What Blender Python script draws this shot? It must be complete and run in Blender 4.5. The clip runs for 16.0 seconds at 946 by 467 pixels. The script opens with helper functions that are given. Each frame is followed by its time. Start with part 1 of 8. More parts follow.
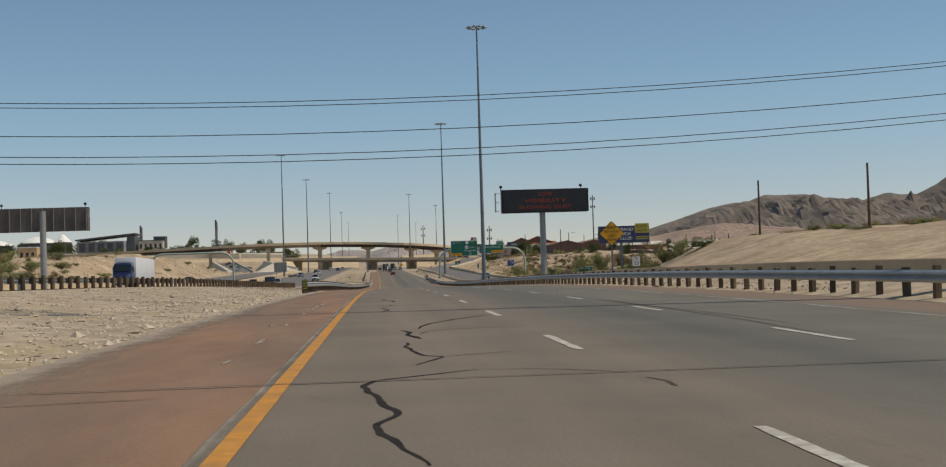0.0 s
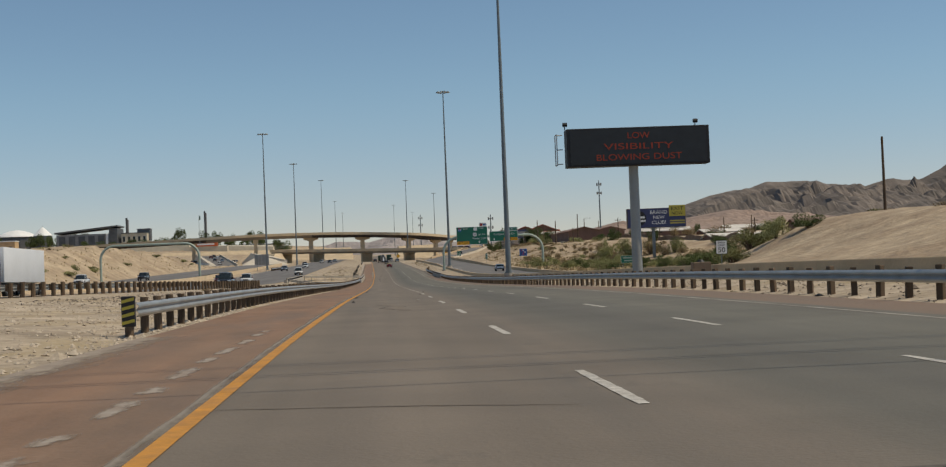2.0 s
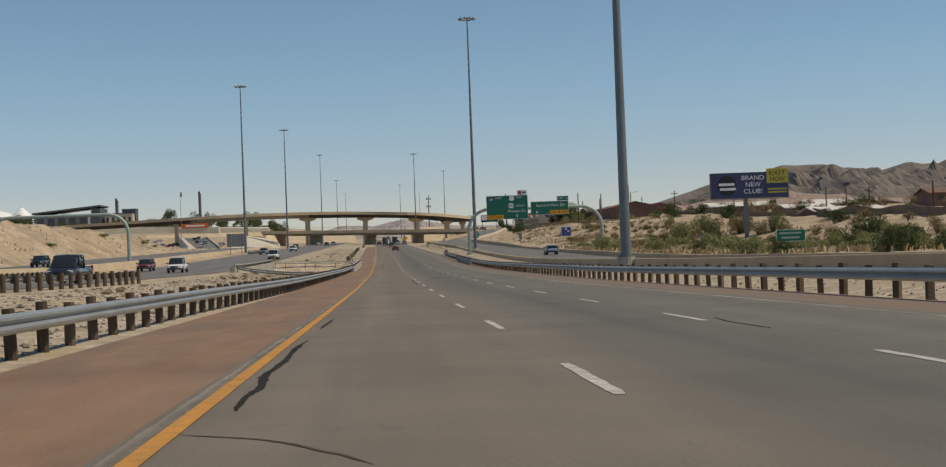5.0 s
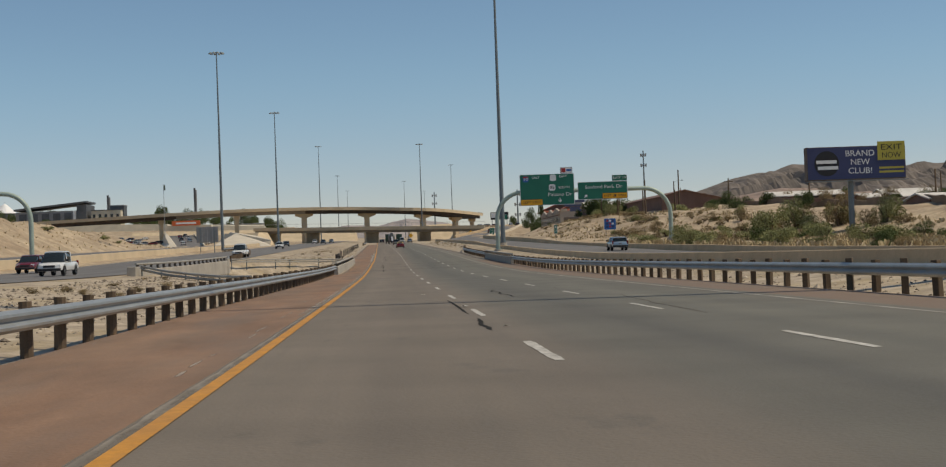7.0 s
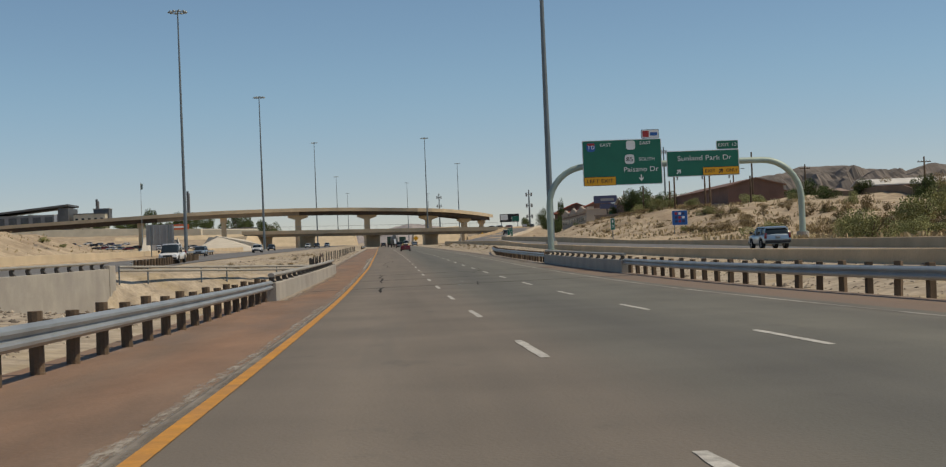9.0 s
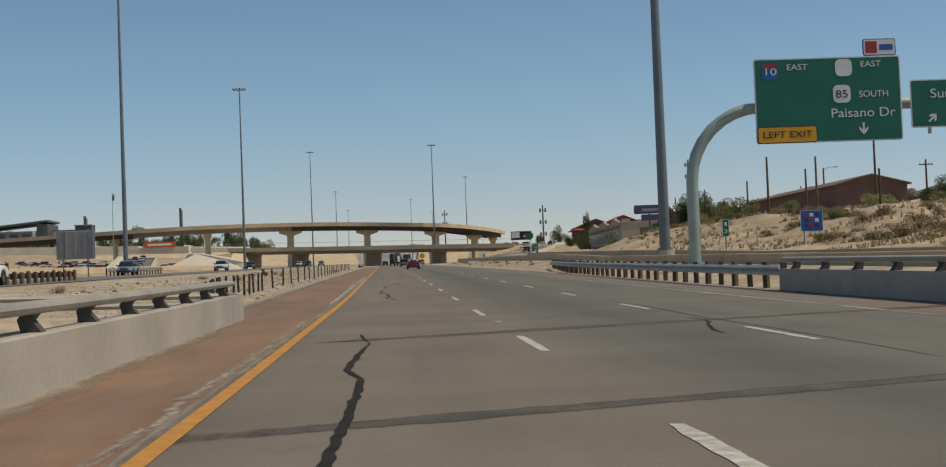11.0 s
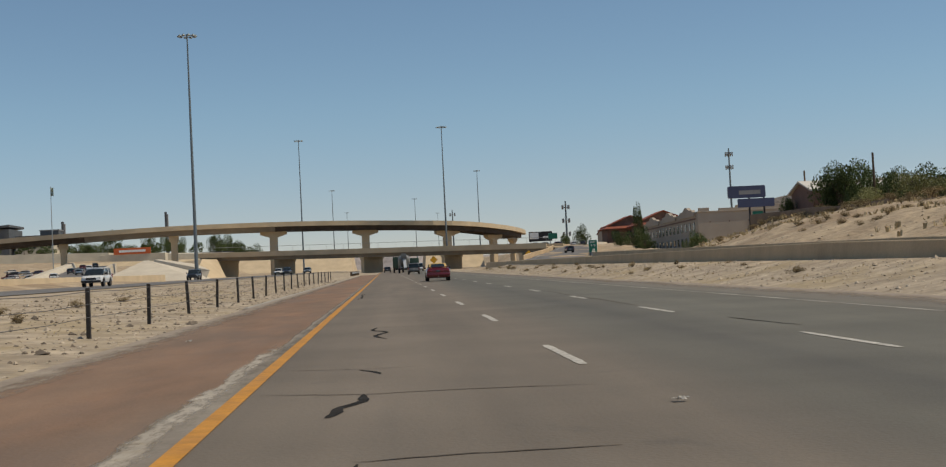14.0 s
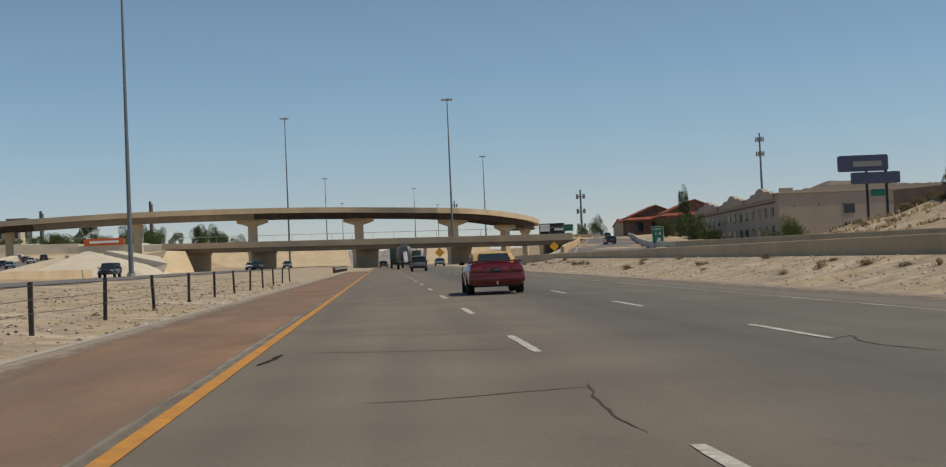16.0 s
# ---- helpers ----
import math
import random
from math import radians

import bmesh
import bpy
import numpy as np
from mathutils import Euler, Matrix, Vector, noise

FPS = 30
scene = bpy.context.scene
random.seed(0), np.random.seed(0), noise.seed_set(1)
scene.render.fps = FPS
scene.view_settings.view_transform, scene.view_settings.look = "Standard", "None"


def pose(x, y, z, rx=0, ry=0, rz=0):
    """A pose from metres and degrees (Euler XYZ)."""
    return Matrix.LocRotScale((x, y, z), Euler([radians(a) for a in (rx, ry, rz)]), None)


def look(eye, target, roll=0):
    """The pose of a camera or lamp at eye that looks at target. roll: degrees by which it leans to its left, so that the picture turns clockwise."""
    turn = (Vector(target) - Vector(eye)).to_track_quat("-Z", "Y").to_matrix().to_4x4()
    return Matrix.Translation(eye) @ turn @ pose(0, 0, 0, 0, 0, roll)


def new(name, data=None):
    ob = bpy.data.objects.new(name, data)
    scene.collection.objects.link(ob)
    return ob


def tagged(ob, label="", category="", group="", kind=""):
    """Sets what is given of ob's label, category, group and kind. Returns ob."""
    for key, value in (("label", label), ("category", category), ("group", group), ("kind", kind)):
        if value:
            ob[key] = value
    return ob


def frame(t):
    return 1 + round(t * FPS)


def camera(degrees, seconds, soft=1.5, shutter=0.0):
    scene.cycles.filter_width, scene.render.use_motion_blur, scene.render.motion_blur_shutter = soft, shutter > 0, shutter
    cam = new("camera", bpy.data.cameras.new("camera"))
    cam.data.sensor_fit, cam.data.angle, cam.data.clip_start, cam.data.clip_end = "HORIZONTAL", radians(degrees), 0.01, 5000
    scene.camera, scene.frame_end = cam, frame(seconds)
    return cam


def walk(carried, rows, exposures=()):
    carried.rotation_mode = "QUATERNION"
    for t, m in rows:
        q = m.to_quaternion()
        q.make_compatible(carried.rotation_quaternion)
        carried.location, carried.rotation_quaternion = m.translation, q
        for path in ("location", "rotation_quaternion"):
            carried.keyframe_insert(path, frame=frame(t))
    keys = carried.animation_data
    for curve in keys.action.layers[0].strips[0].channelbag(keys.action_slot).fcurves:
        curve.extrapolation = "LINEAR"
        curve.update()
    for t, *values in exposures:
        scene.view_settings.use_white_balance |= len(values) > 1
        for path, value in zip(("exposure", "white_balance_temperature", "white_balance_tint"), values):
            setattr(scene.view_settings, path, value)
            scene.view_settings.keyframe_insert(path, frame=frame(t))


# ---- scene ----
# ---- camera ----
cam = camera(38.58, 16.0, soft=1.2)
ROWS = [
    # t, x, y, z, yaw, pitch, lean
    (0.0, 0.00, 0.00, 1.13, -3.89, 1.86, -1.78),
    (0.5, 0.13, 13.63, 1.29, -4.12, 1.79, -1.42),
    (1.0, 0.26, 27.30, 1.43, -4.24, 1.89, -1.60),
    (1.5, 0.38, 41.04, 1.55, -4.14, 1.81, -1.99),
    (2.0, 0.49, 54.89, 1.62, -4.04, 1.46, -2.32),
    (2.5, 0.59, 68.82, 1.65, -3.94, 1.52, -2.43),
    (3.0, 0.67, 82.81, 1.66, -3.83, 1.20, -2.20),
    (3.5, 0.75, 96.87, 1.65, -3.74, 1.12, -1.96),
    (4.0, 0.81, 110.98, 1.61, -3.67, 0.97, -2.05),
    (4.5, 0.87, 125.15, 1.54, -3.70, 0.88, -2.20),
    (5.0, 0.92, 139.40, 1.45, -3.78, 0.83, -2.17),
    (7.5, 1.17, 211.73, 0.94, -3.57, 0.87, -2.12),
    (8.0, 1.18, 226.46, 0.93, -3.51, 0.96, -2.30),
    (10.5, 1.08, 300.97, 0.90, -3.55, 1.61, -2.38),
    (11.0, 1.06, 315.79, 1.06, -3.46, 1.96, -2.23),
    (11.5, 1.02, 330.51, 1.23, -3.38, 1.97, -2.18),
    (12.0, 0.96, 345.17, 1.44, -3.32, 1.94, -2.00),
    (12.5, 0.90, 359.81, 1.67, -3.45, 1.99, -2.72),
    (13.0, 0.84, 374.47, 1.92, -3.39, 1.94, -2.79),
    (13.5, 0.79, 389.16, 2.19, -3.39, 2.14, -2.92),
    (14.0, 0.74, 403.90, 2.46, -3.37, 2.17, -2.84),
    (14.5, 0.71, 418.70, 2.69, -3.58, 1.90, -2.34),
    (15.0, 0.70, 433.59, 2.92, -3.64, 1.86, -2.42),
    (15.5, 0.70, 448.50, 3.15, -3.59, 1.85, -2.44),
    (16.0, 0.71, 463.45, 3.38, -3.46, 1.94, -2.52),
]


def aim(x, y, z, yaw, pitch, lean):
    a, b = radians(yaw), radians(pitch)
    return look((x, y, z), (x - math.sin(a) * math.cos(b), y + math.cos(a) * math.cos(b), z + math.sin(b)), lean)


walk(cam, [(r[0], aim(*r[1:])) for r in ROWS], [(0.0, 0.0, 6800, 9.0)])

# ---- sky and sun ----
SUN_UP, SUN_SIDE = radians(57), radians(98.3)      # height of the sun; bearing from +y towards +x
SKY = 0.092
world = bpy.data.worlds.new("sky")
scene.world = world
world.use_nodes = True
sky = world.node_tree.nodes.new("ShaderNodeTexSky")
sky.sky_type, sky.sun_disc = "NISHITA", False
sky.sun_elevation, sky.sun_rotation = SUN_UP, SUN_SIDE
sky.air_density, sky.dust_density, sky.ozone_density, sky.altitude = 0.95, 0.15, 2.1, 1100
back = world.node_tree.nodes["Background"]
back.inputs["Strength"].default_value = SKY
hue = world.node_tree.nodes.new("ShaderNodeVectorMath")
hue.operation = "MULTIPLY"
hue.inputs[1].default_value = (0.925, 0.992, 0.970)
world.node_tree.links.new(sky.outputs["Color"], hue.inputs[0])
# thin dust haze towards the horizon, the same all round
way_up = world.node_tree.nodes.new("ShaderNodeTexCoord")
apart = world.node_tree.nodes.new("ShaderNodeSeparateXYZ")
haze = world.node_tree.nodes.new("ShaderNodeMapRange")
haze.interpolation_type = "SMOOTHSTEP"
haze.inputs["From Min"].default_value, haze.inputs["From Max"].default_value = 0.02, 0.145
tone = world.node_tree.nodes.new("ShaderNodeMix")
tone.data_type = "RGBA"
tone.inputs["A"].default_value, tone.inputs["B"].default_value = (0.965, 0.83, 0.90, 1), (1, 1, 1, 1)
dim = world.node_tree.nodes.new("ShaderNodeVectorMath")
dim.operation = "MULTIPLY"
world.node_tree.links.new(way_up.outputs["Generated"], apart.inputs["Vector"])
world.node_tree.links.new(apart.outputs["Z"], haze.inputs["Value"])
world.node_tree.links.new(haze.outputs["Result"], tone.inputs["Factor"])
world.node_tree.links.new(hue.outputs["Vector"], dim.inputs[0])
world.node_tree.links.new(tone.outputs["Result"], dim.inputs[1])
world.node_tree.links.new(dim.outputs["Vector"], back.inputs["Color"])
sun = new("sun", bpy.data.lights.new("sun", "SUN"))
sun.data.energy, sun.data.angle, sun.data.color = 3.15, radians(0.55), (1.0, 0.885, 0.70)
sun_at = Vector((math.cos(SUN_UP) * math.sin(SUN_SIDE), math.cos(SUN_UP) * math.cos(SUN_SIDE), math.sin(SUN_UP)))
sun.matrix_world = look(sun_at * 300, (0, 0, 0))


# ---- materials ----
def node_mat(name):
    m = bpy.data.materials.new(name)
    m.use_nodes = True
    return m, m.node_tree.nodes, m.node_tree.links, m.node_tree.nodes["Principled BSDF"]


def mat(name, col, rough=0.8, metal=0.0, var=0.15, scale=0.6, fine=14.0, bump=0.1, stretch=(1, 1, 1), each=0.0, second=None, coat=0.0, deep=0.02):
    """A surface with broad stains and fine grain. each: how much single pieces differ."""
    m, nodes, links, bsdf = node_mat(name)
    bsdf.inputs["Roughness"].default_value, bsdf.inputs["Metallic"].default_value = rough, metal
    if coat:
        bsdf.inputs["Coat Weight"].default_value, bsdf.inputs["Coat Roughness"].default_value = coat, 0.06
    where = nodes.new("ShaderNodeTexCoord")
    fit_in = nodes.new("ShaderNodeMapping")
    fit_in.inputs["Scale"].default_value = stretch
    links.new(where.outputs["Object"], fit_in.inputs["Vector"])
    broad, grain = nodes.new("ShaderNodeTexNoise"), nodes.new("ShaderNodeTexNoise")
    broad.inputs["Scale"].default_value, broad.inputs["Detail"].default_value = scale, 4
    grain.inputs["Scale"].default_value, grain.inputs["Detail"].default_value = fine, 3
    links.new(fit_in.outputs["Vector"], broad.inputs["Vector"])
    links.new(where.outputs["Object"], grain.inputs["Vector"])
    ramp = nodes.new("ShaderNodeMix")
    ramp.data_type = "RGBA"
    dark = second if second else tuple(c * (1 - var) for c in col)
    lite = col if second else tuple(min(1, c * (1 + var)) for c in col)
    ramp.inputs["A"].default_value, ramp.inputs["B"].default_value = (*dark, 1), (*lite, 1)
    sharp = nodes.new("ShaderNodeMapRange")
    sharp.inputs["From Min"].default_value, sharp.inputs["From Max"].default_value = 0.32, 0.68
    links.new(broad.outputs["Fac"], sharp.inputs["Value"])
    links.new(sharp.outputs["Result"], ramp.inputs["Factor"])
    speck = nodes.new("ShaderNodeMapRange")
    speck.inputs["To Min"].default_value, speck.inputs["To Max"].default_value = 1 - var, 1 + var
    links.new(grain.outputs["Fac"], speck.inputs["Value"])
    shade = nodes.new("ShaderNodeVectorMath")
    shade.operation = "SCALE"
    links.new(ramp.outputs["Result"], shade.inputs["Vector"])
    links.new(speck.outputs["Result"], shade.inputs["Scale"])
    out = shade
    if each:
        info = nodes.new("ShaderNodeObjectInfo")
        span = nodes.new("ShaderNodeMapRange")
        span.inputs["To Min"].default_value, span.inputs["To Max"].default_value = 1 - each, 1 + each
        links.new(info.outputs["Random"], span.inputs["Value"])
        out = nodes.new("ShaderNodeVectorMath")
        out.operation = "SCALE"
        links.new(shade.outputs["Vector"], out.inputs["Vector"])
        links.new(span.outputs["Result"], out.inputs["Scale"])
    links.new(out.outputs["Vector"], bsdf.inputs["Base Color"])
    if bump:
        bp = nodes.new("ShaderNodeBump")
        bp.inputs["Strength"].default_value, bp.inputs["Distance"].default_value = bump, deep
        links.new(grain.outputs["Fac"], bp.inputs["Height"])
        links.new(bp.outputs["Normal"], bsdf.inputs["Normal"])
    return m


def glow(name, col, strength):
    m, nodes, links, bsdf = node_mat(name)
    bsdf.inputs["Base Color"].default_value = (*[c * 0.3 for c in col], 1)
    bsdf.inputs["Emission Color"].default_value, bsdf.inputs["Emission Strength"].default_value = (*col, 1), strength
    return m


ASPHALT = mat("asphalt", (0.184, 0.152, 0.117), 0.9, 0, 0.10, 0.9, 26, 0.35, (1.3, 0.035, 1), second=(0.155, 0.129, 0.101))


def lane_wear(m):
    """The outer lanes are greyer and darker than the inner one, with worn bands along them."""
    nodes, links = m.node_tree.nodes, m.node_tree.links
    bsdf = nodes["Principled BSDF"]
    came = bsdf.inputs["Base Color"].links[0].from_socket
    where, split = nodes.new("ShaderNodeTexCoord"), nodes.new("ShaderNodeSeparateXYZ")
    links.new(where.outputs["Object"], split.inputs["Vector"])
    ramp = nodes.new("ShaderNodeValToRGB")
    reach = nodes.new("ShaderNodeMapRange")
    reach.inputs["From Min"].default_value, reach.inputs["From Max"].default_value = -2.0, 12.0
    links.new(split.outputs["X"], reach.inputs["Value"])
    links.new(reach.outputs["Result"], ramp.inputs["Fac"])
    stops = ((0.0, (1.0, 1.0, 1.0)), (0.10, (0.96, 0.96, 0.96)), (0.18, (1.06, 1.06, 1.07)), (0.26, (0.97, 0.97, 0.97)), (0.36, (0.99, 1.0, 1.01)), (0.44, (0.76, 0.85, 0.89)), (0.52, (0.60, 0.685, 0.745)), (0.60, (0.75, 0.86, 0.91)), (0.72, (0.83, 0.95, 0.99)), (0.80, (0.76, 0.87, 0.91)), (0.90, (0.90, 1.0, 1.03)), (1.0, (1.0, 1.05, 1.04)))
    ramp.color_ramp.elements[0].position, ramp.color_ramp.elements[1].position = stops[0][0], stops[-1][0]
    ramp.color_ramp.elements[0].color, ramp.color_ramp.elements[1].color = (*stops[0][1], 1), (*stops[-1][1], 1)
    for at_, col in stops[1:-1]:
        ramp.color_ramp.elements.new(at_).color = (*col, 1)
    times = nodes.new("ShaderNodeVectorMath")
    times.operation = "MULTIPLY"
    links.new(came, times.inputs[0])
    links.new(ramp.outputs["Color"], times.inputs[1])
    blot = nodes.new("ShaderNodeTexNoise")
    blot.inputs["Scale"].default_value, blot.inputs["Detail"].default_value = 0.35, 6
    links.new(where.outputs["Object"], blot.inputs["Vector"])
    span = nodes.new("ShaderNodeMapRange")
    span.inputs["From Min"].default_value, span.inputs["From Max"].default_value = 0.3, 0.7
    span.inputs["To Min"].default_value, span.inputs["To Max"].default_value = 0.86, 1.10
    links.new(blot.outputs["Fac"], span.inputs["Value"])
    last = nodes.new("ShaderNodeVectorMath")
    last.operation = "SCALE"
    links.new(times.outputs["Vector"], last.inputs[0])
    links.new(span.outputs["Result"], last.inputs["Scale"])
    links.new(last.outputs["Vector"], bsdf.inputs["Base Color"])


lane_wear(ASPHALT)


def blotch(m, scale, low, high, stretch=(1, 1, 1)):
    """Broad stains over a surface."""
    nodes, links = m.node_tree.nodes, m.node_tree.links
    bsdf = nodes["Principled BSDF"]
    came = bsdf.inputs["Base Color"].links[0].from_socket
    where, fit_in, blot = nodes.new("ShaderNodeTexCoord"), nodes.new("ShaderNodeMapping"), nodes.new("ShaderNodeTexNoise")
    fit_in.inputs["Scale"].default_value = stretch
    links.new(where.outputs["Object"], fit_in.inputs["Vector"])
    links.new(fit_in.outputs["Vector"], blot.inputs["Vector"])
    blot.inputs["Scale"].default_value, blot.inputs["Detail"].default_value, blot.inputs["Roughness"].default_value = scale, 7, 0.62
    span = nodes.new("ShaderNodeMapRange")
    span.inputs["From Min"].default_value, span.inputs["From Max"].default_value = 0.33, 0.67
    span.inputs["To Min"].default_value, span.inputs["To Max"].default_value = low, high
    links.new(blot.outputs["Fac"], span.inputs["Value"])
    last = nodes.new("ShaderNodeVectorMath")
    last.operation = "SCALE"
    links.new(came, last.inputs[0])
    links.new(span.outputs["Result"], last.inputs["Scale"])
    links.new(last.outputs["Vector"], bsdf.inputs["Base Color"])


def frayed(m, scale, soft):
    """Let a thin coat end in uneven specks: the mesh attribute edge runs from 0 at its rim to 1."""
    nodes, links = m.node_tree.nodes, m.node_tree.links
    bsdf, out = nodes["Principled BSDF"], nodes["Material Output"]
    rim, where, speck = nodes.new("ShaderNodeAttribute"), nodes.new("ShaderNodeTexCoord"), nodes.new("ShaderNodeTexNoise")
    rim.attribute_name = "edge"
    speck.inputs["Scale"].default_value, speck.inputs["Detail"].default_value, speck.inputs["Roughness"].default_value = scale, 6, 0.7
    drawn = nodes.new("ShaderNodeMapping")
    drawn.inputs["Scale"].default_value = (1, 0.22, 1)
    links.new(where.outputs["Object"], drawn.inputs["Vector"])
    links.new(drawn.outputs["Vector"], speck.inputs["Vector"])
    both = nodes.new("ShaderNodeMath")
    both.operation = "ADD"
    links.new(rim.outputs["Fac"], both.inputs[0])
    links.new(speck.outputs["Fac"], both.inputs[1])
    cut = nodes.new("ShaderNodeMapRange")
    cut.inputs["From Min"].default_value, cut.inputs["From Max"].default_value = 0.80 - soft, 0.80 + soft
    links.new(both.outputs["Value"], cut.inputs["Value"])
    clear, mixed = nodes.new("ShaderNodeBsdfTransparent"), nodes.new("ShaderNodeMixShader")
    links.new(cut.outputs["Result"], mixed.inputs["Fac"])
    links.new(clear.outputs["BSDF"], mixed.inputs[1])
    links.new(bsdf.outputs["BSDF"], mixed.inputs[2])
    links.new(mixed.outputs["Shader"], out.inputs["Surface"])


ASPHALT_B = mat("asphalt_far", (0.150, 0.142, 0.135), 0.9, 0, 0.14, 0.5, 8, 0.2, (1, 0.05, 1))
SHOULDER = mat("red_shoulder", (0.258, 0.148, 0.088), 0.92, 0, 0.2, 0.55, 24, 0.4, (1.3, 0.12, 1), second=(0.215, 0.142, 0.094))
SHOULDER_OUT = mat("brown_shoulder", (0.205, 0.142, 0.100), 0.92, 0, 0.2, 0.55, 24, 0.4, (1.3, 0.12, 1), second=(0.180, 0.136, 0.103))
SHOULDER_GREY = mat("grey_shoulder", (0.178, 0.158, 0.128), 0.92, 0, 0.15, 0.5, 20, 0.3, (1, 0.08, 1), second=(0.150, 0.135, 0.112))
SHOULDER_DUST = mat("dusty_edge", (0.275, 0.240, 0.195), 0.95, 0, 0.2, 1.4, 20, 0.3, (1, 0.2, 1), second=(0.195, 0.165, 0.135))
GRAVEL = mat("gravel", (0.46, 0.378, 0.278), 0.95, 0, 0.30, 0.45, 4.0, 0.9, second=(0.33, 0.265, 0.19), deep=0.06)
SEALANT = mat("sealant", (0.030, 0.027, 0.024), 0.9, 0, 0.25, 3, 30, 0.2)
FINE_CRACK = mat("fine_crack", (0.088, 0.074, 0.061), 0.9, 0, 0.25, 3, 30, 0.2)
JOINT = mat("joint_patch", (0.105, 0.095, 0.082), 0.8, 0, 0.25, 1.5, 25, 0.2)
YELLOW = mat("yellow_paint", (0.60, 0.27, 0.028), 0.75, 0, 0.18, 2.0, 30, 0.2, second=(0.46, 0.22, 0.05))
WHITE_LINE = mat("white_paint", (0.60, 0.575, 0.52), 0.8, 0, 0.2, 9.0, 45, 0.2, second=(0.44, 0.41, 0.36))
EDGE_PAINT = mat("worn_edge_paint", (0.47, 0.44, 0.39), 0.85, 0, 0.2, 1.2, 24, 0.2, (1, 0.4, 1), second=(0.23, 0.205, 0.175))
CONCRETE = mat("concrete", (0.42, 0.38, 0.32), 0.9, 0, 0.13, 0.5, 12, 0.2, second=(0.33, 0.30, 0.26))
STEEL_BROWN = mat("weathering_steel", (0.075, 0.055, 0.042), 0.75, 0.2, 0.25, 0.5, 8, 0.05)
WORN_LINE = mat("worn_old_line", (0.36, 0.315, 0.265), 0.9, 0, 0.2, 2.5, 24, 0.2, second=(0.25, 0.19, 0.145))
# girder concrete darker than the decks: the shade below them is in the colour
GIRDER_SHADED = mat("shaded_girder_concrete", (0.27, 0.235, 0.19), 0.9, 0, 0.13, 0.4, 8, 0.1, second=(0.21, 0.18, 0.145))
TAN = mat("tan_concrete", (0.60, 0.475, 0.315), 0.88, 0, 0.10, 0.25, 7, 0.1, second=(0.49, 0.385, 0.255))
PALE = mat("pale_slope", (0.60, 0.535, 0.43), 0.9, 0, 0.10, 0.3, 5, 0.1, second=(0.51, 0.45, 0.36))
WALL_TAN = mat("wall_tan", (0.60, 0.44, 0.265), 0.9, 0, 0.15, 0.4, 10, 0.2, (1, 0.25, 1), second=(0.50, 0.365, 0.22))
STEEL = mat("galvanised", (0.37, 0.385, 0.38), 0.45, 0.55, 0.12, 1.2, 18, 0.05)
BRACKET = mat("bracket_steel", (0.085, 0.076, 0.066), 0.7, 0.2, 0.2, 1.5, 18, 0.05)
RAIL_PAINT = mat("dull_rail", (0.34, 0.315, 0.27), 0.6, 0.15, 0.15, 0.8, 12, 0.05)
MAST = mat("mast_steel", (0.165, 0.195, 0.21), 0.55, 0.35, 0.10, 0.6, 10, 0.05)
DMS_POST = mat("post_paint", (0.30, 0.31, 0.30), 0.55, 0.1, 0.1, 0.8, 10, 0.05)
TIMBER = mat("post_timber", (0.115, 0.078, 0.048), 0.9, 0, 0.3, 2, 30, 0.4, (1, 1, 0.3), each=0.3)
DARK_POST = mat("fence_steel", (0.045, 0.040, 0.036), 0.8, 0.2, 0.25, 3, 25, 0.2, each=0.2)
WIRE = mat("wire", (0.10, 0.095, 0.09), 0.6, 0.4, 0.1, 2, 10, 0)
CABLE = mat("cable", (0.030, 0.031, 0.034), 0.7, 0.1, 0.1, 2, 10, 0)
GANTRY = mat("gantry_green", (0.33, 0.40, 0.35), 0.55, 0.2, 0.10, 0.7, 12, 0.05)
SIGN_GREEN = mat("sign_green", (0.004, 0.135, 0.085), 0.45, 0, 0.08, 0.6, 10, 0.0)
SIGN_BLUE = mat("sign_blue", (0.02, 0.11, 0.36), 0.45, 0, 0.08, 0.6, 10, 0.0)
SIGN_YELLOW = mat("sign_yellow", (0.74, 0.36, 0.01), 0.5, 0, 0.08, 0.8, 10, 0.0)
SIGN_WHITE = mat("sign_white", (0.72, 0.73, 0.72), 0.5, 0, 0.06, 0.8, 10, 0.0)
SIGN_BACK = mat("sign_back", (0.30, 0.29, 0.28), 0.5, 0.5, 0.1, 1, 10, 0.0)
SIGN_RED = mat("sign_red", (0.35, 0.03, 0.03), 0.5, 0, 0.05, 1, 10, 0)
BLACK = mat("black_paint", (0.012, 0.012, 0.014), 0.6, 0, 0.2, 1, 12, 0.0)
DMS_FACE = mat("display_face", (0.016, 0.018, 0.021), 0.42, 0, 0.2, 2, 30, 0.0)
DMS_LED = glow("display_led", (0.9, 0.10, 0.02), 0.02)
BROWN_PANEL = mat("rusty_panel", (0.15, 0.122, 0.105), 0.75, 0.3, 0.25, 0.7, 10, 0.1)
BOARD_BLUE = mat("board_blue", (0.032, 0.040, 0.115), 0.5, 0, 0.08, 0.4, 6, 0)
BOARD_GOLD = mat("board_gold", (0.42, 0.36, 0.05), 0.5, 0, 0.08, 0.4, 6, 0)
DIRT = mat("dirt", (0.49, 0.385, 0.26), 0.95, 0, 0.30, 0.16, 1.3, 1.0, second=(0.33, 0.25, 0.165), deep=0.25)
ROCK = mat("mountain_rock", (0.198, 0.165, 0.140), 0.95, 0, 0.3, 0.012, 0.06, 0.6, second=(0.118, 0.102, 0.090))
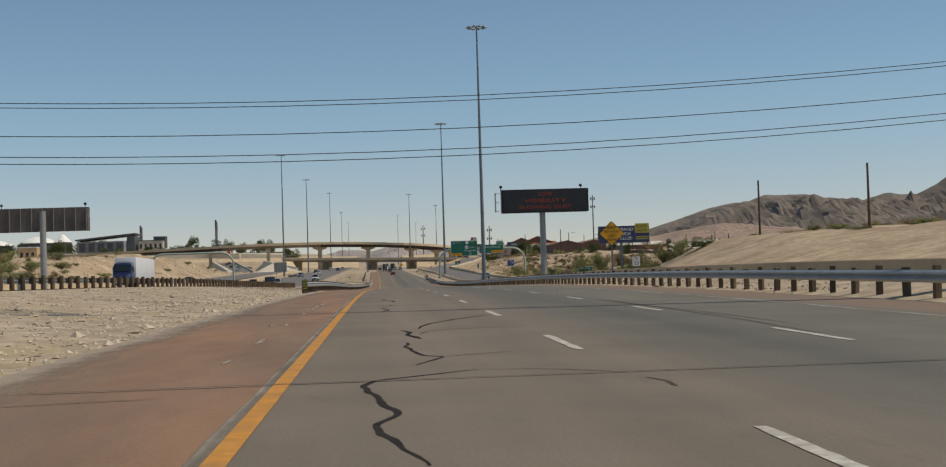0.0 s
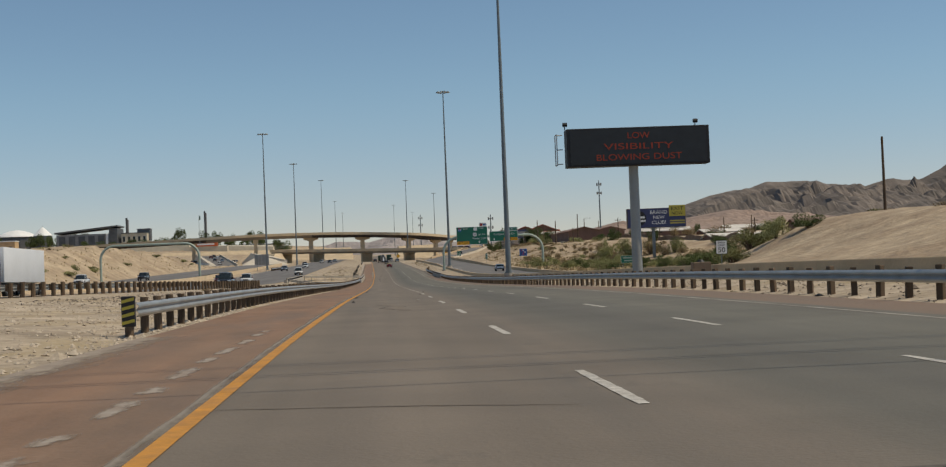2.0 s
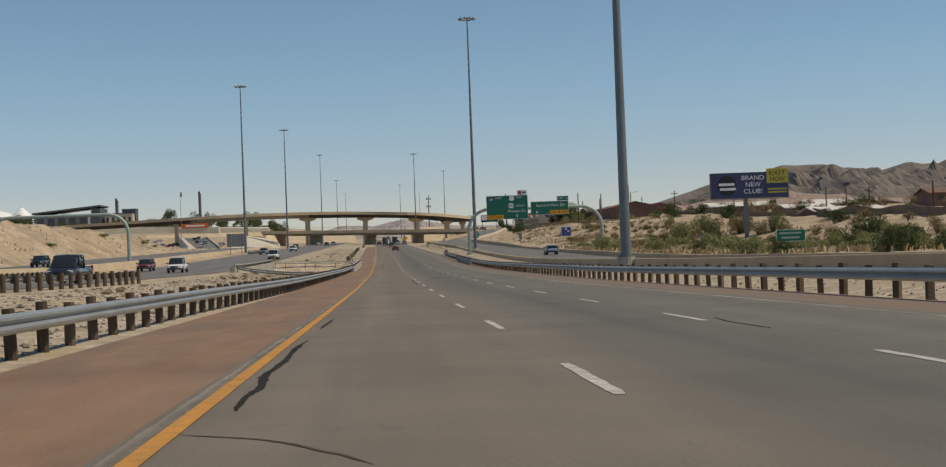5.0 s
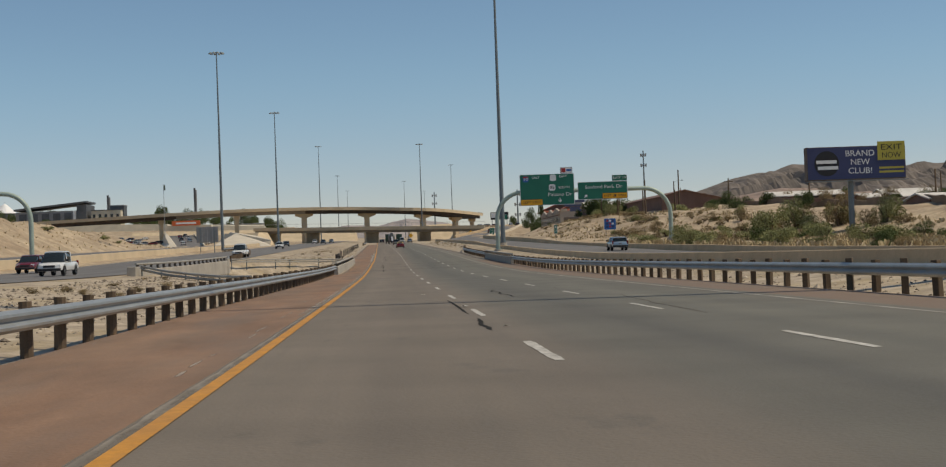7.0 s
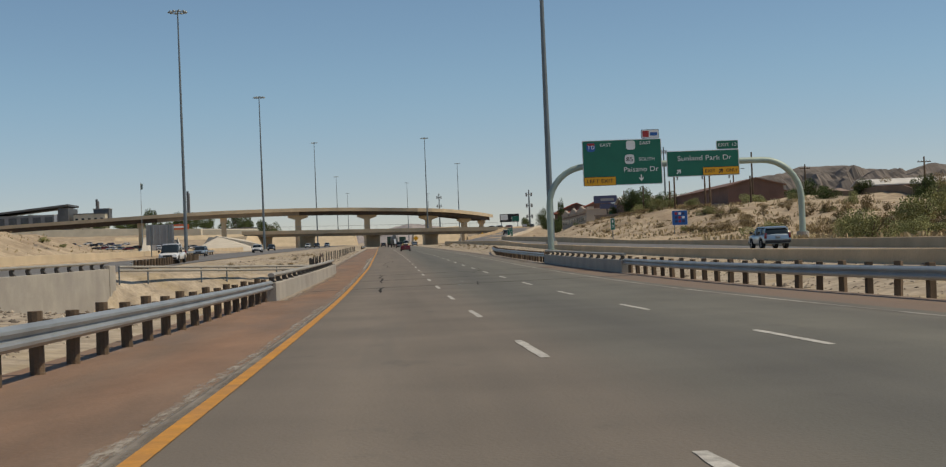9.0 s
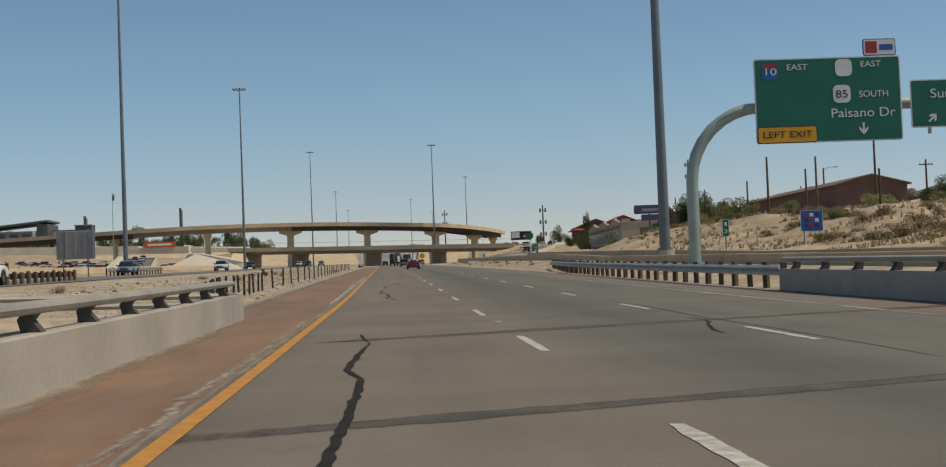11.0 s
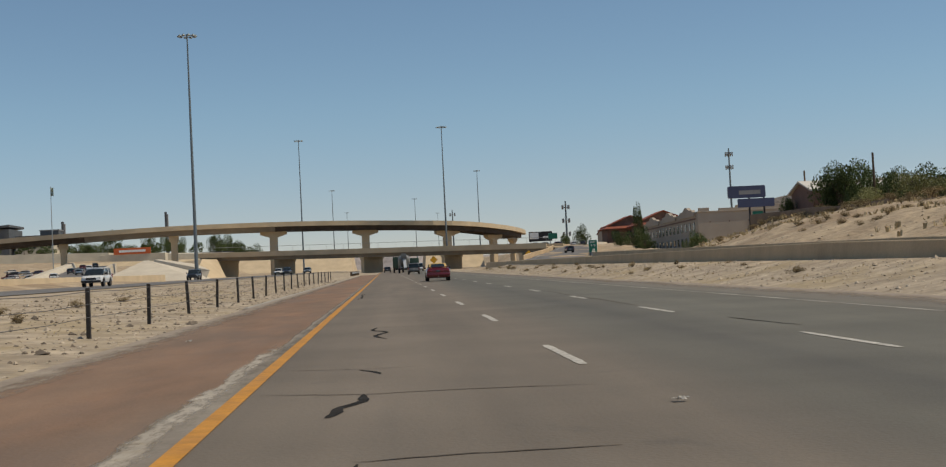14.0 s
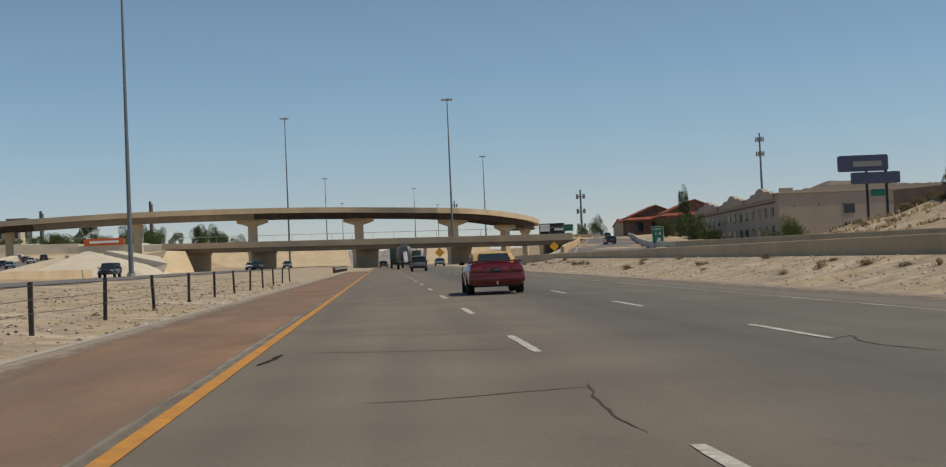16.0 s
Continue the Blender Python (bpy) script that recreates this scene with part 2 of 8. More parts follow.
PINK_HILL = mat("foothill_soil", (0.33, 0.245, 0.195), 0.95, 0, 0.18, 0.02, 0.15, 0.6, second=(0.25, 0.185, 0.15))
# paler, flatter rock: the haze of distance is mixed into its colour
ROCK_HAZED = mat("hazed_rock", (0.34, 0.30, 0.285), 0.95, 0, 0.15, 0.006, 0.05, 0.2, second=(0.28, 0.25, 0.24))
BUSH = mat("bush_leaf", (0.30, 0.30, 0.135), 0.95, 0, 0.35, 0.5, 3, 0.0, each=0.3, second=(0.20, 0.205, 0.095))
DRY = mat("dry_brush", (0.36, 0.275, 0.15), 0.9, 0, 0.3, 0.6, 4, 0.1, each=0.25, second=(0.19, 0.145, 0.08))
TREE_LEAF = mat("tree_leaf", (0.125, 0.155, 0.060), 0.95, 0, 0.35, 0.5, 4, 0.0, each=0.2, second=(0.070, 0.092, 0.038))
BARK = mat("bark", (0.13, 0.095, 0.065), 0.95, 0, 0.3, 3, 20, 0.4)
BRICK_RED = mat("red_brick_wall", (0.205, 0.120, 0.092), 0.9, 0, 0.2, 0.5, 9, 0.2, second=(0.165, 0.098, 0.076))
ROOF_RED = mat("red_roof", (0.30, 0.085, 0.045), 0.85, 0, 0.2, 0.5, 5, 0.2, second=(0.22, 0.065, 0.04))
BROWN_WALL = mat("brown_block_wall", (0.22, 0.155, 0.105), 0.92, 0, 0.15, 0.5, 6, 0.2)
ROOF_PALE = mat("pale_roof", (0.60, 0.57, 0.52), 0.8, 0, 0.12, 0.4, 5, 0.1)
ROOF_BROWN = mat("brown_roof", (0.17, 0.10, 0.075), 0.9, 0, 0.2, 0.5, 5, 0.2)
STUCCO = mat("stucco", (0.41, 0.345, 0.28), 0.92, 0, 0.10, 0.25, 8, 0.2, second=(0.365, 0.305, 0.245))
# dark cladding; also the painted shade on the tent walls
SLATE = mat("dark_cladding_and_shade", (0.10, 0.105, 0.11), 0.6, 0.1, 0.2, 0.3, 3, 0.05)
GREYWALL = mat("grey_cladding", (0.25, 0.25, 0.25), 0.8, 0, 0.15, 0.2, 3, 0.1)
CREAM = mat("cream_wall", (0.55, 0.49, 0.38), 0.88, 0, 0.10, 0.2, 4, 0.1)
CREAM_ORANGE = mat("orange_stucco", (0.56, 0.38, 0.21), 0.9, 0, 0.12, 0.2, 4, 0.1)
TENT = mat("tent_fabric", (0.80, 0.80, 0.78), 0.6, 0, 0.05, 0.2, 2, 0)
ORANGE = mat("orange_banner", (0.62, 0.13, 0.035), 0.6, 0, 0.08, 0.3, 3, 0)
WINDOW = mat("dark_window", (0.020, 0.026, 0.032), 0.12, 0, 0.15, 0.4, 3, 0)
RUBBER = mat("tyre_rubber", (0.016, 0.016, 0.017), 0.85, 0, 0.2, 4, 30, 0.2)
CHROME = mat("chrome", (0.68, 0.69, 0.70), 0.16, 1.0, 0.04, 2, 10, 0)
RIM = mat("rim_alloy", (0.30, 0.31, 0.32), 0.35, 0.8, 0.1, 3, 15, 0)
CAR_RED = mat("red_car_paint", (0.150, 0.004, 0.009), 0.30, 0.1, 0.08, 1, 60, 0, coat=0.9)
CAR_TAN = mat("canvas_top", (0.47, 0.325, 0.13), 0.9, 0, 0.14, 2, 30, 0.3)
CAR_GLASS = mat("car_glass", (0.018, 0.024, 0.026), 0.06, 0, 0.1, 1, 4, 0)
TAIL_RED = mat("tail_lamp", (0.20, 0.006, 0.010), 0.2, 0, 0.1, 2, 10, 0, coat=0.8)
LAMP_CLEAR = mat("head_lamp", (0.65, 0.66, 0.66), 0.12, 0, 0.05, 2, 10, 0)
CAR_GOLD = mat("beige_car_paint", (0.19, 0.168, 0.14), 0.35, 0.5, 0.08, 1, 60, 0, coat=0.7)
CAR_WHITE = mat("white_car_paint", (0.72, 0.72, 0.71), 0.32, 0, 0.05, 1, 60, 0, coat=0.7)
CAR_BLACK = mat("black_car_paint", (0.014, 0.015, 0.018), 0.28, 0.1, 0.08, 1, 60, 0, coat=0.9)
CAR_BLUE = mat("blue_car_paint", (0.035, 0.045, 0.11), 0.3, 0.2, 0.08, 1, 60, 0, coat=0.8)
CAR_SILVER = mat("silver_car_paint", (0.36, 0.42, 0.46), 0.32, 0.7, 0.05, 1, 60, 0, coat=0.7)
CAR_MAROON = mat("maroon_car_paint", (0.16, 0.012, 0.016), 0.3, 0.1, 0.08, 1, 60, 0, coat=0.8)
TRIM_DARK = mat("dark_trim", (0.022, 0.022, 0.024), 0.6, 0, 0.15, 2, 20, 0)
MIXER_GREEN = mat("truck_green", (0.030, 0.060, 0.036), 0.5, 0, 0.15, 1, 8, 0)
MIXER_GREY = mat("truck_grey", (0.22, 0.22, 0.21), 0.6, 0.3, 0.2, 1, 8, 0.1)
TRAILER = mat("trailer_white", (0.70, 0.71, 0.72), 0.5, 0, 0.06, 0.3, 4, 0)
CAB_BLUE = mat("cab_blue", (0.015, 0.020, 0.075), 0.3, 0, 0.1, 1, 10, 0, coat=0.8)
LITTER = mat("litter", (0.40, 0.38, 0.345), 0.8, 0, 0.1, 3, 10, 0)

blotch(SHOULDER, 0.7, 0.75, 1.14, (1.2, 0.35, 1))
blotch(SHOULDER_DUST, 1.6, 0.86, 1.14)


def tinted(m, colour, scale, low, high, most, stretch=(1, 1, 1)):
    """Patches of another colour over a surface."""
    nodes, links = m.node_tree.nodes, m.node_tree.links
    bsdf = nodes["Principled BSDF"]
    came = bsdf.inputs["Base Color"].links[0].from_socket
    where, fit_in, blot = nodes.new("ShaderNodeTexCoord"), nodes.new("ShaderNodeMapping"), nodes.new("ShaderNodeTexNoise")
    fit_in.inputs["Scale"].default_value = stretch
    links.new(where.outputs["Object"], fit_in.inputs["Vector"])
    links.new(fit_in.outputs["Vector"], blot.inputs["Vector"])
    blot.inputs["Scale"].default_value, blot.inputs["Detail"].default_value, blot.inputs["Roughness"].default_value = scale, 8, 0.65
    span = nodes.new("ShaderNodeMapRange")
    span.inputs["From Min"].default_value, span.inputs["From Max"].default_value = low, high
    span.inputs["To Max"].default_value = most
    links.new(blot.outputs["Fac"], span.inputs["Value"])
    blend = nodes.new("ShaderNodeMix")
    blend.data_type = "RGBA"
    links.new(span.outputs["Result"], blend.inputs["Factor"])
    links.new(came, blend.inputs["A"])
    blend.inputs["B"].default_value = (*colour, 1)
    links.new(blend.outputs["Result"], bsdf.inputs["Base Color"])


blotch(GRAVEL, 0.9, 0.78, 1.16)
tinted(GRAVEL, (0.36, 0.275, 0.145), 0.28, 0.50, 0.66, 0.7, (1, 0.6, 1))
tinted(GRAVEL, (0.20, 0.165, 0.125), 1.7, 0.56, 0.68, 0.65, (1, 0.5, 1))
tinted(DIRT, (0.27, 0.185, 0.115), 0.11, 0.50, 0.68, 0.6, (1, 0.7, 1))
tinted(DIRT, (0.24, 0.185, 0.125), 1.1, 0.58, 0.72, 0.4)
tinted(SHOULDER, (0.165, 0.125, 0.098), 0.45, 0.50, 0.68, 0.75, (0.8, 0.16, 1))
tinted(ASPHALT, (0.125, 0.112, 0.094), 0.5, 0.54, 0.70, 0.45, (1.2, 0.10, 1))
tinted(ASPHALT, (0.085, 0.076, 0.065), 1.1, 0.61, 0.73, 0.5, (1.0, 0.5, 1))
blotch(DIRT, 0.55, 0.78, 1.14, (1, 0.7, 1))
for leaf in (BUSH, TREE_LEAF, DRY, SEALANT, JOINT, FINE_CRACK):
    leaf.node_tree.nodes["Principled BSDF"].inputs["Specular IOR Level"].default_value = 0.1
blotch(CONCRETE, 0.8, 0.90, 1.07, (1, 0.5, 0.8))
blotch(ASPHALT_B, 0.4, 0.88, 1.10, (1, 0.3, 1))
blotch(WALL_TAN, 0.5, 0.86, 1.08, (1, 1, 0.4))
blotch(WHITE_LINE, 7.0, 0.62, 1.10)
blotch(EDGE_PAINT, 1.5, 0.6, 1.1, (1, 0.5, 1))
blotch(YELLOW, 5.0, 0.80, 1.06)
frayed(SHOULDER_DUST, 4.0, 0.30)
frayed(WORN_LINE, 7.0, 0.16)
frayed(JOINT, 3.0, 0.25)
GRIT = mat("verge_grit", (0.33, 0.275, 0.215), 0.95, 0, 0.25, 1.4, 9, 0.5, second=(0.26, 0.21, 0.165))
frayed(GRIT, 5.0, 0.25)
FRINGE = mat("dust_specks", (0.43, 0.385, 0.325), 0.95, 0, 0.25, 1.4, 9, 0.5, second=(0.31, 0.27, 0.22))
frayed(FRINGE, 11.0, 0.14)

# ---- the line of the road ----
Y_KEYS = (-400, 0, 27, 55, 83, 111, 139, 175, 212, 250, 280, 301, 331, 360, 389, 419, 463, 612, 900, 2200)
Z_KEYS = (-3.6, -0.06, 0.24, 0.43, 0.47, 0.42, 0.26, 0.0, -0.25, -0.33, -0.36, -0.29, 0.04, 0.48, 1.0, 1.5, 2.19, 4.5, 8.95, 29.0)
X_KEYS = (-1.1, -1.1, -1.09, -1.06, -1.0, -0.91, -0.77, -0.68, -0.64, -0.62, -0.62, -0.64, -0.63, -0.63, -0.71, -0.84, -1.1, -2.1, -4.15, -13.0)


def rx(y):
    return float(np.interp(y, Y_KEYS, X_KEYS))


def rz(y):
    return sum(float(np.interp(y + d, Y_KEYS, Z_KEYS)) for d in (-8, -4, 0, 4, 8)) / 5


def at(u, y, up=0.0):
    """u metres right of the yellow line, y along the road, up over the carriageway."""
    return Vector((rx(y) + u, y, rz(y) + up))


# ---- mesh helpers ----
def box(bm, lo, hi, bevel=0.0):
    got = bmesh.ops.create_cube(bm, size=1.0)["verts"]
    for v in got:
        v.co = Vector((lo[k] + (v.co[k] + 0.5) * (hi[k] - lo[k]) for k in range(3)))
    if bevel:
        bmesh.ops.bevel(bm, geom=list({e for v in got for e in v.link_edges}), offset=bevel, segments=2, affect="EDGES", profile=0.5)
    return got


def rod(bm, a, b, r0, r1=None, n=10, caps=True):
    a, b = Vector(a), Vector(b)
    r1 = r0 if r1 is None else r1
    turn = (b - a).to_track_quat("Z", "Y")
    rings = []
    for p, r in ((a, r0), (b, r1)):
        rings.append([bm.verts.new(p + turn @ Vector((r * math.cos(2 * math.pi * k / n), r * math.sin(2 * math.pi * k / n), 0))) for k in range(n)])
    for k in range(n):
        bm.faces.new((rings[0][k], rings[0][(k + 1) % n], rings[1][(k + 1) % n], rings[1][k]))
    if caps:
        bm.faces.new(rings[0][::-1])
        bm.faces.new(rings[1])


def tube(bm, pts, r, n=8):
    pts = [Vector(p) for p in pts]
    rings = []
    for i, p in enumerate(pts):
        d = (pts[min(i + 1, len(pts) - 1)] - pts[max(i - 1, 0)]).normalized()
        side = d.cross(Vector((0, 0, 1)))
        side = side.normalized() if side.length > 0.01 else Vector((0, 1, 0))
        up = side.cross(d).normalized()
        rr = r[i] if isinstance(r, (list, tuple)) else r
        rings.append([bm.verts.new(p + side * rr * math.cos(2 * math.pi * k / n) + up * rr * math.sin(2 * math.pi * k / n)) for k in range(n)])
    for a, b in zip(rings, rings[1:]):
        for k in range(n):
            bm.faces.new((a[k], a[(k + 1) % n], b[(k + 1) % n], b[k]))
    bm.faces.new(rings[0][::-1])
    bm.faces.new(rings[-1])


def sweep(bm, places, section, closed=True):
    """places: (origin, side, up) along a line; section: (side, up) offsets."""
    rings = [[bm.verts.new(o + s * a + w * b) for a, b in section] for o, s, w in places]
    n = len(section)
    for p, q in zip(rings, rings[1:]):
        for k in range(n if closed else n - 1):
            bm.faces.new((p[k], p[(k + 1) % n], q[(k + 1) % n], q[k]))
    if closed:
        bm.faces.new(rings[0][::-1])
        bm.faces.new(rings[-1])


def along(pts):
    """Places for sweep() on a line of points, with level sides."""
    pts = [Vector(p) for p in pts]
    out = []
    for i, p in enumerate(pts):
        d = pts[min(i + 1, len(pts) - 1)] - pts[max(i - 1, 0)]
        side = Vector((d.y, -d.x, 0)).normalized()
        out.append((p, side, Vector((0, 0, 1))))
    return out


def smooth_line(keys, step=2.0):
    """A smooth line through a few 3D keys (Catmull-Rom)."""
    k = [Vector(p) for p in keys]
    k = [k[0] * 2 - k[1]] + k + [k[-1] * 2 - k[-2]]
    out = []
    for i in range(1, len(k) - 2):
        n = max(1, int((k[i + 1] - k[i]).length / step))
        for j in range(n):
            t = j / n
            out.append(0.5 * ((2 * k[i]) + (k[i + 1] - k[i - 1]) * t + (2 * k[i - 1] - 5 * k[i] + 4 * k[i + 1] - k[i + 2]) * t * t + (3 * k[i] - k[i - 1] - 3 * k[i + 1] + k[i + 2]) * t ** 3))
    return out + [k[-2]]


def mesh_of(name, bm, material, smooth=False):
    bmesh.ops.recalc_face_normals(bm, faces=bm.faces)
    me = bpy.data.meshes.new(name)
    bm.to_mesh(me)
    bm.free()
    me.materials.append(material)
    if smooth:
        me.shade_smooth()
        me.set_sharp_from_angle(angle=radians(38))
    return me


def rim_of(ob, values):
    """Store how far each vertex lies inside the rim of a thin coat."""
    ob.data.attributes.new("edge", "FLOAT", "POINT").data.foreach_set("value", values)
    return ob


def part(name, bm, material, parent, label="", smooth=False):
    ob = new(name, mesh_of(name, bm, material, smooth))
    ob.parent = parent
    return tagged(ob, label)


def share(name, me, parent, place):
    ob = new(name, me)
    ob.parent = parent
    ob.matrix_local = place
    return ob


def thing(name, label, category, place=None, group="", kind=""):
    ob = tagged(new(name), label, category, group, kind)
    ob.empty_display_size = 0.3
    if place is not None:
        ob.matrix_world = place
    return ob


def solid(name, bm, material, label, category, group="", kind="", smooth=False):
    return tagged(new(name, mesh_of(name, bm, material, smooth)), label, category, group, kind)


def words(text, size, material, parent, place, name="lettering", width=None, label=""):
    """Letters standing upright: local x to the right, z up, facing -y; place is their middle."""
    cu = bpy.data.curves.new(name, "FONT")
    cu.body, cu.size, cu.align_x, cu.align_y, cu.extrude = text, size, "CENTER", "CENTER", 0.004
    tmp = bpy.data.objects.new(name, cu)
    me = bpy.data.meshes.new_from_object(tmp)
    bpy.data.objects.remove(tmp)
    bpy.data.curves.remove(cu)
    wide = max(v.co.x for v in me.vertices) - min(v.co.x for v in me.vertices)
    k = width / wide if width else 1.0
    for v in me.vertices:
        v.co = Vector((v.co.x * k, -v.co.z, v.co.y))
    me.materials.clear()
    me.materials.append(material)
    ob = new(name, me)
    ob.parent = parent
    ob.matrix_local = place
    return tagged(ob, label)


# ---- ground ----
def tab(y, ys, vs):
    return float(np.interp(y, ys, vs))


def ramp_up(y):
    return tab(y, (0, 440, 500, 570, 610, 650, 725, 800, 1000, 1400), (0.45, 0.5, 0.7, 1.0, 1.2, 1.6, 3.0, 5.0, 7, 8))


def bend(y):
    """How far the exit ramp swings away from the highway."""
    return tab(y, (0, 595, 620, 650, 680, 720, 760, 815, 870, 920, 1000), (0, 0, 3, 7.5, 12, 19, 26, 34, 45, 56, 76))


def rise(u, y):
    """Height of the land over the carriageway."""
    if u > 13.8 and y > 590:
        u = max(13.9, u - bend(y) * tab(u, (14, 19, 110, 190), (0, 1, 1, 0)))
    if u < -3.3:
        crest = tab(y, (-100, 100, 250, 330, 390, 440, 500, 550, 590, 640, 900, 1080, 1300, 2000), (3.5, 4.0, 6.8, 8.7, 9.5, 9.4, 7.8, 5.7, 2.8, 0.9, 2.5, 9, 12, 16))
        back_hill = tab(y, (0, 330, 440, 520, 600, 700, 900, 1000, 1100, 1250, 1500, 2200), (8, 8.5, 8.2, 6.8, 4.6, 3.6, 6, 9, 13.5, 17, 20, 22))
        h = tab(u, (-900, -300, -210, -120, -71, -58, -38, -34.5, -15.5, -12.5, -8, -3.7, -3.3),
                (back_hill + 3, back_hill + 1, back_hill, crest * 0.6 + back_hill * 0.4, crest, tab(y, (590, 640, 860, 950), (1.6, 0.8, 0.8, 1.6)), tab(y, (590, 640, 860, 950), (1.35, 0.7, 0.7, 1.35)), 0.72, 0.72, 0.55, 0.18, -0.03, -0.06))
        if -15.0 < u < -3.0:
            shift = tab(u, (-14.6, -3.4), (14, 0))
            h -= 3.2 * tab(y, (296, 304, 346 - shift, 354 - shift), (0, 1, 1, 0)) * tab(u, (-14.7, -14.0, -4.6, -3.4), (0, 1, 1, 0))
        return h
    if u < 13.8:
        return -0.06
    foot = tab(y, (0, 250, 400, 440, 520), (0.35, 0.45, 0.5, 0.7, 0.7))
    ramp = ramp_up(y)
    bench = tab(y, (0, 80, 146, 180, 212, 232, 395, 420, 447, 475, 510, 540, 555, 565, 575, 590, 640, 700, 900), (2.4, 2.4, 3.0, 1.9, 1.2, 0.7, 0.6, 1.4, 1.1, 2.6, 4.0, 3.5, 2.5, 1.8, 1.3, 1.1, 1.6, 2.8, 7))
    slope = tab(y, (0, 146, 180, 212, 236, 395, 425, 447, 490, 530, 580, 591, 600, 613, 640, 700, 900), (3, 4.4, 5.5, 5.9, 0.7, 0.6, 2.6, 3.5, 5.2, 5.0, 4.1, 3.8, 3.5, 1.7, 1.6, 2.6, 7))
    crest = tab(y, (0, 150, 180, 212, 238, 395, 425, 450, 500, 560, 588, 602, 611, 626, 720, 900), (4, 5.2, 6.1, 6.4, 0.8, 0.6, 3.2, 4.6, 5.7, 6.0, 5.6, 4.8, 2.5, 1.7, 2.3, 7))
    basin = tab(y, (0, 150, 200, 215, 248, 395, 420, 450, 500, 560, 602, 613, 626, 645, 720, 900), (4.6, 5.6, 6.5, 6.5, 0.8, 0.8, 3.2, 4.7, 6.5, 6.7, 5.9, 4.6, 3.6, 2.3, 3.4, 7))
    bank = tab(y, (0, 200, 218, 260, 390, 444, 500, 600, 625, 645, 800, 900), (5, 6.4, 6.2, 2.6, 2.6, 4.8, 6.9, 7.0, 5.0, 2.6, 5, 7))
    street = tab(y, (0, 200, 260, 340, 444, 500, 600, 625, 645, 800, 900), (5.1, 6.0, 4.7, 4.9, 5.4, 7.0, 7.0, 5.0, 3.0, 5.5, 7.3))
    back = tab(y, (0, 260, 500, 650, 1000), (5.4, 5.6, 7.4, 5, 10))
    return tab(u, (13.8, 18.3, 19.2, 31.6, 34, 42, 52, 58, 72, 80, 92, 140, 400, 900), (-0.06, foot, ramp - 0.05, ramp - 0.05, ramp + 0.3, bench, slope, crest, basin, bank, street, back, 9, 14))


def land(u, y):
    """A point of the land, with its unevenness."""
    p = at(u, y, rise(u, y))
    rough = tab(u, (-66, -58, -33, -16, -14, -6, -3.7, 13.8, 16, 18.3, 31, 35, 60), (0.9, 0, 0, 0, 0.06, 0.10, 0, 0, 0.12, 0, 0, 0.6, 1.0))
    calm = tab(y, (180, 235, 395, 420), (0.6, 0.25, 0.25, 1)) if u > 32 else 1.0      # the floor of the basin
    rough *= max(calm, tab(u, (72, 82), (0, 1)))
    if rough:
        p.z += rough * (noise.noise((p.x * 0.11, y * 0.08, 3)) + 0.4 * noise.noise((p.x * 0.37, y * 0.31, 7)) + 0.25 * abs(noise.noise((p.x * 0.9, y * 0.7, 2))))
    gully = tab(u, (-92, -80, -64, -58.5, 33, 38, 56, 66), (0, 0.7, 0.5, 0, 0, 0.55, 0.6, 0.1))
    if gully:
        p.z -= calm * gully * max(0.0, 0.75 - 2.6 * abs(noise.noise((y * 0.10 + u * 0.05, u * 0.02, 11))))
    return p


def rows(a, b, step):
    n = max(1, round((b - a) / step))
    return [a + (b - a) * k / n for k in range(n + 1)]


U_LINES = [-4500, -2000, -900] + rows(-700, -220, 60) + rows(-200, -84, 12) + rows(-78, -58, 2.5) + rows(-55, -38, 5.7) + [-34.5, -33, -24, -15.5, -14, -12.6] + rows(-12, -4.6, 1.0) + [-3.7, -3.3, 0, 5.5, 11, 13.8] + rows(14.5, 18.3, 0.95) + [19.2, 25, 31.6] + rows(34, 64, 2.5) + rows(68, 140, 9) + [180, 260, 400, 650, 900, 2000, 4500]
Y_LINES = [-600, -200] + rows(-60, 335, 5) + rows(337.5, 650, 2.5) + rows(655, 700, 5) + rows(720, 1600, 20) + [1700, 1900, 2200, 2800, 3600, 4700]
bm = bmesh.new()
net = [[bm.verts.new(land(u, y)) for u in U_LINES] for y in Y_LINES]
for j in range(len(Y_LINES) - 1):
    for i in range(len(U_LINES) - 1):
        fc = bm.faces.new((net[j][i], net[j][i + 1], net[j + 1][i + 1], net[j + 1][i]))
        mid = 0.5 * (U_LINES[i] + U_LINES[i + 1])
        fc.material_index = 0 if -16 < mid < 19.2 else 1
ground = solid("ground", bm, GRAVEL, "dry gravel verge and bare tan desert hillsides", "ground", kind="structure", smooth=True)
ground.data.materials.append(DIRT)


def strip(name, u0, u1, y0, y1, up, material, label, category, cols=1, step=6.0, kind="structure", swing=lambda y: 0.0):
    bm = bmesh.new()
    lift = up if callable(up) else (lambda y: up)
    lines = []
    for y in rows(y0, y1, step):
        a = u0(y) if callable(u0) else u0
        lines.append([bm.verts.new(at(a + swing(y) + (u1 - a) * k / cols, y, lift(y))) for k in range(cols + 1)])
    for a, b in zip(lines, lines[1:]):
        for k in range(cols):
            bm.faces.new((a[k], a[k + 1], b[k + 1], b[k]))
    return solid(name, bm, material, label, category, kind=kind)


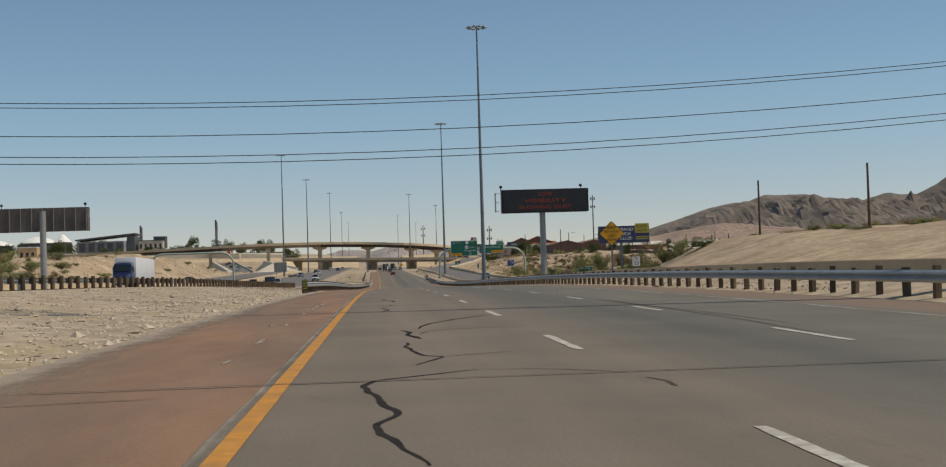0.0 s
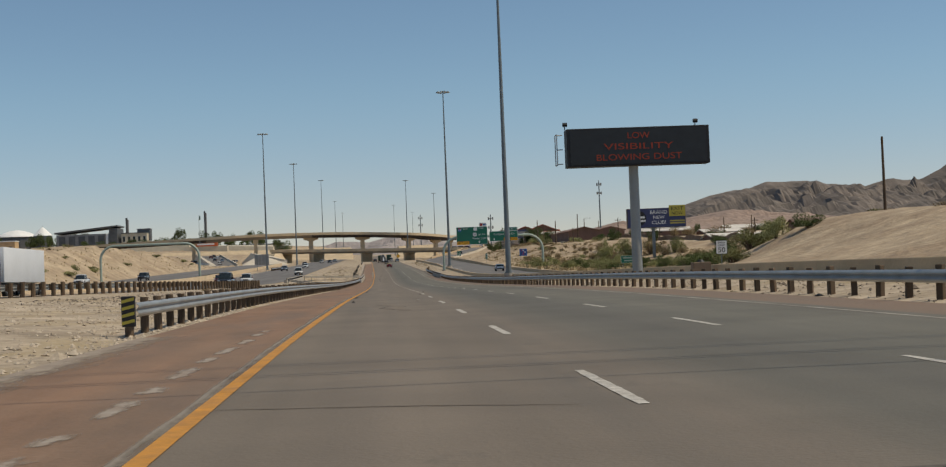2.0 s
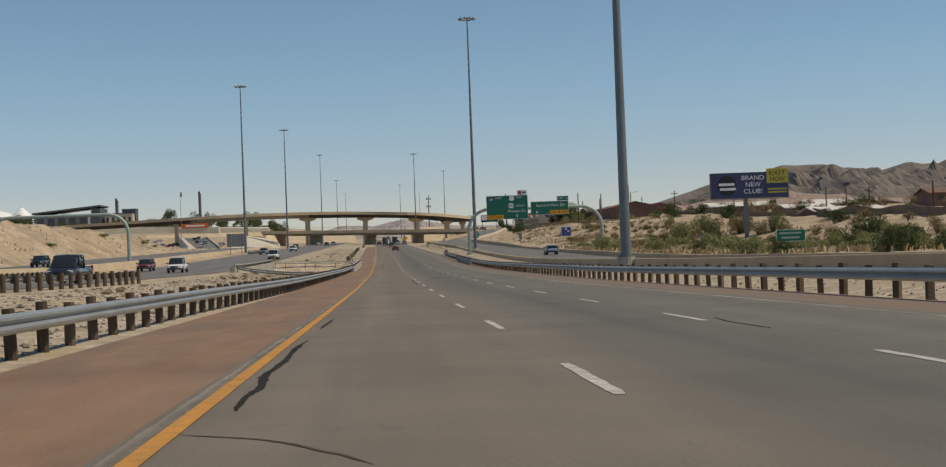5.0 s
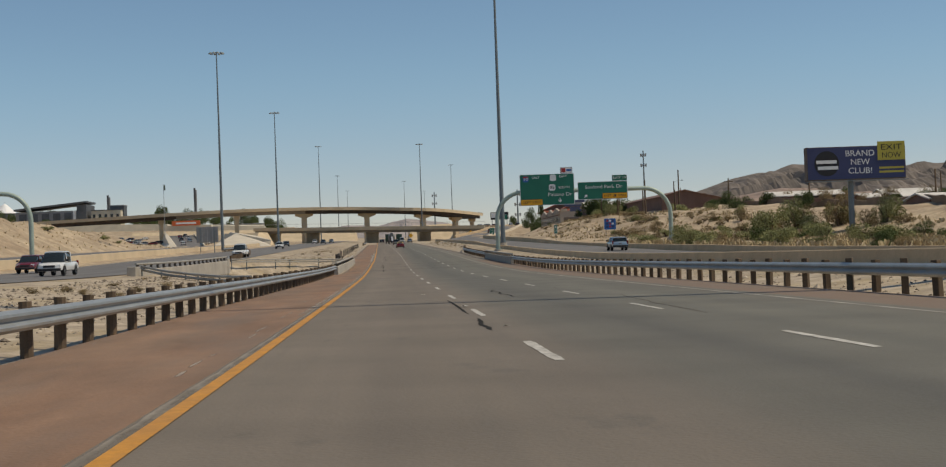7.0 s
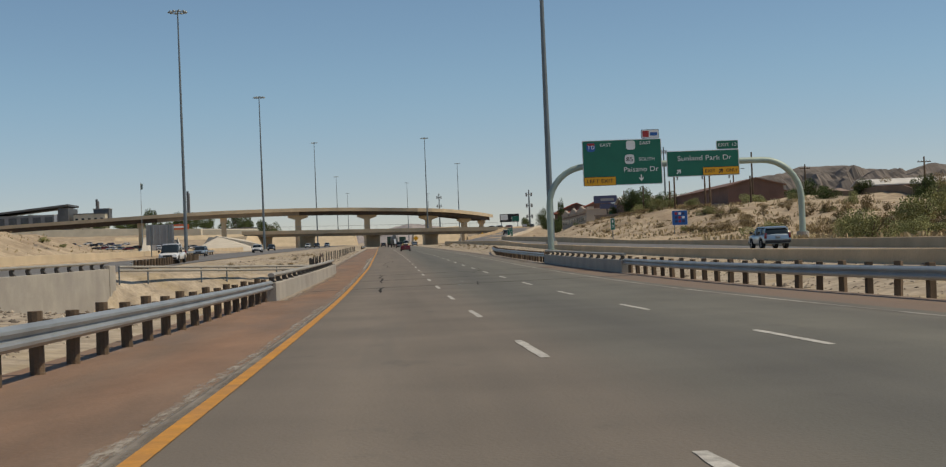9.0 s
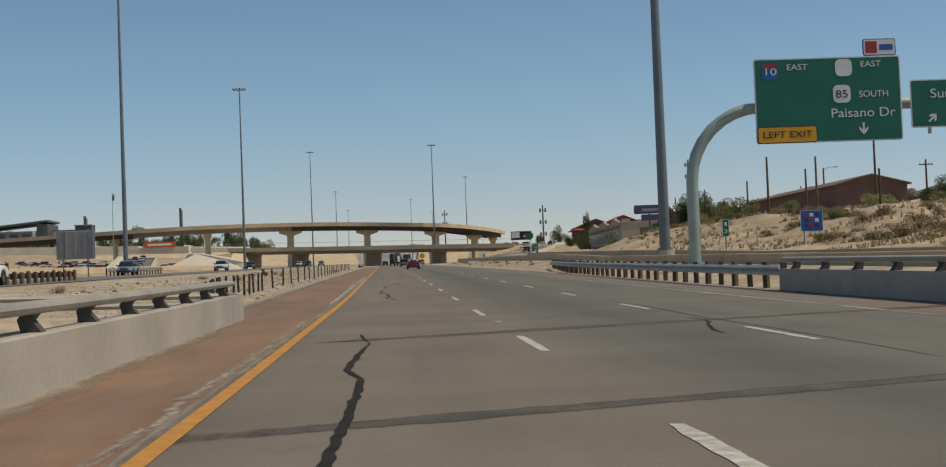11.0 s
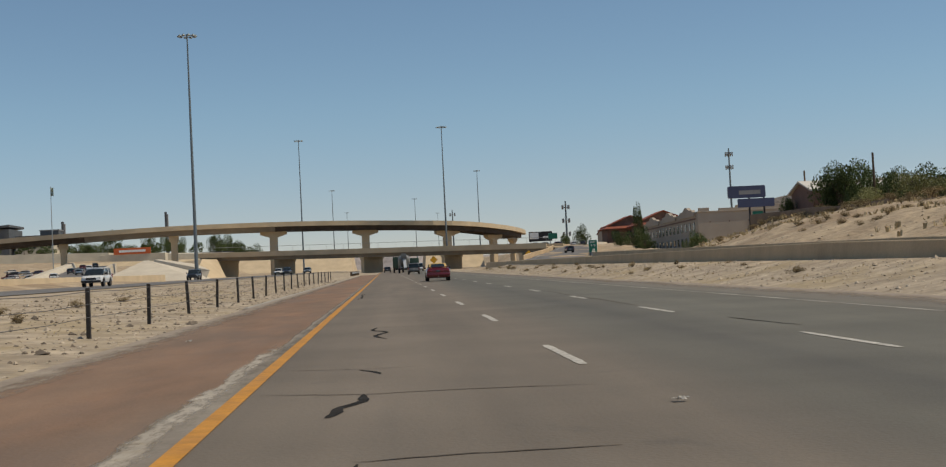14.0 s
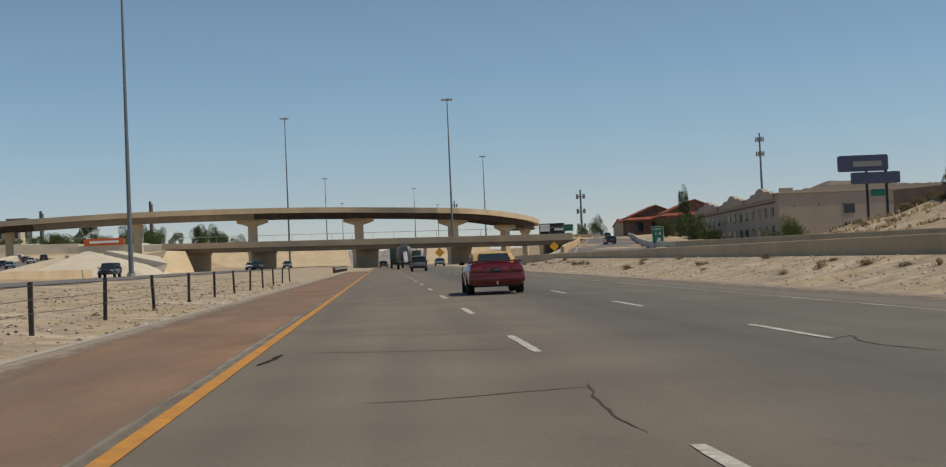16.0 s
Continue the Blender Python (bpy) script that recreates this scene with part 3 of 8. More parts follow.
def line_shift(y):
    """The painter's wander of the yellow line."""
    return tab(y, (0, 22, 50, 77, 92, 120, 148, 220, 310, 339, 368, 398, 442, 480), (0.04, 0.05, -0.02, -0.10, -0.08, -0.03, 0.015, 0.005, 0.04, 0.015, 0.05, 0.01, 0.005, 0.02))


strip("road", lambda y: -tab(y, (70, 88, 170, 190, 296, 304, 350, 362), (0.13, 0.29, 0.29, 0.24, 0.22, 0.10, 0.10, 0.25)), 11.4, -60, 1500, 0.0, ASPHALT, "worn grey-brown asphalt carriageway with three lanes", "road", 6)
strip("shoulder_red", -3.4, -0.02, -60, 660, -0.004, SHOULDER, "dusty brick-red asphalt shoulder beside the yellow line", "shoulder", 4)
bm = bmesh.new()
last, rims = None, []
for y in rows(-60, 660, 0.6):
    w = tab(y, (0, 60, 95, 140, 180, 300, 350, 365, 392, 410, 425, 463, 600), (0.08, 0.09, 0.11, 0.11, 0.10, 0.09, 0.09, 0.12, 0.22, 0.30, 0.14, 0.12, 0.12)) * (1 + 0.22 * noise.noise((y * 0.35, 0, 0)) + 0.16 * noise.noise((y * 1.9, 4, 0)))
    full = tab(w, (0.12, 0.25), (0.0, 0.25))
    row = [bm.verts.new(at(line_shift(y) - 0.07 - w * f, y, 0.003)) for f in (1.75, 1.35, 0.8, 0.0)]
    rims += [0.0, 0.62, 0.36 + full, 0.30 + full * 1.3]
    if last:
        for k in range(3):
            bm.faces.new((last[k], last[k + 1], row[k + 1], row[k]))
    last = row
rim_of(solid("shoulder_edge", bm, SHOULDER_DUST, "pale dusty strip along the yellow line", "road edge", kind="structure"), rims)


def dust_spill(y0, y1, reach, seed, edge=-3.42):
    """Dust and grit blown from the verge onto the shoulder."""
    bm = bmesh.new()
    last, rims = None, []
    for y in rows(y0, y1, 0.8):
        w = reach * (1 + 0.5 * noise.noise((y * 0.12, seed, 0)) + 0.3 * noise.noise((y * 0.6, seed, 5)))
        row = [bm.verts.new(at(edge + w * f, y, 0.0005 + 0.006 * (1 - f))) for f in (0.0, 0.35, 0.7, 1.0)]
        rims += [0.75, 0.45, 0.22, 0.0]
        if last:
            for k in range(3):
                bm.faces.new((last[k], last[k + 1], row[k + 1], row[k]))
        last = row
    return rim_of(solid("shoulder_grit", bm, GRIT, "pale grit spilling from the verge onto the red shoulder", "road edge", kind="structure"), rims)


def dust_fringe(y0, y1, u, wide, most, seed):
    """Pale specks along the outer rim of the grey margin."""
    bm = bmesh.new()
    last, rims = None, []
    for y in rows(y0, y1, 0.3):
        c = line_shift(y) + u + 0.07 * noise.noise((y * 0.5, seed, 0)) + 0.05 * noise.noise((y * 1.7, seed, 3))
        w = wide * (1 + 0.6 * noise.noise((y * 0.33, seed, 7)) + 0.4 * noise.noise((y * 1.4, seed, 9)))
        fade = min(1.0, (y - y0) / 4, (y1 - y) / 4)
        row = [bm.verts.new(at(c + w * q, y, 0.0045)) for q in (-1, -0.25, 0.35, 1)]
        rims += [0.0, most * fade, most * 0.8 * fade, 0.0]
        if last:
            for k in range(3):
                bm.faces.new((last[k], last[k + 1], row[k + 1], row[k]))
        last = row
    return rim_of(solid("dust_fringe", bm, FRINGE, "ragged pale dust along the yellow line", "road edge", kind="structure"), rims)


dust_fringe(226, 300, -0.29, 0.15, 0.30, 1)
dust_fringe(303, 352, -0.30, 0.16, 0.30, 2)
dust_fringe(356, 428, -0.35, 0.17, 0.44, 3)
dust_fringe(386, 414, -0.50, 0.30, 0.36, 4)
dust_spill(-40, 83, 0.9, 2)
dust_spill(350, 640, 0.8, 6)
dust_spill(303, 347, 0.5, 9, -2.14)
strip("shoulder_edge_outer", -3.66, -3.44, 452, 640, 0.007, CONCRETE, "narrow pale concrete edging of the red shoulder", "road edge")
strip("shoulder_red_outer", 11.4, 13.5, -60, 345, -0.004, SHOULDER_OUT, "dusty brownish-red asphalt shoulder beside the white edge line", "shoulder", 3)
dust_spill(352, 640, -1.5, 12, 13.52)
strip("shoulder_grey", 11.4, 13.5, 345, 900, -0.004, SHOULDER_GREY, "grey asphalt shoulder with gravel spilling on it", "shoulder", 3)
strip("road_opposite", -33.2, -16.2, -60, 1000, 0.76, ASPHALT_B, "grey asphalt carriageway of the opposite traffic", "road", 4, 8)
strip("road_collector", -55, -39.5, -60, 640, 1.72, ASPHALT_B, "grey asphalt collector road below the tan hillside", "road", 3, 8)
strip("road_exit_ramp", 20.2, 30.8, -60, 1000, lambda y: ramp_up(y) + 0.02, ASPHALT_B, "grey asphalt exit ramp behind the low wall", "road", 3, 8, swing=bend)

# painted lines
strip("line_yellow", -0.085, 0.08, -60, 1000, 0.009, YELLOW, "solid worn yellow edge line", "road marking", swing=line_shift)
strip("line_white_edge", 10.86, 10.98, -60, 1000, 0.005, EDGE_PAINT, "solid worn white edge line", "road marking")
strip("line_white_ramp", 21.0, 21.15, -60, 900, lambda y: ramp_up(y) + 0.026, WHITE_LINE, "solid white edge line of the exit ramp", "road marking", swing=bend)
strip("line_white_opposite", -32.4, -32.25, -60, 900, 0.766, WHITE_LINE, "solid white line of the opposite carriageway", "road marking")


def dashes(name, u, first, label, y_end):
    lot = thing(name, label, "road marking", kind="structure")
    for n in range(int((y_end - first) / 12.19)):
        far = first + 12.19 * n
        far += tab(far, (0, 20, 35, 60, 93, 154, 228, 325, 361, 400, 435, 483), (0.9, 0.9, 1.1, 0.5, 0.0, 0.2, 0.4, 0.1, -0.7, -0.1, 0.2, 0.0))
        bm = bmesh.new()
        w, steps = 0.066 + 0.006 * math.sin(n * 1.3), 18
        last = None
        for k in range(steps + 1):
            y = far - 3.7 * (1 - k / steps)
            trim = min(1.0, 0.75 + 0.12 * min(k, steps - k))
            worn = [w * trim * (1 + 0.22 * noise.noise((y * 3.1, u, q)) + 0.16 * noise.noise((y * 9.0, u, q))) for q in (1, 5)]
            row = [bm.verts.new(at(u - worn[0], y, 0.006)), bm.verts.new(at(u + worn[1], y + 0.03 * math.sin(n), 0.006))]
            if last:
                bm.faces.new((last[0], last[1], row[1], row[0]))
            last = row
        part("dash", bm, WHITE_LINE, lot)


dashes("lane_dashes_inner", 3.66, 8.3 - 12.19 * 4, "broken white lane line, worn", 760)
dashes("lane_dashes_outer", 7.32, 8.3 - 12.19 * 4, "broken white lane line, worn", 760)


def worn_line(u, y0, y1, wide, fill, seed):
    """Rests of an old painted line on the shoulder."""
    rnd = random.Random(seed)
    lot = thing("line_worn", "broken pale rests of an old line on the red shoulder", "road marking", kind="structure")
    y = y0
    while y < y1:
        n = rnd.uniform(0.5, 2.6)
        if rnd.random() < fill:
            bm = bmesh.new()
            last, rims = None, []
            steps = max(3, int(n / 0.15))
            off = rnd.uniform(-0.04, 0.04)
            for k in range(steps + 1):
                t = k / steps
                yy = y + n * t
                w = wide * 1.5 * (0.6 + 0.8 * abs(noise.noise((yy * 2.3, seed, 1))))
                c = u + off + 0.05 * noise.noise((yy * 1.1, seed, 3))
                row = [bm.verts.new(at(c + w * f, yy, 0.001)) for f in (-1, 0, 1)]
                rims += [0.0, 0.58 * min(1, 4 * t, 4 * (1 - t)), 0.0]
                if last:
                    for q in range(2):
                        bm.faces.new((last[q], last[q + 1], row[q + 1], row[q]))
                last = row
            rim_of(part("flake", bm, WORN_LINE, lot), rims)
        y += n + rnd.uniform(0.1, 0.8)


worn_line(-0.97, 4, 34, 0.07, 0.45, 3)
worn_line(-1.0, 34, 60, 0.15, 0.8, 8)
worn_line(-0.97, 60, 84, 0.17, 0.97, 4)
worn_line(-0.62, 212, 232, 0.035, 0.5, 7)
worn_line(-0.82, 239, 247, 0.03, 0.9, 9)


# ---- sealed cracks, joints ----
def crack(width, *knots):
    """A sealed crack through a few places (u, y), thinning to its ends."""
    seed = knots[0][1] % 17
    keys = [Vector((k[0], k[1], 0)) for k in knots]
    line = []
    for a, b in zip(keys, keys[1:]):
        n = max(2, int((b - a).length / 0.12))
        line += [a + (b - a) * (i / n) for i in range(n)]
    line.append(keys[-1])
    for _ in range(2):
        line = [line[0]] + [(p + q * 2 + r) * 0.25 for p, q, r in zip(line, line[1:], line[2:])] + [line[-1]]
    n = len(line) - 1
    bm = bmesh.new()
    last = None
    for k, c in enumerate(line):
        d = line[min(k + 1, n)] - line[max(k - 1, 0)]
        side = Vector((-d.y, d.x, 0)).normalized()
        t = k / n
        w = width * (0.22 + 0.5 * min(1, 6 * t, 6 * (1 - t)) + 0.22 * noise.noise((c.x * 1.5, c.y * 1.3, seed)) + 0.2 * noise.noise((c.x * 7, c.y * 6, seed))) * 0.5
        c = c + side * 0.035 * noise.noise((c.y * 2.7, c.x * 4, seed + 5))
        pair = [bm.verts.new(at(c.x + side.x * s * w, c.y + side.y * s * w, 0.0045)) for s in (-1, 1)]
        if last:
            bm.faces.new((last[0], last[1], pair[1], pair[0]))
        last = pair
    return solid("crack_sealant", bm, SEALANT if width > 0.062 else FINE_CRACK, "black tar-sealed crack winding over the asphalt", "road crack", "sealed cracks", "structure")


crack(0.09, (2.11, 15.0), (0.98, 14.0), (0.87, 13.3), (1.02, 12.3), (1.07, 11.5), (1.23, 10.8), (1.05, 10.3), (1.01, 9.8), (1.17, 9.0), (1.35, 8.0))
crack(0.04, (2.11, 15.0), (2.82, 14.8), (3.62, 14.0))
crack(0.07, (1.45, 20.6), (1.40, 19.5), (1.58, 17.5), (1.88, 17.3), (1.47, 16.0))
crack(0.04, (1.88, 17.3), (2.75, 17.8))
crack(0.09, (1.74, 24.9), (1.79, 25.9), (2.00, 27.1), (2.59, 28.9), (3.51, 30.9))
crack(0.12, (1.41, 24.6), (1.55, 23.6), (1.47, 23.1), (1.56, 22.4), (1.69, 21.6))
crack(0.06, (1.69, 22.9), (1.81, 23.9), (2.18, 24.4), (3.04, 24.6), (4.10, 24.6))
crack(0.12, (1.06, 51.5), (1.05, 50.8), (1.07, 49.8), (1.24, 48.8), (1.43, 47.8), (1.46, 46.0))
crack(0.08, (0.95, 40.5), (1.24, 41.0), (1.33, 41.8), (1.56, 42.3))
crack(0.04, (1.56, 42.3), (3.79, 42.5))
crack(0.095, (1.00, 39.5), (1.08, 38.5), (1.21, 37.5), (1.22, 36.8), (1.10, 36.3), (1.08, 35.8))
crack(0.04, (1.18, 38.3), (3.47, 38.3))
crack(0.05, (1.25, 51.8), (1.18, 51.3), (1.12, 51.0))
crack(0.045, (2.73, 53.5), (2.61, 52.8), (2.41, 52.3), (2.44, 51.8), (2.51, 51.3))
crack(0.14, (0.27, 113.1), (0.29, 110.4), (0.39, 108.9), (0.36, 108.4))
crack(0.15, (0.24, 126.2), (0.14, 124.7), (0.16, 122.5), (0.26, 121.2), (0.12, 120.5), (0.18, 119.7))
crack(0.13, (0.30, 162.1), (0.25, 160.1), (0.30, 157.1), (0.24, 155.1), (0.34, 153.4), (0.29, 152.1), (0.34, 151.1))
crack(0.09, (0.36, 170.9), (0.31, 166.4))
crack(0.06, (0.06, 149.6), (0.69, 149.1), (1.07, 148.6), (1.57, 147.6))
crack(0.10, (3.38, 235.2), (3.43, 231.5), (3.41, 228.2), (3.41, 225.7))
crack(0.13, (3.47, 223.5), (3.47, 222.5), (3.36, 221.0), (3.41, 220.0), (3.41, 219.0))
crack(0.09, (5.49, 245.2), (5.19, 243.0), (5.42, 241.7), (5.25, 240.0), (5.33, 239.0), (5.42, 238.0), (5.36, 236.5), (5.35, 235.7), (5.53, 235.5))
crack(0.05, (0.78, 235.5), (1.57, 235.7), (2.81, 235.7), (3.48, 236.0))
crack(0.15, (1.44, 314.4), (1.34, 312.2), (1.33, 310.4), (1.35, 308.9), (1.38, 307.2))
crack(0.07, (5.70, 317.7), (5.39, 312.5))
crack(0.07, (1.10, 339.8), (1.21, 337.6), (1.30, 337.1))
crack(0.12, (1.34, 321.2), (1.30, 322.6), (1.24, 324.2), (1.31, 328.1), (1.32, 330.3), (1.10, 331.6), (1.18, 334.4), (1.30, 337.1))
crack(0.12, (1.91, 360.1), (1.68, 360.8), (1.66, 362.1), (1.44, 362.8), (1.47, 363.8), (1.60, 364.6), (1.51, 365.7), (1.53, 367.0), (1.47, 367.7), (1.44, 368.8), (1.34, 369.4), (1.11, 370.5), (1.16, 371.1), (1.27, 371.7), (1.25, 373.0), (1.20, 373.8), (1.33, 374.6))
crack(0.09, (1.38, 377.9), (1.33, 380.1), (1.45, 381.6), (1.20, 383.3), (1.31, 383.6), (1.65, 384.3), (1.95, 385.5), (2.10, 386.8), (2.04, 388.4), (1.87, 389.8), (1.74, 391.5))
crack(0.055, (1.33, 374.6), (1.78, 374.8), (2.92, 374.2), (3.48, 374.1))
crack(0.05, (1.74, 391.5), (1.34, 391.6), (1.16, 390.7), (1.28, 389.9), (1.60, 389.7))
crack(0.11, (1.22, 431.2), (1.14, 430.2), (1.23, 429.7), (1.38, 429.5), (1.45, 429.0), (1.27, 428.2), (1.22, 428.0), (1.31, 427.2), (1.43, 426.7))
crack(0.05, (2.06, 431.0), (1.22, 431.2))
crack(0.10, (0.24, 468.5), (0.40, 467.5), (0.29, 464.8), (0.40, 462.8), (0.39, 461.3), (0.37, 460.0), (0.43, 459.0), (0.30, 458.5), (0.28, 457.3))
crack(0.05, (1.59, 474.9), (2.10, 474.9), (2.89, 475.2), (3.62, 475.4))
crack(0.12, (0.24, 479.9), (0.36, 480.7), (0.40, 481.7))
crack(0.05, (0.66, 481.9), (1.65, 481.4), (3.58, 480.7))
crack(0.05, (1.09, 485.2), (1.42, 485.7), (2.58, 484.9), (3.93, 484.9))
crack(0.03, (3.63, 475.7), (3.49, 474.4), (3.44, 473.4), (3.47, 472.2))
crack(0.05, (7.21, 479.7), (7.73, 480.4), (7.40, 479.2), (7.45, 478.4), (7.65, 477.4))
crack(0.04, (7.72, 415.2), (7.51, 409.7), (7.31, 405.7), (7.47, 403.7))
crack(0.08, (1.05, 409.9), (1.16, 411.2), (1.26, 412.3))
crack(0.05, (1.22, 412.4), (2.0, 412.5), (2.95, 412.5))
crack(0.14, (0.97, 415.0), (1.02, 415.7), (1.24, 416.2), (1.20, 416.9))
crack(0.045, (0.15, 417.4), (1.2, 416.9), (2.2, 416.9), (3.43, 416.7))
crack(0.03, (0.02, 420.6), (1.2, 420.1), (1.9, 420.2))
crack(0.07, (7.6, 428.2), (7.7, 426.5), (7.85, 424.6))
crack(0.08, (1.12, 420.0), (1.3, 419.7), (1.36, 419.3))
crack(0.05, (0.24, 241.0), (1.33, 241.0), (2.51, 241.5))
crack(0.04, (-0.07, 246.5), (1.78, 245.7), (3.50, 245.7))
crack(0.06, (7.64, 245.2), (7.57, 244.2), (7.56, 243.5))
crack(0.08, (7.20, 341.5), (7.32, 340.0), (6.71, 337.0), (6.60, 335.8))
crack(0.16, (3.48, 129.0), (3.46, 127.7), (3.44, 126.7))
crack(0.09, (3.72, 122.7), (3.88, 122.5))
crack(0.09, (3.69, 122.0), (3.82, 121.5))
crack(0.05, (-1.90, 132.5), (-1.35, 132.2), (-0.73, 132.5))
crack(0.06, (7.59, 41.5), (7.72, 31.8), (7.66, 24.5), (7.49, 19.5))
crack(0.06, (3.67, 13.3), (3.76, 13.0), (3.77, 12.3))
crack(0.05, (-0.17, 80.6), (0.47, 80.3))
crack(0.066, (1.26, 103.3), (1.47, 102.1), (1.82, 100.5), (2.07, 100.2), (2.29, 99.5), (2.19, 99.0), (1.81, 99.3))
crack(0.075, (1.82, 100.5), (1.68, 99.9), (1.42, 98.1), (1.67, 97.2), (1.9, 96.0), (2.09, 95.6), (2.42, 95.0), (2.17, 94.8), (1.82, 94.5), (1.51, 94.0), (1.13, 94.0))
crack(0.05, (8.25, 235.0), (8.05, 232.4), (7.96, 229.2), (7.79, 227.8), (7.81, 226.1), (7.7, 222.0))
crack(0.06, (0.50, 356.7), (1.78, 356.9), (3.98, 357.9))
crack(0.06, (2.00, 104.9), (3.05, 105.6), (3.76, 106.1), (4.74, 105.9), (5.45, 105.9))
crack(0.04, (-0.12, 67.1), (1.86, 66.6), (3.16, 66.1))
crack(0.04, (8.46, 57.3), (7.84, 52.3))
crack(0.075, (7.66, 135.1), (7.67, 134.7), (7.52, 132.3), (7.49, 130.6))
crack(0.065, (6.39, 141.8), (6.25, 140.9), (6.31, 139.4), (6.18, 137.9), (6.14, 137.4))
crack(0.055, (4.34, 135.3), (4.87, 135.3), (5.80, 135.1), (7.2, 135.0))
crack(0.055, (4.11, 142.1), (4.53, 142.0), (5.06, 141.9), (6.3, 141.8))
crack(0.075, (7.84, 153.6), (7.65, 152.3), (7.37, 151.1), (7.82, 149.7), (7.63, 149.1), (7.65, 148.1))
crack(0.07, (7.73, 164.3), (7.57, 162.7), (7.60, 160.1))
crack(0.06, (3.50, 136.2), (3.50, 135.7), (3.46, 134.4), (3.43, 133.4), (3.46, 132.0))
for u0, y0, u1, y1, w in ((7.55, 330, 7.5, 352, 0.05), (7.42, 436, 7.5, 458, 0.06), (8.0, 22, 7.6, 44, 0.05), (7.7, 364, 7.6, 380, 0.05), (-3.0, 12.5, -1.0, 12.9, 0.04), (-3.2, 361.5, -0.2, 361.2, 0.04), (-3.3, 440, -0.3, 440.6, 0.04)):
    m = (u1 - u0) * 0.5 + u0
    crack(w, (u0, y0), (u0 * 0.7 + u1 * 0.3 + 0.07, y0 * 0.7 + y1 * 0.3), (m - 0.05, (y0 + y1) / 2), (u0 * 0.25 + u1 * 0.75 + 0.06, y0 * 0.25 + y1 * 0.75), (u1, y1))


def cross_band(y, skew, width, material, label, start=-3.3):
    bm = bmesh.new()
    last, rims = None, []
    slim = width < 0.2
    for u in rows(start, 13.3, 0.4):
        yy = y + skew * u
        w = width * (0.9 + 0.5 * noise.noise((u * 0.7, y, 1)) + 0.2 * noise.noise((u * 2.9, y, 4)))
        row = [bm.verts.new(at(u, yy + q * w / 2, 0.0115 if slim else 0.0035)) for q in (-1, -0.45, 0.45, 1)]
        inner = min(1.0, 0.6 * abs(u - start)) * (0.9 if slim else 0.62 + 0.1 * noise.noise((u * 0.6, y, 9)))
        rims += [0.5 * inner if slim else 0.0, inner, inner, 0.5 * inner if slim else 0.0]
        if last:
            for q in range(3):
                bm.faces.new((last[q], last[q + 1], row[q + 1], row[q]))
        last = row
    return rim_of(solid("pavement_joint", bm, material, label, "pavement joint", "bridge joints", "structure"), rims)


cross_band(313.0, 0.32, 0.75, JOINT, "dark asphalt patch across the road at the bridge joint", -2.1)
cross_band(325.7, 0.32, 0.75, JOINT, "dark asphalt patch across the road at the bridge joint", -0.3)
cross_band(13.9, 0.02, 0.06, JOINT, "thin dark transverse pavement crack")
cross_band(62.0, 0.01, 0.06, JOINT, "thin dark transverse pavement crack")
cross_band(337.5, 0.33, 0.8, JOINT, "dark asphalt patch across the road at the bridge joint", -0.2)

# ---- guardrails, walls, fences ----
W_BEAM = [(0.0, 0.0), (0.075, 0.05), (0.08, 0.09), (0.012, 0.155), (0.08, 0.22), (0.075, 0.26), (0.0, 0.31), (-0.008, 0.31), (0.066, 0.256), (0.07, 0.222), (0.0, 0.155), (0.07, 0.088), (0.066, 0.054), (-0.008, 0.0)]


def guardrail(keys, label, face=1, spacing=1.905, low=0.42, post_top=0.82, lift=None, group="guardrails", post_r=0.1, square=False):
    """keys: (u, y) along it; face: +1 with the beam on its right side."""
    rail = thing("guardrail", label, "guardrail", group=group)
    ys = [k[1] for k in keys]
    us = [k[0] for k in keys]
    up = lift if lift else (lambda u, y: rise(u, y))

    def on(y, add=0.0):
        u = tab(y, ys, us)
        return at(u, y, up(u, y) + add)

    bm = bmesh.new()
    sec = [(face * (a + 0.11), b + low) for a, b in W_BEAM]
    sweep(bm, along([on(y) for y in rows(ys[0], ys[-1], 3.0)]), sec)
    part("beam", bm, STEEL, rail, "galvanised steel W-beam")
    bm = bmesh.new()
    if square:
        box(bm, (-post_r, -post_r, -0.3), (post_r, post_r, post_top), 0.015)
    else:
        rod(bm, (0, 0, -0.3), (0, 0, post_top), post_r, post_r * 0.97, 9)
    me = mesh_of("post", bm, TIMBER)
    bm = bmesh.new()
    box(bm, (0.0, -0.07, low), (0.11, 0.07, low + 0.32), 0.01)
    me2 = mesh_of("blockout", bm, TIMBER)
    for k, y in enumerate(rows(ys[0] + 0.4, ys[-1] - 0.4, spacing)):
        tilt = 1.5 * math.sin(k * 5.3)
        p = on(y) + Vector((-0.1 * face, 0, 0.03 * math.sin(k * 3.1)))
        share("post", me, rail, Matrix.Translation(p) @ pose(0, 0, 0, tilt, -tilt, 40 * k))
        if abs(tilt) > 0.2:
            share("blockout", me2, rail, Matrix.Translation(on(y)) @ pose(0, 0, 0, 0, 0, 0 if face > 0 else 180))
    return rail


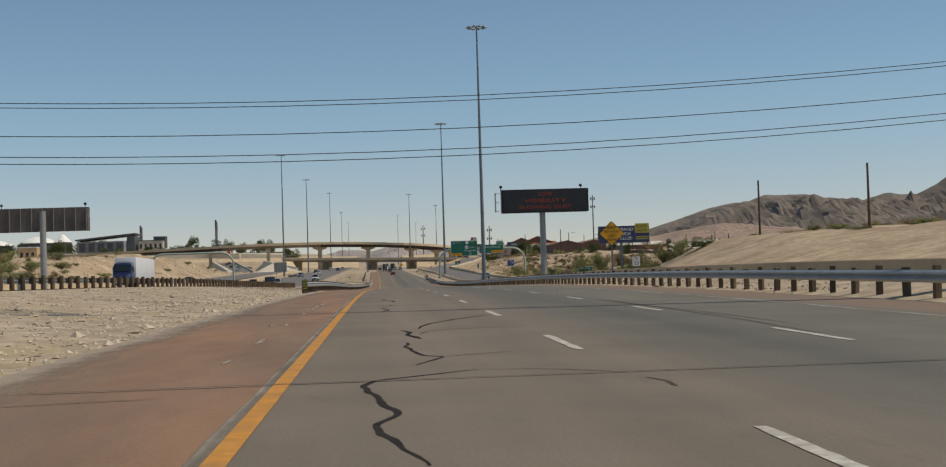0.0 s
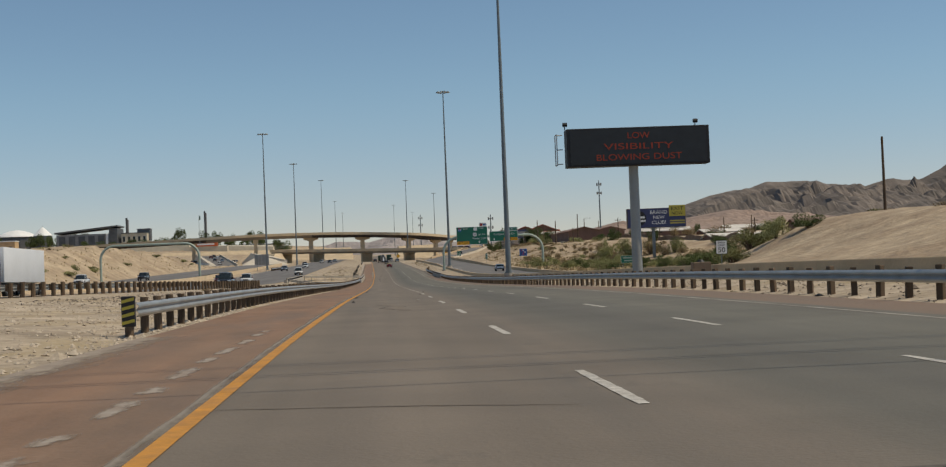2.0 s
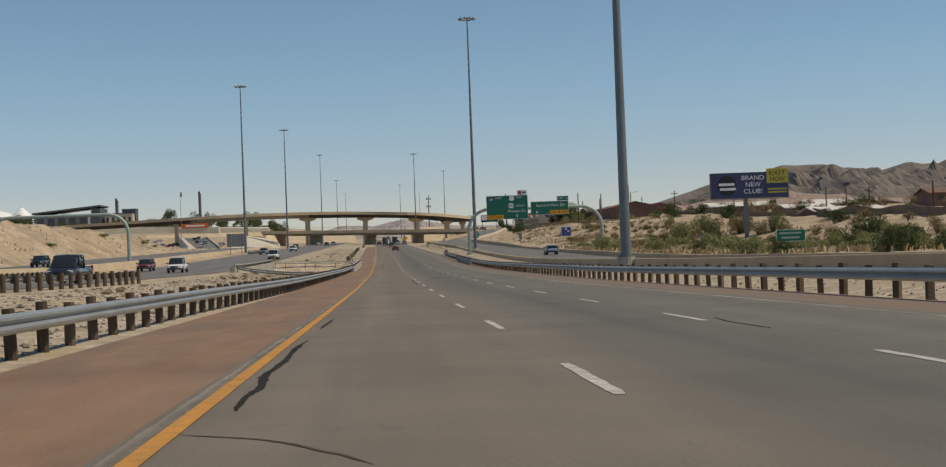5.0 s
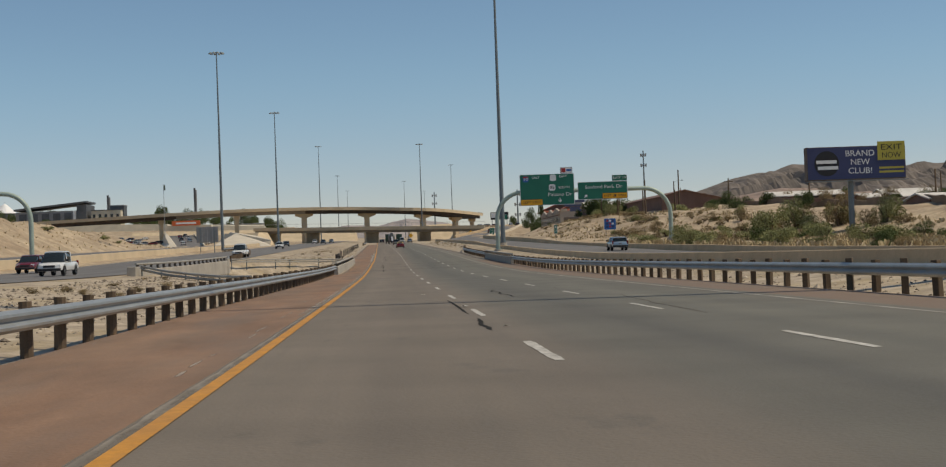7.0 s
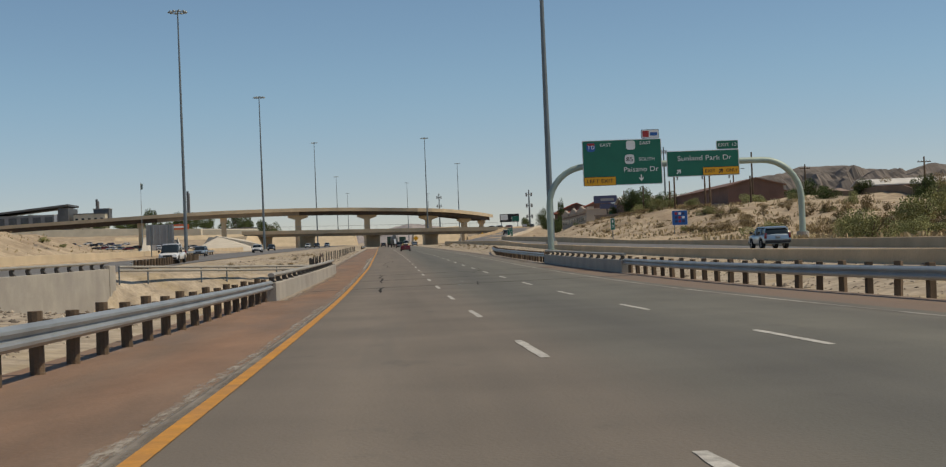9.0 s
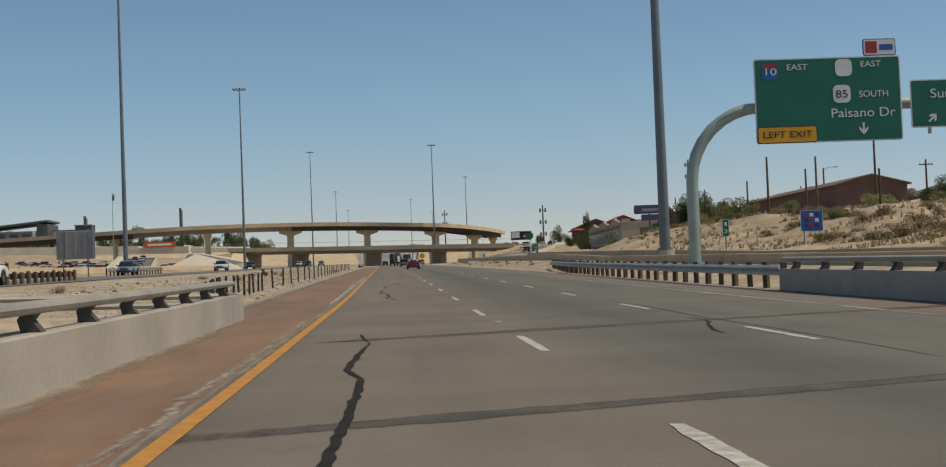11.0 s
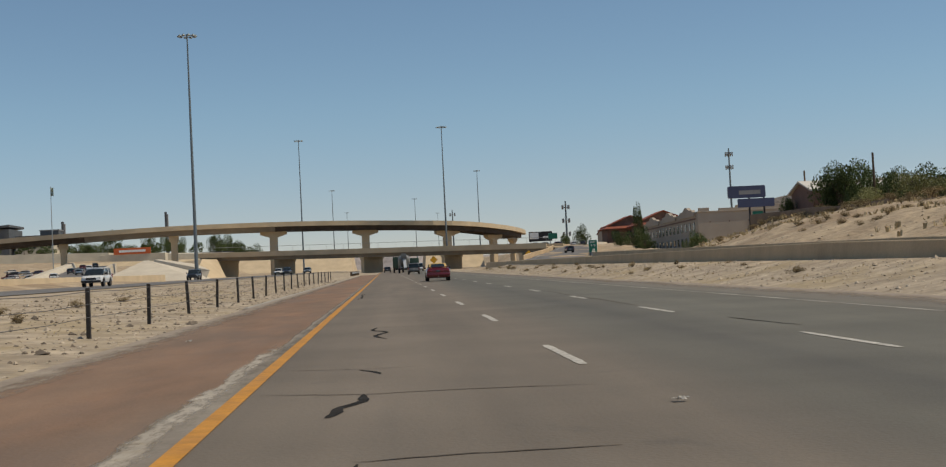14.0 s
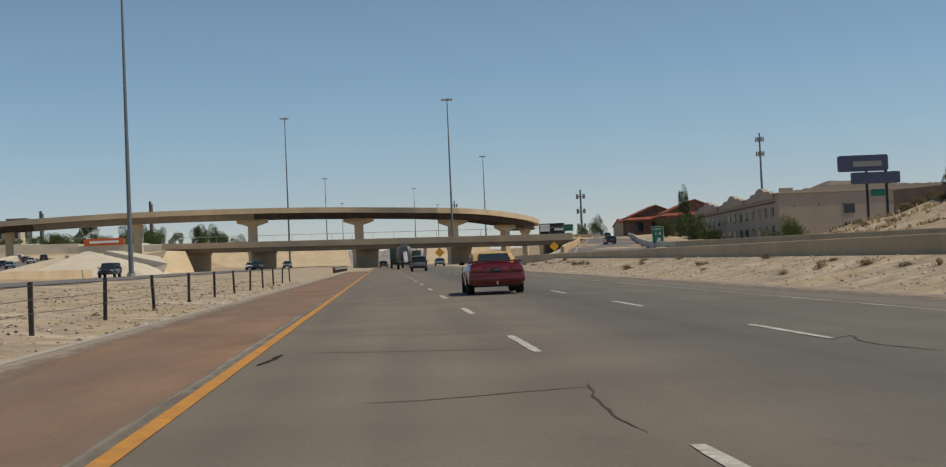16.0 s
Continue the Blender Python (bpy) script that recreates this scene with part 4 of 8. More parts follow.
near_rail = guardrail([(-3.8, 84), (-3.95, 130), (-3.95, 178), (-3.2, 235), (-2.45, 303)], "galvanised guardrail on round brown timber posts beside the red shoulder", 1, lift=lambda u, y: -0.02)
bm = bmesh.new()
box(bm, (-0.14, -0.12, 0.22), (0.14, 0.0, 0.86), 0.02)
end = part("terminal_plate", bm, BLACK, near_rail, "black end terminal plate with orange stripes")
end.matrix_local = Matrix.Translation(at(-3.75, 83.6))
for k in range(4):
    bm = bmesh.new()
    vs = [bm.verts.new(p) for p in ((-0.13, -0.123, 0.26 + 0.15 * k), (0.13, -0.123, 0.32 + 0.15 * k), (0.13, -0.123, 0.385 + 0.15 * k), (-0.13, -0.123, 0.325 + 0.15 * k))]
    ws = [bm.verts.new(v.co + Vector((0, 0.006, 0))) for v in vs]
    bm.faces.new(vs)
    bm.faces.new(ws[::-1])
    part("stripe", bm, BOARD_GOLD, end)
guardrail([(14.35, -20), (14.35, 45), (14.2, 130), (13.7, 172), (13.8, 243), (13.35, 322)], "long galvanised guardrail on brown timber posts along the outer shoulder", -1, lift=lambda u, y: -0.03, square=True, post_r=0.085)
guardrail([(13.2, 355), (13.1, 385), (13.4, 402), (15.0, 426)], "galvanised guardrail on timber posts flaring away from the road", -1, lift=lambda u, y: 0.0, square=True, post_r=0.085)
guardrail([(-17.2, 20), (-16.6, 80), (-14.6, 190), (-14.0, 226)], "guardrail of the opposite road seen from behind on thick timber posts", -1, lift=lambda u, y: 0.62, post_r=0.12)
guardrail([(-16.2, 352), (-17.5, 376), (-19.5, 408)], "guardrail of the opposite road on thick timber posts", -1, lift=lambda u, y: 0.6, post_r=0.12)
guardrail([(-33.8, 255), (-34.2, 300)], "low guardrail beside the opposite road", -1, lift=lambda u, y: 0.75)
guardrail([(-4.6, 640), (-4.2, 690)], "low guardrail ahead of the bridge column", 1, lift=lambda u, y: 0.0)
guardrail([(-31.5, 478), (-30.5, 512)], "low guardrail in front of the concrete slope", 1, lift=lambda u, y: 0.85)


def bridge_rail(u0, y0, u1, y1, face, label, parapet=0.63, top=0.90):
    rail = thing("bridge_rail", label, "bridge railing", group="bridge railings")
    line = [at(tab(y, (y0, y1), (u0, u1)), y) for y in rows(y0, y1, 3.0)]
    bm = bmesh.new()
    sweep(bm, along(line), [(-0.16, -3.2 if face > 0 else -0.4), (0.16, -3.2 if face > 0 else -0.4), (0.16, parapet - 0.02), (0.14, parapet), (-0.14, parapet), (-0.16, parapet - 0.02)])
    part("parapet", bm, CONCRETE, rail, "weathered concrete parapet")
    bm = bmesh.new()
    sweep(bm, along([p + Vector((0, 0, top)) for p in line]), [(0.11 * math.cos(a * math.pi / 5), 0.075 * math.sin(a * math.pi / 5)) for a in range(10)])
    part("top_rail", bm, RAIL_PAINT, rail, "dull oval steel top rail", True)
    bm = bmesh.new()
    sec = [(-0.13 * face, parapet - 0.01), (0.10 * face, parapet - 0.01), (-0.02 * face, (parapet + top) / 2), (0.06 * face, top - 0.04), (-0.10 * face, top - 0.02), (-0.17 * face, (parapet + top) / 2)]
    sweep(bm, [(Vector((0, -0.11, 0)), Vector((1, 0, 0)), Vector((0, 0, 1))), (Vector((0, 0.11, 0)), Vector((1, 0, 0)), Vector((0, 0, 1)))], sec)
    me = mesh_of("bracket", bm, BRACKET)
    for y in rows(y0 + 1.0, y1 - 1.0, 2.6):
        share("bracket", me, rail, Matrix.Translation(at(tab(y, (y0, y1), (u0, u1)), y)))
    return rail


end_rail = bridge_rail(-2.33, 303, -2.12, 347.8, 1, "concrete bridge parapet with an oval steel rail on curved brackets")
bridge_rail(13.25, 322, 13.2, 355, -1, "concrete bridge parapet with a steel rail beside the outer shoulder")
opp_rail = bridge_rail(-14.6, 286, -14.7, 336, 1, "pale concrete bridge parapet of the opposite carriageway", 1.10, 1.45)
bm = bmesh.new()
box(bm, (-0.35, 0, -3.0), (0.22, 1.6, 1.28), 0.04)
part("end_block", bm, CONCRETE, opp_rail, "upright concrete end block").matrix_local = Matrix.Translation(at(-14.7, 335.8))
bm = bmesh.new()
box(bm, (-0.35, -1.2, -1.0), (0.22, 0.2, 1.28), 0.04)
part("end_block", bm, CONCRETE, opp_rail, "upright concrete end block").matrix_local = Matrix.Translation(at(-14.6, 286))


bm = bmesh.new()
box(bm, (-0.19, 0, -3.0), (0.17, 1.2, 0.68), 0.03)
part("end_block", bm, CONCRETE, end_rail, "upright concrete end block").matrix_local = Matrix.Translation(at(-2.12, 347.7))


def pipe_rail(keys, label, posts=3.0):
    rail = thing("pipe_rail", label, "railing", group="pipe railings")
    line = smooth_line(keys, 2.0)
    for h in (0.76, 0.54):
        bm = bmesh.new()
        tube(bm, [p + Vector((0, 0, h)) for p in line], 0.08, 7)
        part("bar", bm, RAIL_PAINT, rail)
    n = int(len(line) * 2.0 / posts)
    for k in range(n):
        p = line[min(len(line) - 1, int(k * posts / 2.0))]
        bm = bmesh.new()
        rod(bm, p + Vector((0, 0, -0.3)), p + Vector((0, 0, 0.78)), 0.05, n=7)
        part("post", bm, MAST, rail)
    return rail


pipe_rail([at(-14.3, 286.5, 0.52), at(-12.6, 283.8, 0.22), at(-9.5, 278, -0.08), at(-7.0, 272, -0.2), at(-4.9, 263, -0.15)], "galvanised pipe railing across the gravel median")
pipe_rail([at(-14.4, 338, 0.40), at(-9.0, 346, 0.05), at(-3.0, 353, -0.25)], "galvanised pipe railing behind the bridge opening")

# wire fence of the median
fence = thing("wire_fence", "dark steel post and wire fence along the gravel median", "fence")
POST_Y = [352.5 + 2.05 * k for k in range(16)] + [389.3 + 7.2 * k for k in range(0, 25)]


def fence_u(y):
    return tab(y, (352, 366, 392, 460, 500, 560), (-3.4, -4.75, -4.7, -4.8, -5.1, -5.0))


bm = bmesh.new()
box(bm, (-0.045, -0.045, -0.3), (0.045, 0.045, 1.06), 0.01)
me = mesh_of("post", bm, DARK_POST)
for k, y in enumerate(POST_Y):
    u = fence_u(y)
    share("post", me, fence, Matrix.Translation(at(u, y, rise(u, y) - (0.15 if y < 386 else 0.0))) @ pose(0, 0, 0, 2 * math.sin(k * 4.1), 2.5 * math.sin(k * 2.3), 0))
for h in (0.45, 0.72, 0.98):
    bm = bmesh.new()
    pts = []
    for a, b in zip(POST_Y, POST_Y[1:]):
        for s in (0, 0.5):
            y = a + (b - a) * s
            u = fence_u(y)
            pts.append(at(u + 0.05, y, rise(u, y) + h - (0.03 if s else 0) - tab(y, (384, 389), (0.14, 0.0))))
    tube(bm, pts, 0.007, 5)
    part("strand", bm, WIRE, fence)


def low_wall(name, keys, low, high, thick, material, label, step=4.0):
    bm = bmesh.new()
    ys, us = [k[1] for k in keys], [k[0] for k in keys]
    line = [at(tab(y, ys, us), y) for y in rows(ys[0], ys[-1], step)]
    pl = along(line)
    rings = []
    for (o, s, w), y in zip(pl, rows(ys[0], ys[-1], step)):
        lo, hi = (low(y) if callable(low) else low), (high(y) if callable(high) else high)
        rings.append([bm.verts.new(o + s * a + w * b) for a, b in ((-thick / 2 - 0.12, lo), (thick / 2 + 0.12, lo), (thick / 2 + 0.10, lo + 0.12), (thick / 2, hi - 0.03), (thick / 2 - 0.03, hi), (-thick / 2 + 0.03, hi), (-thick / 2, hi - 0.03), (-thick / 2 - 0.10, lo + 0.12))])
    for p, q in zip(rings, rings[1:]):
        for k in range(8):
            bm.faces.new((p[k], p[(k + 1) % 8], q[(k + 1) % 8], q[k]))
    bm.faces.new(rings[0][::-1])
    bm.faces.new(rings[-1])
    return solid(name, bm, material, label, "barrier wall", "barrier walls", smooth=False)


low_wall("barrier_wall", [(18.7, -40), (18.65, 250), (18.7, 420), (18.8, 470), (19.0, 560), (19.2, 640)], 0.2, lambda y: tab(y, (60, 420, 455, 640), (0.95, 0.98, 1.36, 1.3)), 0.3, WALL_TAN, "low tan concrete barrier between highway and exit ramp")
low_wall("barrier_wall", [(31.4, -40), (31.4, 420), (31.6, 520), (31.8, 600)], 0.3, lambda y: tab(y, (0, 265, 285, 320, 350, 385, 420, 450, 480, 600), (0.80, 0.84, 0.98, 1.12, 1.08, 0.92, 0.92, 1.25, 1.50, 2.05)), 0.3, WALL_TAN, "low tan concrete barrier at the foot of the hillside")
low_wall("barrier_wall", [(-36.5, -40), (-36.4, 250), (-36.4, 400), (-37.0, 480), (-38.0, 560), (-40.0, 660)], 0.5, 1.95, 0.35, TAN, "long tan concrete barrier between the opposite roads")
low_wall("barrier_wall", [(31.8 + bend(y), y) for y in (604, 640, 670, 700, 725, 750, 775, 800, 850, 900)], lambda y: ramp_up(y) - 0.5, lambda y: ramp_up(y) + 0.9, 0.3, PALE, "pale concrete barrier along the rising exit ramp")
low_wall("barrier_wall", [(19.3 + bend(y), y) for y in (642, 670, 700, 725, 750, 775, 800, 850, 900)], lambda y: 0.3, lambda y: ramp_up(y) + 0.75, 0.4, WALL_TAN, "tan concrete retaining wall of the rising exit ramp")


# ---- high mast lights ----
def high_mast(x, y, base, top, heads=10):
    m = thing("high_mast_light", "tall tapered grey steel high-mast light with a ring of lamps", "street light", pose(x, y, base), "high mast lights")
    h = top - base
    bm = bmesh.new()
    rod(bm, (0, 0, -0.6), (0, 0, 0.45), 0.62, 0.6, 16)
    part("footing", bm, CONCRETE, m, "round concrete footing")
    bm = bmesh.new()
    rod(bm, (0, 0, 0.45), (0, 0, 0.6), 0.5, 0.5, 16)
    rod(bm, (0, 0, 0.6), (0, 0, h - 0.2), 0.36, 0.12, 14)
    part("pole", bm, MAST, m, smooth=True)
    bm = bmesh.new()
    tube(bm, [(1.2 * math.cos(a * math.pi / 10), 1.2 * math.sin(a * math.pi / 10), h - 0.35) for a in range(21)], 0.06, 6)
    for a in range(4):
        rod(bm, (0, 0, h - 0.3), (1.2 * math.cos(a * math.pi / 2), 1.2 * math.sin(a * math.pi / 2), h - 0.35), 0.05, n=6)
    rod(bm, (0, 0, h - 0.5), (0, 0, h), 0.2, 0.12, 10)
    ring = part("lamp_ring", bm, MAST, m)
    bm = bmesh.new()
    rod(bm, (0, 0, -0.16), (0, 0, 0.02), 0.36, 0.27, 10)
    rod(bm, (0, 0, 0.02), (0, 0, 0.16), 0.2, 0.12, 8)
    me = mesh_of("lamp", bm, MAST)
    for a in range(heads):
        share("lamp", me, ring, pose(1.5 * math.cos(a * 2 * math.pi / heads), 1.5 * math.sin(a * 2 * math.pi / heads), h - 0.33))
    return m


for x, y, b, t in ((-36.6, 510, 3.4, 49.5), (-35.2, 652, 5.8, 50.8), (-34.9, 938, 10.6, 62.8), (-35.4, 1228, 16, 64.1), (17.8, 33.1, 0.4, 44), (17.4, 231, 0.35, 44.5),
                   (18.7, 402.3, 2.05, 47.6), (17.8, 840, 8.2, 54.3), (44.1, 1082, 15, 60), (16.9, 1364, 17, 65.8), (-36, 1500, 21, 66), (42, 1640, 24, 70)):
    high_mast(x, y, b, t)


# ---- signs ----
def panel(bm, w, h, thick=0.06, r=0.12):
    """A board with rounded corners, facing -y, its middle at the origin."""
    ring = []
    for cx, cz, a0 in ((w / 2 - r, h / 2 - r, 0), (-w / 2 + r, h / 2 - r, 90), (-w / 2 + r, -h / 2 + r, 180), (w / 2 - r, -h / 2 + r, 270)):
        for k in range(5):
            a = radians(a0 + 22.5 * k)
            ring.append((cx + r * math.cos(a), cz + r * math.sin(a)))
    f = [bm.verts.new((x, -thick / 2, z)) for x, z in ring]
    g = [bm.verts.new((x, thick / 2, z)) for x, z in ring]
    bm.faces.new(f[::-1])
    bm.faces.new(g)
    for k in range(len(ring)):
        bm.faces.new((f[k], f[(k + 1) % len(ring)], g[(k + 1) % len(ring)], g[k]))


def framed(name, w, h, face, parent, place, edge=SIGN_WHITE, border=0.06, label=""):
    """A sign panel with a border line round its face."""
    bm = bmesh.new()
    panel(bm, w, h)
    ob = part(name, bm, edge, parent, label)
    ob.matrix_local = place
    bm = bmesh.new()
    panel(bm, w - 2 * border, h - 2 * border, 0.02, 0.09)
    inner = part("face", bm, face, ob)
    inner.matrix_local = pose(0, -0.027, 0)
    return ob


def arrow(parent, place, size, material, turn=0):
    bm = bmesh.new()
    s = size
    pts = [(-0.08, 0.5), (0.08, 0.5), (0.08, -0.05), (0.34, 0.2), (0.34, -0.04), (0, -0.42), (-0.34, -0.04), (-0.34, 0.2), (-0.08, -0.05)]
    c, n = math.cos(radians(turn)), math.sin(radians(turn))
    lo = [bm.verts.new(((x * c - z * n) * s, 0.0, (x * n + z * c) * s)) for x, z in pts]
    hi = [bm.verts.new(v.co + Vector((0, -0.01, 0))) for v in lo]
    bm.faces.new(hi)
    for k in range(len(pts)):
        bm.faces.new((lo[k], lo[(k + 1) % len(pts)], hi[(k + 1) % len(pts)], hi[k]))
    ob = part("arrow", bm, material, parent)
    ob.matrix_local = place
    return ob


def arch_gantry(x0, x1, y, base0, base1, z, label, r=0.3, bend=3.2):
    g = thing("sign_gantry", label, "sign gantry", pose((x0 + x1) / 2, y, min(base0, base1)), "sign gantries")
    o = Vector(((x0 + x1) / 2, y, min(base0, base1)))
    pts = [Vector((x0, y, base0)), Vector((x0, y, (base0 + z - bend) / 2))]
    pts += [Vector((x0 + bend - bend * math.cos(a * math.pi / 16), y, z - bend + bend * math.sin(a * math.pi / 16))) for a in range(9)]
    pts += [Vector((x1 - bend + bend * math.sin(a * math.pi / 16), y, z - bend + bend * math.cos(a * math.pi / 16))) for a in range(9)]
    pts += [Vector((x1, y, (base1 + z - bend) / 2)), Vector((x1, y, base1))]
    bm = bmesh.new()
    rings, n = [], 14
    for i, p in enumerate(pts):
        d = (pts[min(i + 1, len(pts) - 1)] - pts[max(i - 1, 0)]).normalized()
        side, up = Vector((0, 1, 0)), d.cross(Vector((0, 1, 0))).normalized()
        rings.append([bm.verts.new(p - o + side * r * math.cos(2 * math.pi * k / n) + up * r * math.sin(2 * math.pi * k / n)) for k in range(n)])
    for a, b in zip(rings, rings[1:]):
        for k in range(n):
            bm.faces.new((a[k], a[(k + 1) % n], b[(k + 1) % n], b[k]))
    part("arch", bm, GANTRY, g, "bent grey-green steel tube", True)
    for xx, bb in ((x0, base0), (x1, base1)):
        bm = bmesh.new()
        rod(bm, Vector((xx, y, bb - 0.6)) - o, Vector((xx, y, bb + 0.25)) - o, 0.6, 0.58, 14)
        part("footing", bm, CONCRETE, g)
        bm = bmesh.new()
        rod(bm, Vector((xx, y, bb + 0.25)) - o, Vector((xx, y, bb + 0.32)) - o, 0.5, 0.5, 14)
        part("flange", bm, GANTRY, g)
    return g, o


gantry, o = arch_gantry(16.35, 40.6, 383.3, 1.2, 2.0, 9.25, "grey-green tubular arch gantry carrying two green guide signs", bend=3.7)
SY = 383.3 - 0.55
sA = framed("guide_sign", 7.55, 4.3, SIGN_GREEN, gantry, Matrix.Translation(Vector((23.38, SY, 9.47)) - o), label="large green guide sign with white lettering")
words("EAST", 0.42, SIGN_WHITE, sA, pose(-1.55, -0.045, 1.68), width=1.05)
words("EAST", 0.42, SIGN_WHITE, sA, pose(2.25, -0.045, 1.75), width=1.05)
words("SOUTH", 0.46, SIGN_WHITE, sA, pose(2.35, -0.045, 0.22), width=1.5)
words("Paisano Dr", 0.66, SIGN_WHITE, sA, pose(1.75, -0.045, -0.72), width=3.3)
arrow(sA, pose(1.75, -0.04, -1.55), 0.66, SIGN_WHITE)


def shield(parent, place, w, face, text, ink, top=None):
    bm = bmesh.new()
    panel(bm, w, w, 0.02, w * 0.28)
    ob = part("shield", bm, face, parent)
    ob.matrix_local = place
    if top:
        bm = bmesh.new()
        panel(bm, w * 0.9, w * 0.26, 0.012, w * 0.1)
        part("shield_crown", bm, top, ob).matrix_local = pose(0, -0.016, w * 0.33)
    if text:
        words(text, w * 0.62, ink, ob, pose(0, -0.018, -0.03 * w), width=w * 0.68)
    return ob


shield(sA, pose(-2.95, -0.04, 1.5), 0.82, SIGN_BLUE, "10", SIGN_WHITE, SIGN_RED)
shield(sA, pose(0.85, -0.04, 1.6), 0.86, SIGN_WHITE, "", BLACK)
shield(sA, pose(0.70, -0.04, 0.27), 0.90, SIGN_WHITE, "85", BLACK)
tag = framed("exit_tab", 3.05, 0.84, SIGN_YELLOW, sA, pose(-2.2, -0.06, -1.72), BLACK, 0.04, "yellow exit tab with black lettering")
words("LEFT EXIT", 0.46, BLACK, tag, pose(0, -0.045, 0), width=2.5)
plaque = framed("toll_plaque", 1.7, 0.85, SIGN_WHITE, sA, pose(2.75, 0, 2.6), BLACK, 0.04, "small white and blue plaque above the sign")
bm = bmesh.new()
box(bm, (-0.72, -0.045, -0.30), (-0.12, -0.035, 0.30))
part("emblem", bm, SIGN_RED, plaque)
bm = bmesh.new()
box(bm, (0.0, -0.045, -0.16), (0.7, -0.035, 0.14))
part("bar", bm, SIGN_BLUE, plaque)
sB = framed("guide_sign", 6.95, 2.45, SIGN_GREEN, gantry, Matrix.Translation(Vector((31.1, SY, 9.12)) - o), label="wide green guide sign with white lettering")
words("Sunland Park Dr", 0.66, SIGN_WHITE, sB, pose(0.15, -0.045, 0.48), width=5.2)
arrow(sB, pose(-2.35, -0.04, -0.72), 0.62, SIGN_WHITE, 135)
tag = framed("exit_tab", 3.5, 0.78, SIGN_YELLOW, sB, pose(1.68, -0.06, -0.78), BLACK, 0.04, "yellow exit only tab with black lettering")
words("EXIT", 0.44, BLACK, tag, pose(-1.05, -0.045, 0), width=1.0)
words("ONLY", 0.44, BLACK, tag, pose(1.05, -0.045, 0), width=1.1)
arrow(tag, pose(0, -0.04, 0), 0.6, BLACK, 135)
plaque = framed("exit_plaque", 2.1, 0.84, SIGN_GREEN, sB, pose(2.4, 0, 1.66), SIGN_WHITE, 0.04, "small green exit number plaque")
words("EXIT 13", 0.44, SIGN_WHITE, plaque, pose(0, -0.045, 0), width=1.75)
for k, xx in enumerate((20.5, 23.4, 26.2, 28.6, 31.0, 33.6)):
    bm = bmesh.new()
    box(bm, (xx - 0.06 - o.x, SY + 0.03 - o.y, 7.6 - o.z), (xx + 0.06 - o.x, SY + 0.22 - o.y, (11.4 if xx < 27.3 else 10.2) - o.z))
    part("bracket", bm, STEEL, gantry)
arch_gantry(-58.6, -37.8, 348, 1.6, 1.7, 9.4, "empty grey-green tubular steel arch gantry over the collector road", 0.26, 3.0)

# message board
dms = thing("message_board", "black electronic message board with dim red lettering on one post", "message sign", pose(16.7, 138.9, 0.35))
bm = bmesh.new()
rod(bm, (0, 0, 0.3), (0, 0, 7.6), 0.33, 0.30, 18)
rod(bm, (0, 0, 0.3), (0, 0, 0.42), 0.52, 0.52, 16)
part("post", bm, DMS_POST, dms, "grey painted round steel post", True)
bm = bmesh.new()
box(bm, (-0.9, -0.9, -0.6), (0.9, 0.9, 0.3), 0.04)
part("footing", bm, CONCRETE, dms, "square concrete footing")
bm = bmesh.new()
box(bm, (-4.25, -0.75, 7.27), (4.75, 0.45, 9.66), 0.04)
body = part("cabinet", bm, BLACK, dms, "black sheet-metal sign cabinet")
bm = bmesh.new()
box(bm, (-4.05, -0.765, 7.4), (4.55, -0.751, 9.53))
part("display", bm, DMS_FACE, body, "dark display window")
for txt, zz, w in (("LOW", 9.12, 1.4), ("VISIBILITY", 8.45, 4.4), ("BLOWING DUST", 7.78, 5.4)):
    words(txt, 0.55, DMS_LED, body, pose(0.25, -0.775, zz), width=w)
for xx in (-4.25, 4.05):
    bm = bmesh.new()
    rod(bm, (xx, 0, 9.66), (xx, 0, 9.95), 0.035, n=6)
    rod(bm, (xx - 0.14, -0.1, 10.0), (xx + 0.14, -0.1, 10.0), 0.13, n=8)
    part("beacon", bm, BLACK, dms)
bm = bmesh.new()
for zz in (7.5, 8.4, 9.3):
    rod(bm, (-4.85, -0.5, zz), (-4.5, -0.5, zz), 0.035, n=6)
rod(bm, (-4.85, -0.5, 7.45), (-4.85, -0.5, 9.35), 0.035, n=6)
rod(bm, (-4.85, 0.3, 7.45), (-4.85, 0.3, 9.35), 0.035, n=6)
rod(bm, (-4.85, 0.3, 9.35), (-4.85, -0.5, 9.35), 0.035, n=6)
rod(bm, (-4.85, 0.3, 7.45), (-4.85, -0.5, 7.45), 0.035, n=6)
part("service_ladder", bm, STEEL, dms)

back_board = thing("message_board", "back of a rusty brown message board on a round post", "message sign", pose(-34.3, 140, 1.2))
bm = bmesh.new()
rod(bm, (0, 0, -0.5), (0, 0, 8.0), 0.34, 0.31, 16)
part("post", bm, DMS_POST, back_board, smooth=True)
bm = bmesh.new()
box(bm, (-4.5, 0.0, 5.95), (4.5, 1.1, 8.35), 0.04)
body = part("cabinet", bm, BROWN_PANEL, back_board, "brown weathered sheet-metal back")
for k in range(9):
    bm = bmesh.new()
    box(bm, (-4.45 + k * 1.1, -0.09, 5.98), (-4.37 + k * 1.1, 0.0, 8.32))
    part("rib", bm, SIGN_BACK, body)
